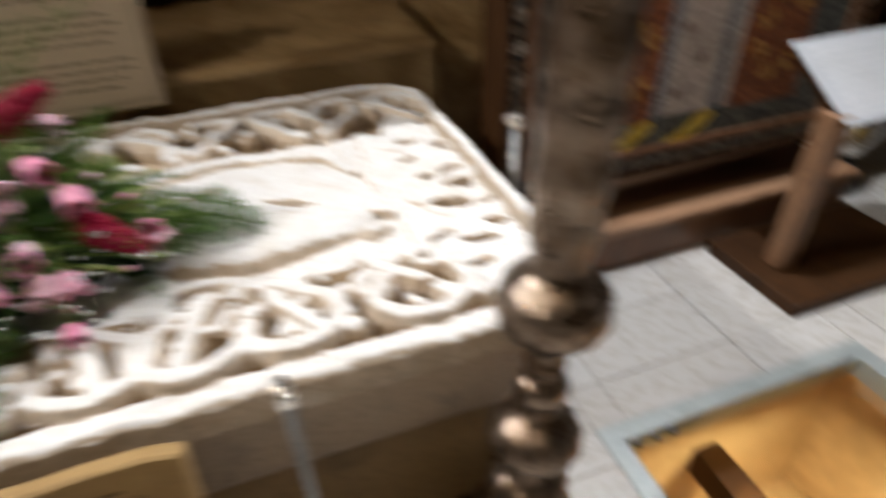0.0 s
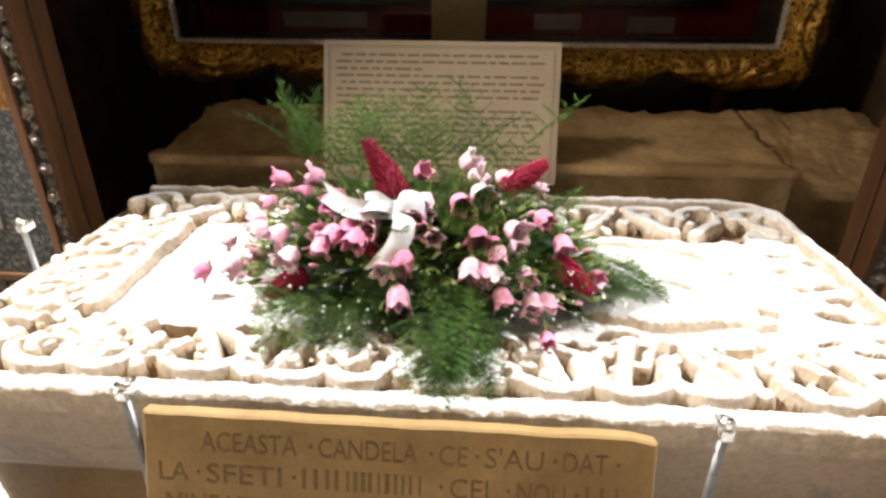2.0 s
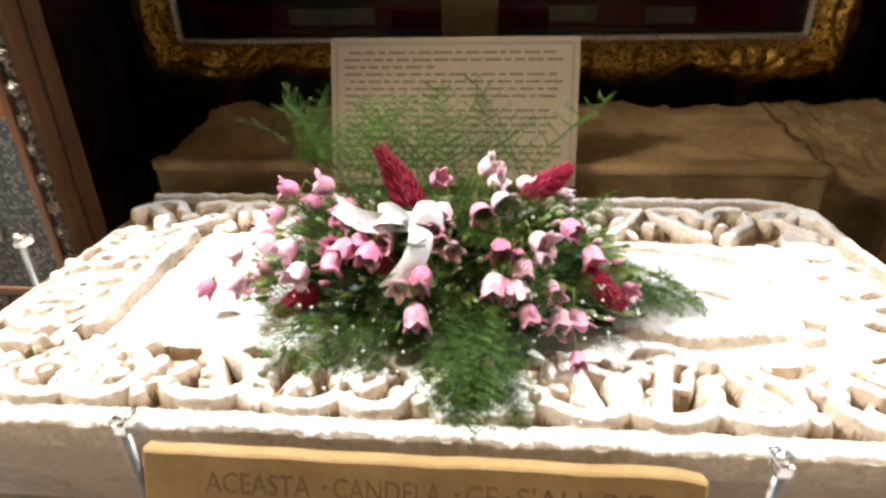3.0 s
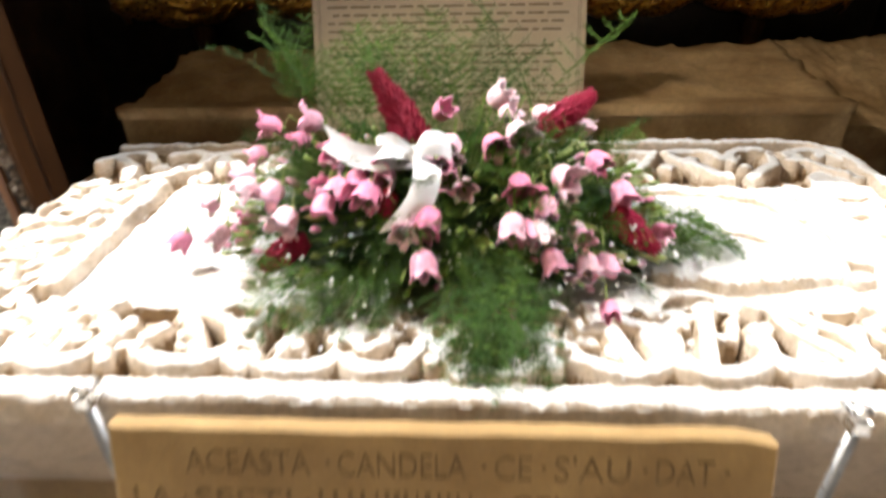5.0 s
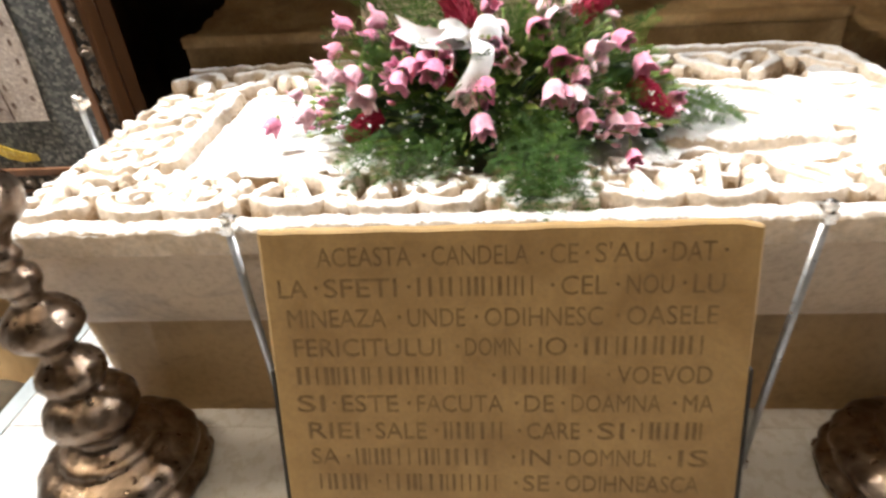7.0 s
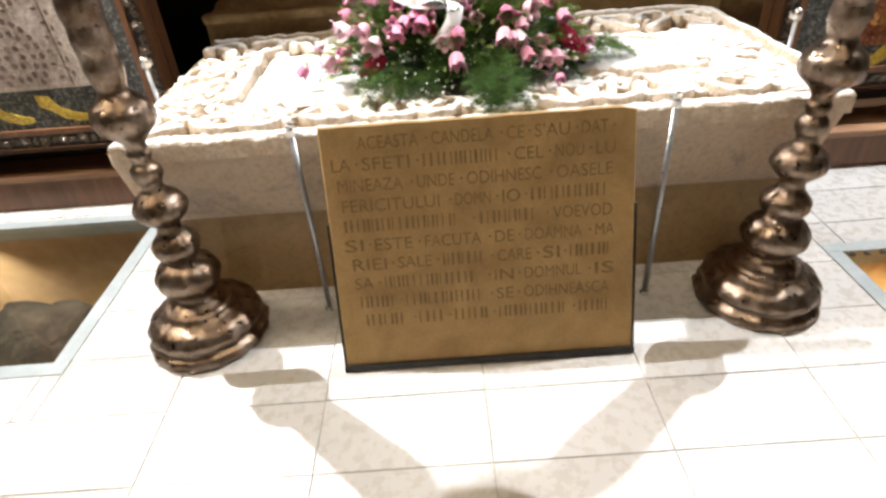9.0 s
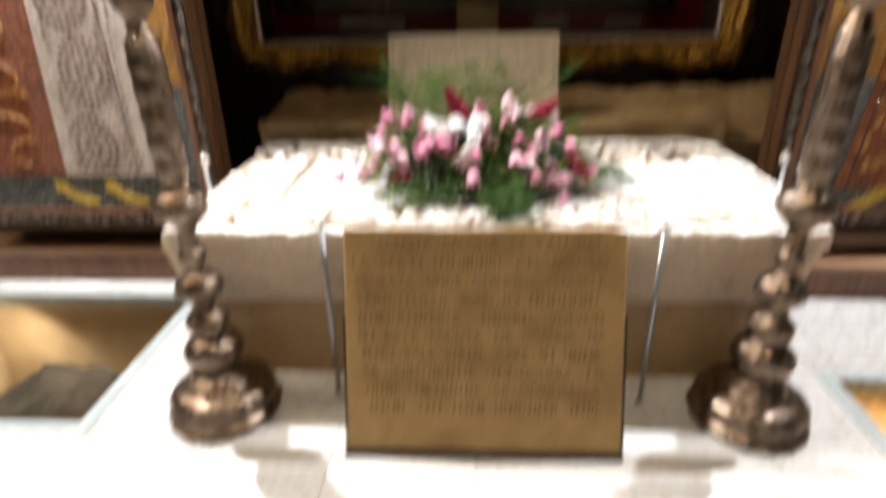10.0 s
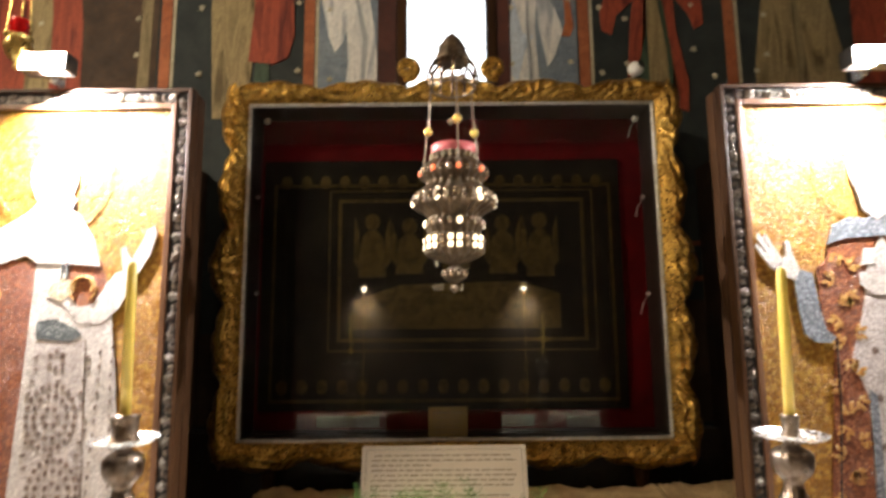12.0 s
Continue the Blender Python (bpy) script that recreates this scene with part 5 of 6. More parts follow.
def rubble_slab(name, label, x0, x1, y0, y1, z0, zf, zb, seed, parent_group=""):
    """A broken relief stone: squared front edge, rough top rising to the back."""
    ob = thing(name, label, "stone", parent_group)
    nx, ny = 90, 46
    X, Y = np.meshgrid(np.linspace(x0, x1, nx), np.linspace(y0, y1, ny), indexing="ij")
    t = (Y - y0) / (y1 - y0)
    Z = zf - 0.016 * np.clip((t - 0.11) * 40, 0, 1) + (zb - zf) * np.clip((t - 0.12) / 0.88, 0, 1) + (0.020 * value_noise(X, Y, 0.16, seed) + 0.024 * value_noise(X, Y, 0.06, seed + 1) + 0.013 * value_noise(X, Y, 0.02, seed + 2)) * np.clip((t - 0.11) * 9, 0, 1) + 0.003 * value_noise(X, Y, 0.05, seed + 3)
    top = np.dstack([X, Y, Z])
    fr, bk = top[:, :1].copy(), top[:, -1:].copy()
    fr[:, :, 2], bk[:, :, 2] = zf - 0.035, z0
    P = np.concatenate([fr, top, bk], 1)
    l, rt = P[:1].copy(), P[-1:].copy()
    l[:, :, 2] = rt[:, :, 2] = zf - 0.035
    P = np.concatenate([l, P, rt], 0)
    part("carved_top", grid_mesh("carved_top", P, M_OLDSTONE), None, ob, "rough broken relief")
    part("block", box(x0 + 0.004, x1 - 0.004, y0 + 0.004, y1, z0, zf - 0.030, 0.008), M_OLDSTONE, ob)
    return ob


rubble_slab("relief_stone", "broken brown carved stone slab lying behind the tomb", -1.06, 1.155, 1.435, 2.02, 0.0, 0.682, 0.755, 21)
rubble_slab("relief_stone", "rough brown stone fragment beside the larger slab", 1.19, 1.72, 1.52, 2.1, 0.0, 0.58, 0.75, 31)
setting("niche_back", box(-1.62, 1.66, 2.30, 2.42, 0.0, 1.0), M_EBONY, "black panel behind the old stones", "wall")

# ---- gilt frame with the glazed textile ----
FX0, FX1, FZ0, FZ1, FY = -1.216, 1.288, 0.985, 3.010, 2.10
case = thing("framed_textile", "dark embroidered textile behind glass in a carved gilt frame", "framed textile")


def gilt_side(a, b, out, width, waves, seed):
    """One side of the frame: scalloped outline, swelling profile and rocaille relief; mitred ends."""
    a, b, out = np.array(a), np.array(b), np.array(out)
    L = np.linalg.norm(b - a)
    d = (b - a) / L
    nu, nv = 300, 26
    U, V = np.meshgrid(np.linspace(0, 1, nu), np.linspace(0, 1, nv), indexing="ij")
    W = width * (0.62 + 0.42 * np.abs(np.sin(math.pi * waves * U)) ** 0.8 + 0.10 * np.abs(np.sin(math.pi * 3 * waves * U + 0.6)) + 0.22 * np.exp(-((U - 0.5) / 0.09) ** 2))
    S = -V * width + U * (L + 2 * V * width)
    prof = 0.075 * np.sin(math.pi * np.clip(V * 0.92 + 0.04, 0, 1)) ** 0.7
    leaf = 0.5 + 0.5 * np.sin(S * 46 + 9 * V + 3 * np.sin(S * 13 + seed)) * np.sin(V * 9 + 2 * np.sin(S * 21))
    D = prof + 0.04 * leaf * np.sin(math.pi * V) + 0.02 * value_noise(S + seed, V * 0.2, 0.018, 40 + seed) * np.sin(math.pi * V)
    P = np.stack([a[0] + d[0] * S + out[0] * V * W, FY - D, a[1] + d[1] * S + out[1] * V * W], -1)
    back = P[:, -1:].copy()
    back[:, :, 1] = FY + 0.03
    inner = P[:, :1].copy()
    inner[:, :, 1] = FY + 0.02
    part("frame_side", grid_mesh("frame_side", np.concatenate([inner, P, back], 1), M_GOLD), None, case, "carved gilt moulding")


gilt_side((FX0, FZ0), (FX1, FZ0), (0, -1), 0.150, 5, 1)
gilt_side((FX1, FZ0), (FX1, FZ1), (1, 0), 0.158, 5, 2)
gilt_side((FX1, FZ1), (FX0, FZ1), (0, 1), 0.140, 5, 3)
gilt_side((FX0, FZ1), (FX0, FZ0), (-1, 0), 0.158, 5, 4)
for cx, f in ((-0.235, 1), (0.30, -1)):
    bm = tube([(cx + f * x, FY - 0.05, 3.225 + z) for x, z in spiral(0, 0, 0.068, 0.012, -1.9, 1.7)], 0.026, 8)
    part("scroll", bm, M_GOLD, case, "gilt scroll of the crest", True)


def rope(a, b, r, name="rope_moulding"):
    a, b = Vector(a), Vector(b)
    L = (b - a).length
    d = (b - a).normalized()
    u = Vector((0, 1, 0))
    w = d.cross(u)
    rows = []
    n = int(L / 0.006)
    for i in range(n + 1):
        s = L * i / n
        rows.append([tuple(a + d * s + r * (1 + 0.22 * math.cos(3 * (ph - s * 75))) * (math.cos(ph) * u + math.sin(ph) * w)) for ph in np.linspace(0, 2 * math.pi, 13)])
    part(name, grid_mesh(name, np.array(rows), M_ROPE), None, case, "silvered rope moulding")


for a, b in (((FX0, FZ0), (FX1, FZ0)), ((FX1, FZ0), (FX1, FZ1)), ((FX1, FZ1), (FX0, FZ1)), ((FX0, FZ1), (FX0, FZ0))):
    rope((a[0], FY - 0.012, a[1]), (b[0], FY - 0.012, b[1]), 0.015)
bm = box(FX0 - 0.05, FX0 + 0.002, FY + 0.02, 2.40, FZ0 - 0.05, FZ1 + 0.05)
box(FX1 - 0.002, FX1 + 0.05, FY + 0.02, 2.40, FZ0 - 0.05, FZ1 + 0.05, 0, bm)
box(FX0, FX1, FY + 0.02, 2.40, FZ0 - 0.05, FZ0 + 0.002, 0, bm)
box(FX0, FX1, FY + 0.02, 2.40, FZ1 - 0.002, FZ1 + 0.05, 0, bm)
part("case_sides", bm, M_EBONY, case)
part("velvet_lining", box(FX0 - 0.04, FX1 + 0.04, 2.36, 2.41, FZ0 - 0.04, FZ1 + 0.04), M_VELVET, case, "dark red velvet lining")
TX0, TX1, TZ0, TZ1 = -1.19, 1.13, 1.12, 2.72
part("textile", box(TX0, TX1, 2.335, 2.362, TZ0, TZ1, 0.004), M_CLOTH, case, "blackened embroidered cloth")


def stitched(points, y=2.331):
    part("embroidery", outline(points, y, 0.006), M_THREAD, case)


for x0, x1, z0, z1, w in ((-1.12, 1.07, 1.17, 2.56, 0.018), (-0.70, 0.89, 1.54, 2.46, 0.022), (-0.76, 0.95, 1.48, 2.52, 0.010)):
    for q in ((x0, x1, z0, z0 + w), (x0, x1, z1 - w, z1), (x0, x0 + w, z0 + w, z1 - w), (x1 - w, x1, z0 + w, z1 - w)):
        stitched([(q[0], q[2]), (q[1], q[2]), (q[1], q[3]), (q[0], q[3])])
for k in range(17):
    x = TX0 + 0.15 + (TX1 - TX0 - 0.3) * k / 16
    stitched(oval(x, TZ1 - 0.145, 0.035, 0.045, 14))
    stitched(oval(x, TZ0 + 0.145, 0.035, 0.045, 14))
stitched([(-0.60, 1.62), (0.72, 1.62), (0.72, 1.84), (0.45, 1.92), (-0.30, 1.90), (-0.60, 1.80)])
for x, z, h in ((-0.48, 1.95, 0.42), (-0.24, 1.97, 0.36), (0.06, 2.0, 0.34), (0.36, 1.97, 0.38), (0.60, 1.95, 0.42)):
    stitched([(x - 0.09, z), (x + 0.09, z), (x + 0.07, z + h * 0.6), (x + 0.03, z + h * 0.72), (x - 0.03, z + h * 0.72), (x - 0.07, z + h * 0.6)])
    stitched(oval(x, z + h * 0.86, 0.05, 0.055, 18))
    for f in (-1, 1):
        stitched([(x + f * 0.075, z + 0.04), (x + f * 0.12, z + 0.1), (x + f * 0.115, z + h * 0.95), (x + f * 0.085, z + h * 0.7)])
# pins, labels and the tag inside the case
for x, z in ((-1.13, 2.93), (1.20, 2.93), (1.22, 2.42), (1.22, 1.82), (-1.17, 2.44), (-1.16, 1.84), (0.03, 2.92)):
    part("pin", ball(x, 2.16, z, 0.022 if z > 2.9 else 0.014, None, 12), M_ROPE, case, "pale round fixing pin")
    if x > 1:
        part("cord", tube([(x, 2.16, z - 0.01), (x - 0.035, 2.16, z - 0.06), (x - 0.045, 2.17, z - 0.12)], 0.004, 6), M_ROPE, case)
for x0, x1, z in ((-0.80, -0.42, 1.03), (0.32, 0.52, 1.03), (0.72, 0.92, 1.02)):
    part("label", box(x0, x1, 2.27, 2.275, z, z + 0.065, 0.001), M_DIMPAPER, case, "small paper label")
part("tag", box(-0.118, 0.110, 2.125, 2.135, 0.99, 1.165, 0.002), M_TAG, case, "dull brass tag with faint print")
bm = bmesh.new()
for k in range(5):
    box(-0.09, 0.08 - 0.02 * (k % 2), 2.1235, 2.126, 1.02 + 0.027 * k, 1.028 + 0.027 * k, 0, bm)
part("tag_print", bm, M_INK, case)
pane = part("pane", box(FX0 - 0.01, FX1 + 0.01, 2.108, 2.112, FZ0 - 0.01, FZ1 + 0.01), M_PANE, case, "clear glass pane")
pane.visible_shadow = False
# bracket foot that carries the frame
for x in (-1.05, 1.12):
    ob = thing("frame_bracket", "short dark wooden post that carries the gilt frame", "bracket", "posts under the gilt frame", pose(x, 2.16, 0))
    part("post", lathe(smooth_profile([(0.05, 0), (0.05, 0.6), (0.03, 0.7), (0.045, 0.78), (0.03, 0.84), (0.05, 0.86)], 3), 18), M_OAK, ob, "", True)

# ---- mosaic panels in carved wooden frames ----
MY = 1.03
rosette = lathe(smooth_profile([(0.021, 0.006), (0.023, 0.0), (0.017, -0.006), (0.010, -0.003), (0.007, -0.010), (0.002, -0.012)], 2), 24, 6, 0.22)
rosette.transform(Matrix.Rotation(radians(-90), 4, "X"))
ROSETTE = mesh_of(rosette, "rosette", M_CARVE, True)
SLATE_Z = 0.925


def mosaic_panel(xi, side, width, label, back):
    """xi: the frame's edge beside the niche; side: the way in which the panel runs outwards."""
    xo = xi + side * width
    ob = thing("mosaic_panel", label, "mosaic", "mosaic panels beside the niche", back)
    lo, hi = min(xi, xo), max(xi, xo)
    z0, z1, y0, y1 = 0.312, 2.655, 1.012, 1.155
    FW = 0.092

    def strip(xa, xb, za, zb, ya, yb, material, name, lab="", bevel=0.004):
        part(name, box(min(xa, xb), max(xa, xb), ya, yb, za, zb, bevel), material, ob, lab)

    def beads(count, place):
        for k in range(count):
            big = 1.0 if k % 2 else 0.6
            part("rosette", ROSETTE, None, ob, m=pose(*place(k), 0, 30 * k, 0) @ Matrix.Diagonal((big * 0.8, big, big * 1.15, 1)))

    for f in (lo, hi - FW):
        inward = 1 if f == lo else -1
        a, b = (f, f + FW) if inward > 0 else (f + FW, f)
        strip(a, a + inward * 0.018, z0, z1, y0, y0 + 0.060, M_OAK, "outer_moulding", "brown outer moulding with a deep side")
        strip(a + inward * 0.008, a + inward * 0.018, z0 + 0.008, z1 - 0.008, y0 + 0.060, y0 + 0.075, M_EBONY, "groove")
        strip(a + inward * 0.003, a + inward * 0.018, z0 + 0.003, z1 - 0.003, y0 + 0.075, y1, M_OAK, "back_moulding")
        strip(a + inward * 0.018, a + inward * 0.067, z0 + 0.018, z1 - 0.018, y0 + 0.014, y1, M_EBONY, "carved_band", "black band with silvered carving")
        strip(a + inward * 0.067, b, z0 + 0.067, z1 - 0.067, y0 + 0.004, y1, M_MOULD, "inner_moulding", "reddish inner moulding")
        beads(54, lambda k: (a + inward * (0.0425 + 0.004 * (1 if k % 2 else -1)), y0 + 0.013, z0 + 0.07 + (z1 - z0 - 0.14) * k / 53))
    for za, flip in ((z0, 0), (z1 - FW, 1)):
        o = za if not flip else za + FW - 0.018
        strip(lo + 0.018, hi - 0.018, o, o + 0.018, y0 + 0.001, y1, M_OAK, "outer_moulding")
        o = za + 0.018 if not flip else za + FW - 0.067
        strip(lo + 0.067, hi - 0.067, o, o + 0.049, y0 + 0.014, y1, M_EBONY, "carved_band", "black band with silvered carving")
        o = za + 0.067 if not flip else za
        strip(lo + FW, hi - FW, o, o + FW - 0.067, y0 + 0.005, y1, M_MOULD, "inner_moulding")
        beads(26, lambda k: (lo + 0.09 + (width - 0.18) * k / 25, y0 + 0.013, za + (0.0425 if not flip else FW - 0.0425)))
    for xa in (lo + 0.067, hi - 0.075):
        strip(xa, xa + 0.008, z1 - FW + 0.004, z1 - 0.019, y0 + 0.006, y0 + 0.04, M_OAK, "corner_bar", "", 0.002)
    gl, gr = lo + FW, hi - FW
    strip(gl - 0.02, gr + 0.02, z0 + FW - 0.02, z1 - FW + 0.02, MY + 0.02, y1, M_OAK, "back_board")
    part("gold_ground", box(gl, gr, MY, MY + 0.02, SLATE_Z - 0.01, z1 - FW), T_GOLD, ob, "gold mosaic ground")
    part("slate_ground", box(gl, gr, MY - 0.002, MY + 0.018, z0 + FW, SLATE_Z), T_GREY, ob, "dark slate mosaic ground")
    strip(lo + 0.70, lo + 0.76, 0.6, 2.4, y1, 1.326, M_OAK, "wall_batten")

    def shape(name, pts, material, lift):
        part(name, outline(pts, MY - 0.003 - 0.22 * lift, 0.012), material, ob)

    def line(name, pts, material, w=0.004):
        part(name, tube([(x, MY - 0.006, z) for x, z in pts], w, 5), material, ob)

    def sprig(x, z, turn, size):
        """A small pattern motif of four leaves on a stem."""
        for q, far in ((-1.1, 0.55), (1.1, 0.55), (-0.45, 0.95), (0.5, 0.95)):
            a = turn + q
            cxs, czs = x + far * size * math.sin(a), z + far * size * math.cos(a)
            pts = []
            for px, pz in oval(0, 0, 0.24 * size, 0.52 * size, 9):
                pts.append((cxs + px * math.cos(a) + pz * math.sin(a), czs - px * math.sin(a) + pz * math.cos(a)))
            shape("leaf_motif", pts, T_ORANGE, 0.018)

    if side < 0:
        shape("mantle", [(-2.16, 0.56), (-1.77, 0.56), (-1.745, 1.2), (-1.715, 1.90), (-1.90, 1.92), (-2.16, 1.86)], T_RUST, 0.010)
        shape("mantle", [(-1.61, 1.92), (-1.45, 1.90), (-1.415, 1.80), (-1.46, 1.70), (-1.53, 1.68), (-1.62, 1.76)], T_RUST, 0.010)
        shape("robe", [(-1.775, 0.555), (-1.345, 0.560), (-1.325, 0.80), (-1.330, 1.10), (-1.36, 1.45), (-1.39, 1.68), (-1.52, 1.66), (-1.58, 1.72), (-1.60, 1.92), (-1.715, 1.92), (-1.735, 1.4), (-1.76, 0.9)], T_WHITE, 0.014)
        shape("sleeve", [(-1.60, 1.735), (-1.53, 1.650), (-1.43, 1.645), (-1.36, 1.71), (-1.315, 1.80), (-1.335, 1.865), (-1.385, 1.855), (-1.42, 1.80), (-1.47, 1.725), (-1.53, 1.715), (-1.575, 1.765)], T_WHITE, 0.020)
        shape("raised_hand", [(-1.325, 1.82), (-1.285, 1.86), (-1.245, 1.93), (-1.222, 2.02), (-1.236, 2.050), (-1.262, 2.03), (-1.30, 1.95), (-1.325, 1.905), (-1.352, 1.965), (-1.368, 1.955), (-1.355, 1.87)], T_WHITE, 0.022)
        shape("collar", [(-2.16, 1.83), (-1.92, 1.875), (-1.76, 1.93), (-1.715, 1.895), (-1.60, 1.895), (-1.45, 1.88), (-1.485, 1.99), (-1.555, 2.10), (-1.62, 2.15), (-1.74, 2.14), (-1.80, 2.09), (-1.96, 2.0), (-2.16, 1.94)], T_WHITE, 0.026)
        shape("belt", [(-1.695, 1.655), (-1.62, 1.668), (-1.53, 1.625), (-1.505, 1.60), (-1.55, 1.572), (-1.69, 1.585)], T_GREY, 0.024)
        shape("held_hand", [(-1.66, 1.76), (-1.60, 1.735), (-1.555, 1.77), (-1.56, 1.82), (-1.60, 1.835), (-1.65, 1.80)], T_TAN, 0.024)
        for x in (-1.612, -1.592):
            shape("held_cross", [(x, 1.83), (x + 0.010, 1.83), (x + 0.014, 1.90), (x + 0.004, 1.90)], T_GREY, 0.028)
        line("halo_line", [(-1.675 + 0.24 * math.cos(a), 2.28 + 0.24 * math.sin(a)) for a in np.linspace(0, 6.283, 49)], T_ORANGE, 0.0014)
        shape("plain_oval", oval(-1.67, 2.27, 0.10, 0.14), T_PALE, 0.012)
        shape("plain_oval", [(-1.75, 2.13), (-1.70, 2.09), (-1.65, 2.08), (-1.595, 2.10), (-1.57, 2.16), (-1.60, 2.20), (-1.70, 2.20)], T_PALE, 0.030)
        shape("patterned_strip", [(-1.725, 0.575), (-1.455, 0.565), (-1.47, 1.10), (-1.492, 1.575), (-1.695, 1.572), (-1.71, 1.0)], T_PALE, 0.018)
        line("seam_line", [(-1.452, 0.565), (-1.467, 1.10), (-1.488, 1.58)], T_DOT, 0.0035)
        for k, (x, z) in enumerate(((-1.62, 0.68), (-1.578, 0.985), (-1.605, 1.275), (-1.60, 1.50))):
            for rx, rz, n in ((0.030, 0.036, 6), (0.068, 0.084, 14), (0.098, 0.125, 22)):
                if k == 3 and rx > 0.05:
                    continue
                for q in range(n):
                    a = 2 * math.pi * (q + 0.5 * k) / n
                    px, pz = x + rx * math.cos(a), z + rz * math.sin(a)
                    if -1.705 < px < -1.475 and 0.585 < pz < 1.56:
                        part("pattern_dot", outline(oval(px, pz, 0.0105, 0.012, 7), MY - 0.0085, 0.006), T_DOT, ob)
        for k in range(20):
            for q in range(3):
                px, pz = -1.69 + 0.105 * q + 0.012 * math.sin(5 * k), 0.60 + 0.048 * k
                if min(math.hypot((px - x) / 0.11, (pz - z) / 0.138) for x, z in ((-1.62, 0.68), (-1.578, 0.985), (-1.605, 1.275))) > 1:
                    part("pattern_dot", outline(oval(px, pz, 0.011, 0.006, 7), MY - 0.0085, 0.006), T_DOT, ob)
        for k in range(36):
            part("pattern_dot", outline(oval(-1.40 + 0.034 * ((k % 2) * 2 - 1) + 0.010 * math.sin(3 * k), 0.61 + 0.054 * (k // 2) + 0.02 * (k % 2), 0.006, 0.011, 6), MY - 0.0078, 0.006), T_DOT, ob)
        for x in (-1.80, -1.575):
            shape("yellow_strip", [(x - 0.045, 0.535), (x + 0.005, 0.53), (x + 0.035, 0.485), (x + 0.085, 0.462), (x + 0.138, 0.450), (x + 0.140, 0.430), (x + 0.09, 0.425), (x + 0.04, 0.438), (x - 0.01, 0.475), (x - 0.04, 0.49)], T_YELLOW, 0.012)
        for k in range(13):
            z = 0.66 + 0.10 * k
            f = 1 if k % 2 else -1
            line("scroll_motif", [(-1.93 + f * (0.085 * math.cos(a) - 0.03) + 0.02 * math.sin(3 * k), z + 0.055 * math.sin(a)) for a in np.linspace(-1.4, 2.0 + 0.5 * math.sin(k), 13)], T_ORANGE, 0.0045)
        for f in (-1, 1):
            line("scroll_motif", [(-1.515 + f * 0.055 * math.cos(a) * (1 - 0.1 * a), 1.79 + 0.05 * math.sin(a)) for a in np.linspace(-1.0, 3.4, 13)], T_ORANGE, 0.006)
    else:
        shape("mantle", [(1.445, 0.485), (1.655, 0.485), (1.675, 1.0), (1.685, 1.33), (1.635, 1.47), (1.70, 1.68), (1.73, 1.84), (1.80, 1.99), (1.61, 1.99), (1.585, 1.95), (1.565, 1.88), (1.525, 1.85), (1.53, 1.60), (1.572, 1.555), (1.54, 1.27), (1.50, 0.94)], T_RUST, 0.010)
        shape("mantle", [(1.93, 0.485), (2.20, 0.485), (2.16, 1.0), (2.08, 1.6), (2.06, 1.92), (1.98, 1.99), (1.80, 1.99), (1.88, 1.80), (1.94, 1.45), (1.92, 1.0)], T_RUST, 0.010)
        shape("robe_front", [(1.655, 0.495), (1.935, 0.495), (1.93, 1.0), (1.95, 1.45), (1.89, 1.80), (1.81, 1.99), (1.735, 1.86), (1.70, 1.66), (1.63, 1.47), (1.688, 1.33), (1.678, 1.0)], T_PALE, 0.014)
        shape("robe_edge", [(1.655, 0.495), (1.690, 0.495), (1.712, 1.0), (1.722, 1.33), (1.690, 1.36), (1.678, 1.0)], T_SLATE, 0.018)
        shape("robe_front", [(1.86, 0.495), (1.90, 0.495), (1.90, 1.3), (1.87, 1.3)], T_SLATE, 0.018)
        shape("sleeve", [(1.428, 1.79), (1.452, 1.845), (1.505, 1.83), (1.518, 1.72), (1.54, 1.60), (1.578, 1.567), (1.555, 1.543), (1.49, 1.548), (1.452, 1.58), (1.437, 1.68)], T_SLATE, 0.020)
        shape("raised_hand", [(1.432, 1.80), (1.455, 1.845), (1.432, 1.90), (1.420, 1.965), (1.402, 1.965), (1.403, 1.905), (1.385, 1.89), (1.325, 1.995), (1.314, 1.985), (1.340, 1.93), (1.294, 2.0), (1.284, 1.985), (1.322, 1.915), (1.282, 1.955), (1.277, 1.94), (1.335, 1.855), (1.39, 1.82)], T_WHITE, 0.022)
        shape("held_hand", [(1.70, 1.83), (1.75, 1.84), (1.83, 1.80), (1.83, 1.74), (1.76, 1.735), (1.70, 1.78)], T_WHITE, 0.022)
        shape("held_hand", [(1.71, 1.86), (1.77, 1.87), (1.78, 1.93), (1.73, 1.935)], T_WHITE, 0.020)
        shape("fur_collar", [(1.578, 1.95), (1.61, 2.03), (1.68, 2.065), (1.76, 2.06), (1.81, 2.11), (1.90, 2.07), (1.99, 2.06), (2.06, 1.97), (1.96, 1.98), (1.80, 1.985), (1.66, 1.975)], T_SLATE, 0.024)
        line("halo_line", [(1.80 + 0.25 * math.cos(a), 2.30 + 0.25 * math.sin(a)) for a in np.linspace(0, 6.283, 49)], T_ORANGE, 0.0014)
        shape("plain_oval", oval(1.80, 2.28, 0.10, 0.145), T_PALE, 0.012)
        shape("plain_oval", [(1.72, 2.20), (1.74, 2.10), (1.80, 2.05), (1.86, 2.10), (1.88, 2.20)], T_PALE, 0.030)
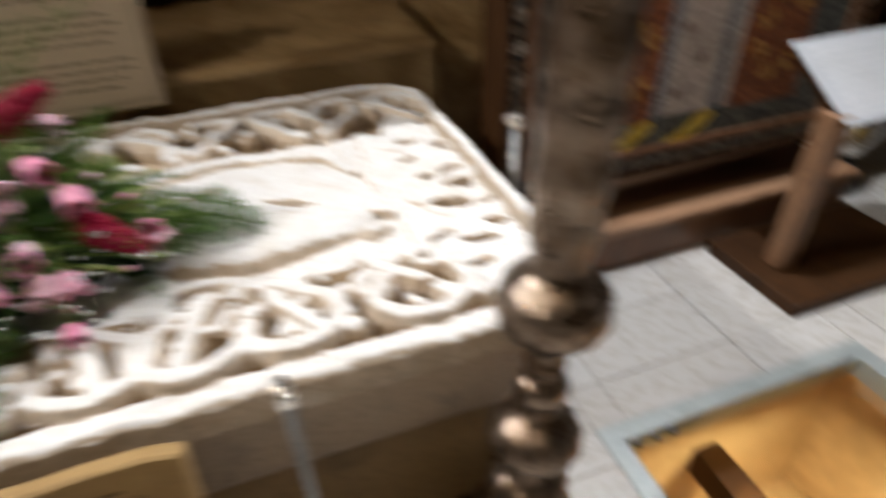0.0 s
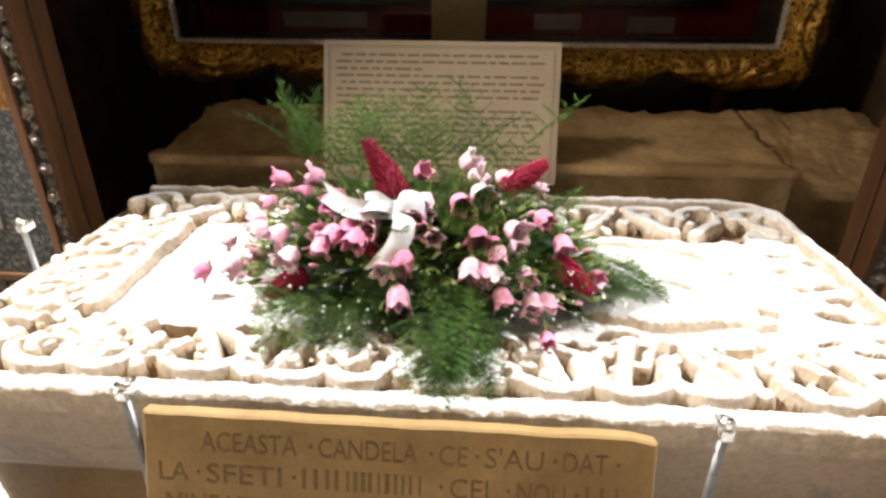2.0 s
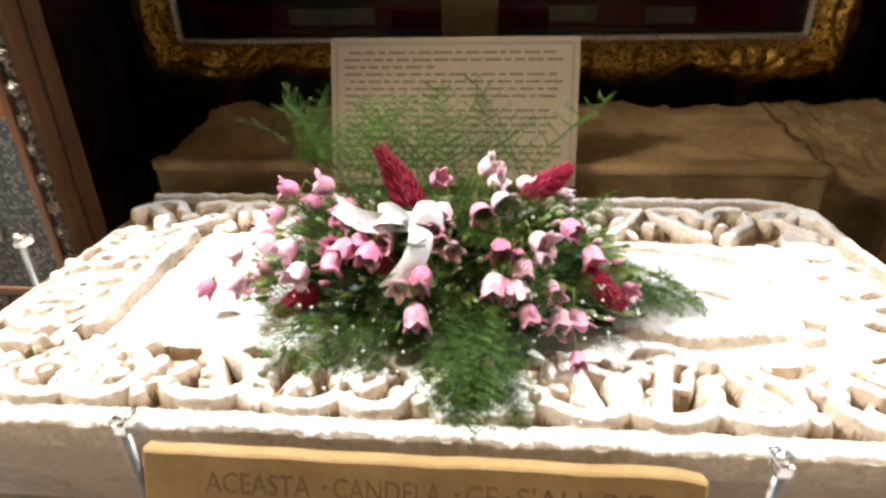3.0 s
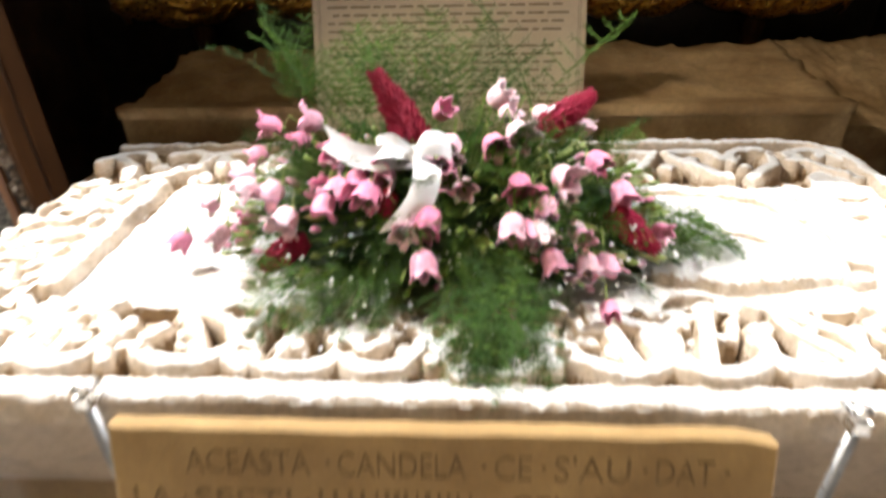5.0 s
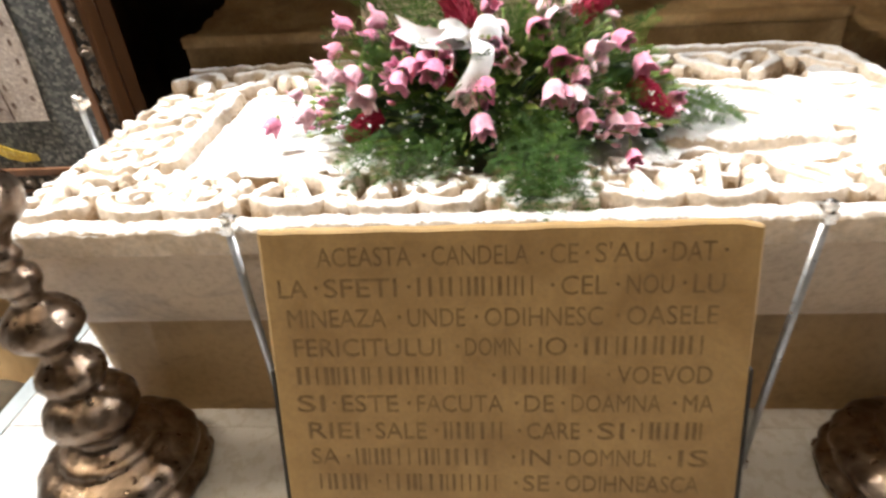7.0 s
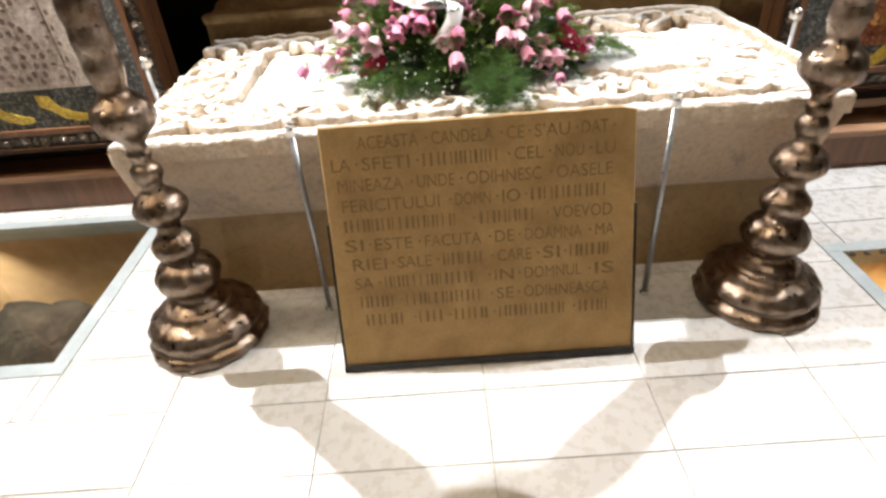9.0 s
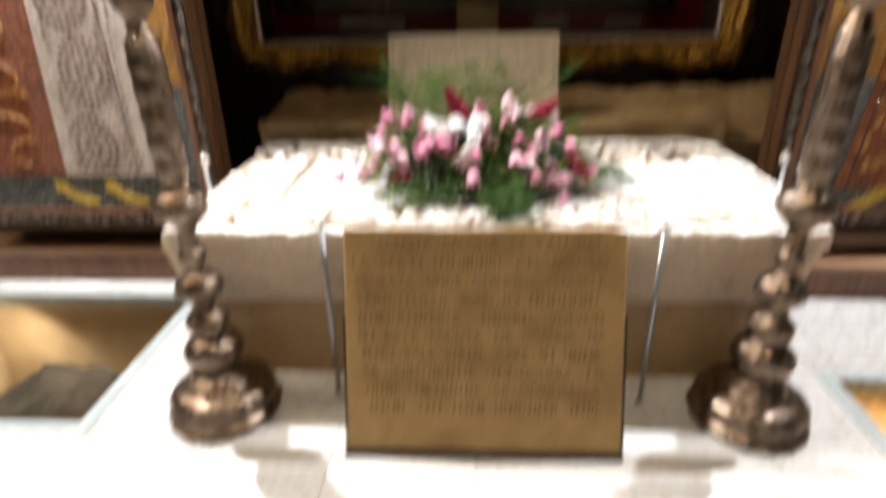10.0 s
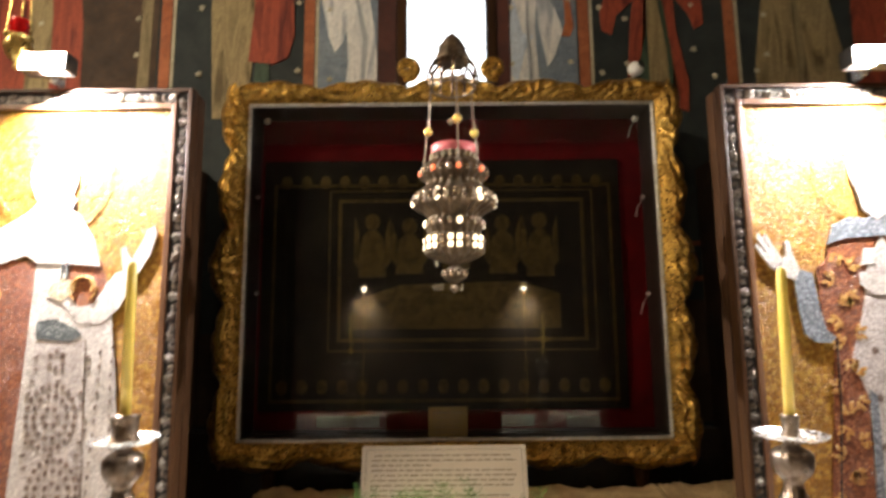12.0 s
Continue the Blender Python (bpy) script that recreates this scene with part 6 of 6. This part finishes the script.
        for x in (1.555, 1.775):
            shape("yellow_strip", [(x - 0.055, 0.375), (x + 0.0, 0.385), (x + 0.055, 0.415), (x + 0.10, 0.445), (x + 0.125, 0.475), (x + 0.105, 0.492), (x + 0.055, 0.480), (x + 0.03, 0.45), (x - 0.03, 0.415), (x - 0.06, 0.40)], T_YELLOW, 0.012)
        for k in range(26):
            z = 0.56 + 0.054 * k
            mid = 1.555 + 0.07 * min(1, (z - 0.5) / 1.0) + 0.035 * math.sin(2.4 * k)
            sprig(mid, z, 2.4 * k, 0.036)
            sprig(2.06 - 0.03 * min(1, (z - 0.5)) + 0.06 * math.sin(1.9 * k), z, 1.9 * k, 0.036)
        line("fold_line", [(1.49, 0.50), (1.535, 0.95), (1.570, 1.30), (1.578, 1.56)], T_DARK, 0.005)
        for k in range(12):
            shape("pattern_dot", oval(1.765 + 0.035 * (1 if k % 2 else -1), 0.56 + 0.095 * k, 0.014, 0.016, 8), T_DOT, 0.018)
    return ob


# the western panel is scaled about a camera position to fit the view further back
set_back = pose(-0.028, -1.37, 1.55) @ Matrix.Diagonal((1.029, 1.029, 1.029, 1)) @ pose(0.028, 1.37, -1.55)
mosaic_panel(-1.100, -1, 1.15, "tall gold mosaic with a pale robed shape in carved frame", set_back)
mosaic_panel(1.176, 1, 1.25, "tall gold mosaic with a rust robed shape in carved frame", pose(0, 0, 0))
for side, xi, yf in ((-1, -1.10, 1.085), (1, 1.18, 0.955)):
    ob = thing("wooden_step", "long brown wooden step below the mosaic panel", "step", "steps below the mosaics")
    lo, hi = sorted((xi, xi + side * 1.40))
    part("tread", box(lo, hi, yf, 1.322, 0.140, 0.168, 0.006), M_PINE, ob, "reddish brown worn board")
    part("riser", box(lo + 0.01, hi - 0.01, yf + 0.018, 1.31, 0.0, 0.140, 0.004), M_MOULD, ob)
    part("skirting", box(lo, hi, 1.27, 1.321, 0.168, 0.34, 0.004), M_EBONY, ob)
    lo, hi = sorted((xi + side * 0.55, xi + side * 1.25))
    setting("pier_" + ("west" if side < 0 else "east"), box(lo, hi, 1.325, 2.54, 0.0, 2.7), M_BROWNWALL, "dark painted pier behind the mosaic panel", "wall")

# ---- floodlights and red votive lamps over the mosaics ----
for side in (-1, 1):
    x, y, z = (-1.723, 1.007, 2.714) if side < 0 else (1.775, 0.940, 2.682)
    ob = thing("floodlight", "small bright floodlight clipped over the mosaic frame", "floodlight", "floodlights over the mosaics", pose(x, y, z))
    part("housing", box(-0.105, 0.105, -0.05, 0.03, 0.0, 0.085, 0.010), M_BLACK, ob)
    part("bracket", box(-0.012, 0.012, 0.02, 0.09, -0.02, 0.03, 0.003), M_STEEL, ob)
    part("lamp_face", box(-0.096, 0.096, -0.054, -0.051, 0.006, 0.079, 0.001), M_FLOODFACE, ob, "glowing lamp face")
    xr = -1.84 if side < 0 else 1.90
    ob = thing("votive_lamp", "small hanging votive lamp with red glass on brass chains", "lamp", "votive lamps over the mosaics", pose(xr, y - 0.04, z + 0.108))
    part("cup", lathe(smooth_profile([(0.004, -0.10), (0.014, -0.085), (0.010, -0.07), (0.035, -0.045), (0.052, 0.0), (0.048, 0.03), (0.056, 0.045), (0.05, 0.05)], 4), 26, 8, 0.05), M_BRASS, ob, "pierced brass bowl", True)
    part("red_glass", lathe(smooth_profile([(0.030, 0.04), (0.034, 0.08), (0.038, 0.12), (0.034, 0.121)], 3), 24), M_RED, ob, "red glass cup", True)
    for k in range(3):
        a = 2.1 * k
        part("chain", tube([(0.05 * math.cos(a), 0.05 * math.sin(a), 0.05), (0.035 * math.cos(a), 0.035 * math.sin(a), 0.25), (0, 0, 0.48)], 0.003, 6), M_BRASS, ob)
    part("hanger", tube([(0, 0, 0.47), (0, 0, 5.6 - z - 0.108)], 0.003, 6), M_BRASS, ob)

# ---- the hanging silver lamp ----
LX, LY = 0.020, 0.93
hang = thing("hanging_lamp", "tiered pierced silver oil lamp hanging on chains", "lamp", "", pose(LX, LY, 0))
BODY = smooth_profile([(0.004, 1.756), (0.016, 1.772), (0.010, 1.79), (0.040, 1.812), (0.046, 1.835), (0.024, 1.856), (0.020, 1.868), (0.066, 1.885), (0.108, 1.905), (0.116, 1.925), (0.118, 1.972),
                       (0.100, 1.985), (0.106, 2.005), (0.118, 2.03), (0.100, 2.052), (0.120, 2.075), (0.160, 2.100), (0.168, 2.122), (0.156, 2.148), (0.118, 2.178), (0.108, 2.20), (0.130, 2.222), (0.136, 2.242),
                       (0.118, 2.268), (0.092, 2.29), (0.098, 2.312), (0.086, 2.318)], 4)
part("body", lathe(BODY, 176, 22, 0.05), M_LAMP, hang, "embossed silver tiers", True)
part("glass_cup", lathe([(0.070, 2.30), (0.090, 2.318), (0.096, 2.352), (0.088, 2.353), (0.06, 2.32)], 36), M_ROSE, hang, "rose glass cup", True)
bead = ball(0, 0, 0, 0.011, None, 8, (1, 0.7, 1.25))
BEAD = mesh_of(bead, "bead", M_BEAD, True)
# glow put into some beads themselves; no flame or bulb sits inside
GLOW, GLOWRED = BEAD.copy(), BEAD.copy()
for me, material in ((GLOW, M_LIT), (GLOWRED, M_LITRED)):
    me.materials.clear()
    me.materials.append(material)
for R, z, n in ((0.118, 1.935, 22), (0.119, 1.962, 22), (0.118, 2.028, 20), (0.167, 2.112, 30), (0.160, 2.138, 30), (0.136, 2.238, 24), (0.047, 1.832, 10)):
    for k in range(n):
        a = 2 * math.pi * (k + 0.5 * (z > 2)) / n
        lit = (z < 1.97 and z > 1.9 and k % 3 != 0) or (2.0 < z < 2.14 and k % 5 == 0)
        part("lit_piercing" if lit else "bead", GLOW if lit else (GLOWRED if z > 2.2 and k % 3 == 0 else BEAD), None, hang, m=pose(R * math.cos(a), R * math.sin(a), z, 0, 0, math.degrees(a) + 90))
part("crown", lathe(smooth_profile([(0.062, 2.715), (0.074, 2.722), (0.070, 2.745), (0.060, 2.76), (0.048, 2.80), (0.022, 2.835), (0.006, 2.85)], 4), 40, 10, 0.05), M_LAMP, hang, "dark domed cap", True)
for k in range(12):
    a = 2 * math.pi * k / 12
    c, s = math.cos(a), math.sin(a)
    bm = tube([(q * c, q * s, z) for q, z in ((0.066, 2.722), (0.092, 2.70), (0.106, 2.665), (0.102, 2.63), (0.088, 2.605))], 0.0085, 8, None, 0.55)
    part("leaf_rib", bm, M_BEAD, hang, "pale openwork leaf" if not k else "", True)
part("crown_ring", tube([(0.090 * math.cos(a), 0.090 * math.sin(a), 2.604) for a in np.linspace(0, 6.283, 33)], 0.005, 8), M_SILVER, hang, "", True)
for k in range(3):
    a = 2 * math.pi * k / 3 - math.pi / 2 + 0.12
    c, s = math.cos(a), math.sin(a)
    bm = tube([(0.135 * c, 0.135 * s, 2.24), (0.128 * c, 0.128 * s, 2.36), (0.112 * c, 0.112 * s, 2.44), (0.098 * c, 0.098 * s, 2.62)], 0.0035, 6)
    for j in range(26):
        z = 2.25 + 0.0145 * j
        q = 0.135 - 0.037 * (j / 26)
        ball(q * c, q * s, z, 0.0055, bm, 6, (1, 1, 1.4))
    part("chain", bm, M_SILVER, hang)
    part("globe", ball(0.113 * c, 0.113 * s, 2.435, 0.020, None, 14), M_BRASS, hang, "small brass globe", True)
part("hanger", tube([(0, 0, 2.85), (0, 0, 5.6)], 0.004, 6), M_SILVER, hang)

# ---- small camera dome on the gilt frame ----
dome = thing("security_camera", "small white ball camera with a dark lens", "camera", "", pose(1.187, 2.06, 3.215))
part("ball", ball(0, 0, 0, 0.048, None, 24), M_WHITE, dome, "", True)
part("lens", lathe([(0.026, 0), (0.028, 0.006), (0.020, 0.01), (0.012, 0.008)], 24), M_EBONY, dome, "dark round lens", False, look((0.022, -0.040, 0.012), (0.045, -0.082, 0.03)) @ pose(0, 0, 0, 180))
part("stem", tube([(0, 0.03, -0.02), (0, 0.10, -0.06)], 0.010, 8), M_WHITE, dome)

# ---- glazed pits ----
for i, (x0, x1, y0, y1) in enumerate(PITS):
    ob = thing("glazed_pit", "glass-covered pit in the floor with a grey steel rim" if i else "glass-covered pit with a dark mound and ochre walls inside", "floor window", "glazed pits")
    bm = bmesh.new()
    w = 0.05
    for a in ((x0, x1, y0, y0 + w), (x0, x1, y1 - w, y1), (x0, x0 + w, y0 + w, y1 - w), (x1 - w, x1, y0 + w, y1 - w)):
        box(a[0], a[1], a[2], a[3], -0.06, 0.003, 0.002, bm)
    part("rim", bm, M_RIM, ob, "grey steel rim")
    bm = bmesh.new()
    d = 0.75
    box(x0 - 0.1, x0 + 0.01, y0 - 0.1, y1 + 0.1, -d, -0.061, 0, bm)
    box(x1 - 0.01, x1 + 0.1, y0 - 0.1, y1 + 0.1, -d, -0.061, 0, bm)
    box(x0 + 0.01, x1 - 0.01, y0 - 0.1, y0 + 0.01, -d, -0.061, 0, bm)
    box(x0 + 0.01, x1 - 0.01, y1 - 0.01, y1 + 0.1, -d, -0.061, 0, bm)
    part("pit_wall", bm, M_PITWALL, ob, "ochre plastered pit walls")
    X, Y = np.meshgrid(np.linspace(x0 - 0.05, x1 + 0.05, 60), np.linspace(y0 - 0.05, y1 + 0.05, 60), indexing="ij")
    cx = x0 + 0.56 * (x1 - x0)
    # the western pit's floor swells into a dark mound
    Z = -0.62 + (0.47 if not i else 0.05) * np.exp(-np.abs((X - cx) / 0.36) ** 3 - np.abs((Y - (y0 + 0.52 * (y1 - y0))) / 0.30) ** 3) + 0.05 * value_noise(X, Y, 0.09, 50) + 0.03 * value_noise(X, Y, 0.03, 51)
    part("pit_floor", grid_mesh("pit_floor", np.dstack([X, Y, Z]), M_PITMOUND if not i else M_PITWALL), None, ob, "rough floor of the pit")
    p = part("pane", box(x0 + w, x1 - w, y0 + w, y1 - w, -0.022, -0.002), M_WALKPANE, ob, "thick walk-on glass")
    p.visible_shadow = False
    bolt = mesh_of(lathe([(0.011, 0.002), (0.010, 0.006), (0.004, 0.007)], 10), "bolt", M_BLACK)
    if i:
        for k in range(3):
            part("bolt", bolt, None, ob, m=pose(x0 + 0.075 + 0.05 * k, y1 - 0.065, -0.003))
        part("beam", box(x0 + 0.35, x0 + 0.43, y0, y1, -0.34, -0.24, 0.005), M_OAK, ob, "brown beam across the pit")

# ---- lectern with a white sheet, and brassware beside it ----
lectern = thing("lectern", "plain wooden lectern with a white printed sheet on top", "lectern", "", pose(2.13, 0.74, 0))
part("base", box(-0.20, 0.42, -0.17, 0.20, 0.0, 0.045, 0.006), M_OAK, lectern)
part("post", box(-0.122, -0.058, -0.022, 0.042, 0.045, 0.555, 0.006), M_PINE, lectern, "orange brown square post")
part("desk", box(-0.16, 0.30, -0.14, 0.14, -0.011, 0.011, 0.004), M_OAK, lectern, "", False, pose(0.065, 0.09, 0.600, 32, 0, 0))
part("sheet", box(-0.165, 0.305, -0.145, 0.145, 0.012, 0.016, 0.001), M_SHEET, lectern, "white sheet with faint print", False, pose(0.065, 0.09, 0.600, 32, 0, 0))
M_SHEETINK = surface("pale_ink", (0.62, 0.62, 0.63), (0.70, 0.70, 0.71), 20, 0.6, 0, 90, 0, 0.001)
bm = bmesh.new()
for k in range(9):
    box(-0.12, 0.26 - 0.05 * (k % 3), 0.105 - 0.027 * k, 0.111 - 0.027 * k, 0.0155, 0.0168, 0, bm)
part("print", bm, M_SHEETINK, lectern, "", False, pose(0.065, 0.09, 0.600, 32, 0, 0))
pot = thing("brass_pot", "large polished brass pot standing on the floor", "pot", "", pose(2.78, 0.72, 0))
part("body", lathe(smooth_profile([(0.13, 0), (0.15, 0.02), (0.20, 0.10), (0.21, 0.20), (0.17, 0.30), (0.16, 0.33), (0.185, 0.35), (0.175, 0.352)], 4), 40), M_BRASS, pot, "", True)
urn = thing("silver_urn", "dented silver urn on a dark stand beside the wall", "urn", "", pose(2.66, 1.18, 0))
part("stand", lathe([(0.16, 0), (0.16, 0.05), (0.12, 0.07), (0.12, 0.12)], 24), M_EBONY, urn)
part("body", lathe(smooth_profile([(0.08, 0.12), (0.13, 0.17), (0.16, 0.26), (0.13, 0.36), (0.10, 0.42), (0.13, 0.46), (0.125, 0.47)], 4), 36, 12, 0.02), M_PLATE, urn, "", True)

# ---- lamps of the hall: unseen added chandeliers, rear lamps mirrored in the glass ----
ring = thing("chandelier", "unseen brass chandelier with lit bulbs, added to carry the fill light", "chandelier", "chandeliers of the hall", pose(0, -1.2, 4.78))
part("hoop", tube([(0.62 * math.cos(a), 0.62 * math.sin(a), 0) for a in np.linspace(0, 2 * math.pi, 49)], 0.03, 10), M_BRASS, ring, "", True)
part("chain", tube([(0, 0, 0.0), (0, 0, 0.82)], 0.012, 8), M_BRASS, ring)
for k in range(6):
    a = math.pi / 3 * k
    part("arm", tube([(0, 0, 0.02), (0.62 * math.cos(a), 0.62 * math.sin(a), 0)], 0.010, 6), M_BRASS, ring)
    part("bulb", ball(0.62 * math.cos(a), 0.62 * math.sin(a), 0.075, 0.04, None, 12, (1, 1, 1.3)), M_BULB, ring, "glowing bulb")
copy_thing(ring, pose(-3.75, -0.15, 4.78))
# in place of wall sconces; set so their reflections fit the camera's view
for side in (-1, 1):
    ob = thing("standing_lamp", "lit rear lamp on a pole, standing in for a wall sconce", "lamp", "lamps at the rear of the hall", pose(1.64 * side, -6.335, 0))
    part("pole", lathe(smooth_profile([(0.16, 0), (0.15, 0.03), (0.03, 0.06), (0.02, 0.4), (0.03, 0.9), (0.018, 1.2), (0.018, 2.40)], 3), 18), M_BRASS, ob, "", True)
    part("shade", lathe([(0.13, 2.53), (0.09, 2.58), (0.03, 2.62)], 24, 0, 0, False), M_BRASS, ob)
    part("bulb", ball(0, 0, 2.475, 0.06, None, 12), M_REARBULB, ob, "glowing bulb")

# ---- floor tiles ----
TW, TD, GAP = 0.43, 0.225, 0.0035
tile = bmesh.new()
box(GAP / 2, TW - GAP / 2, GAP / 2, TD - GAP / 2, -0.012, 0.0, 0.0015, tile)
TILE = mesh_of(tile, "tile", M_TILE)
far = bmesh.new()
keep = []
for i in range(-11, 11):
    for j in range(-28, 13):
        x, y = -0.02 + TW * i, -0.105 + TD * j
        cuts = [(x, x + TW, y, y + TD)]
        whole = True
        for p in PITS:
            nxt = []
            for a in cuts:
                if a[1] <= p[0] or a[0] >= p[1] or a[3] <= p[2] or a[2] >= p[3]:
                    nxt.append(a)
                    continue
                whole = False
                xa, xb, ya, yb = max(a[0], p[0]), min(a[1], p[1]), max(a[2], p[2]), min(a[3], p[3])
                nxt += [q for q in ((a[0], xa, a[2], a[3]), (xb, a[1], a[2], a[3]), (xa, xb, a[2], ya), (xa, xb, yb, a[3])) if q[1] - q[0] > 0.012 and q[3] - q[2] > 0.012]
            cuts = nxt
        near = -2.2 < x < 2.2 and -1.3 < y < 1.1
        if whole and near:
            keep.append((x, y))
        elif near:
            for a in cuts:
                part("tile", box(a[0] + GAP / 2, a[1] - GAP / 2, a[2] + GAP / 2, a[3] - GAP / 2, -0.012, 0.0, 0.0015), M_TILE, floor)
        else:
            for a in cuts:
                box(a[0] + GAP / 2, a[1] - GAP / 2, a[2] + GAP / 2, a[3] - GAP / 2, -0.012, 0.0, 0, far)
for x, y in keep:
    part("tile", TILE, None, floor, m=pose(x, y, 0.0006 * rng.normal(), 0.06 * rng.normal(), 0.06 * rng.normal(), 0))
tagged(part("tiles_beyond", far, M_TILE, floor, "more white marble floor tiles"), kind="stuff")
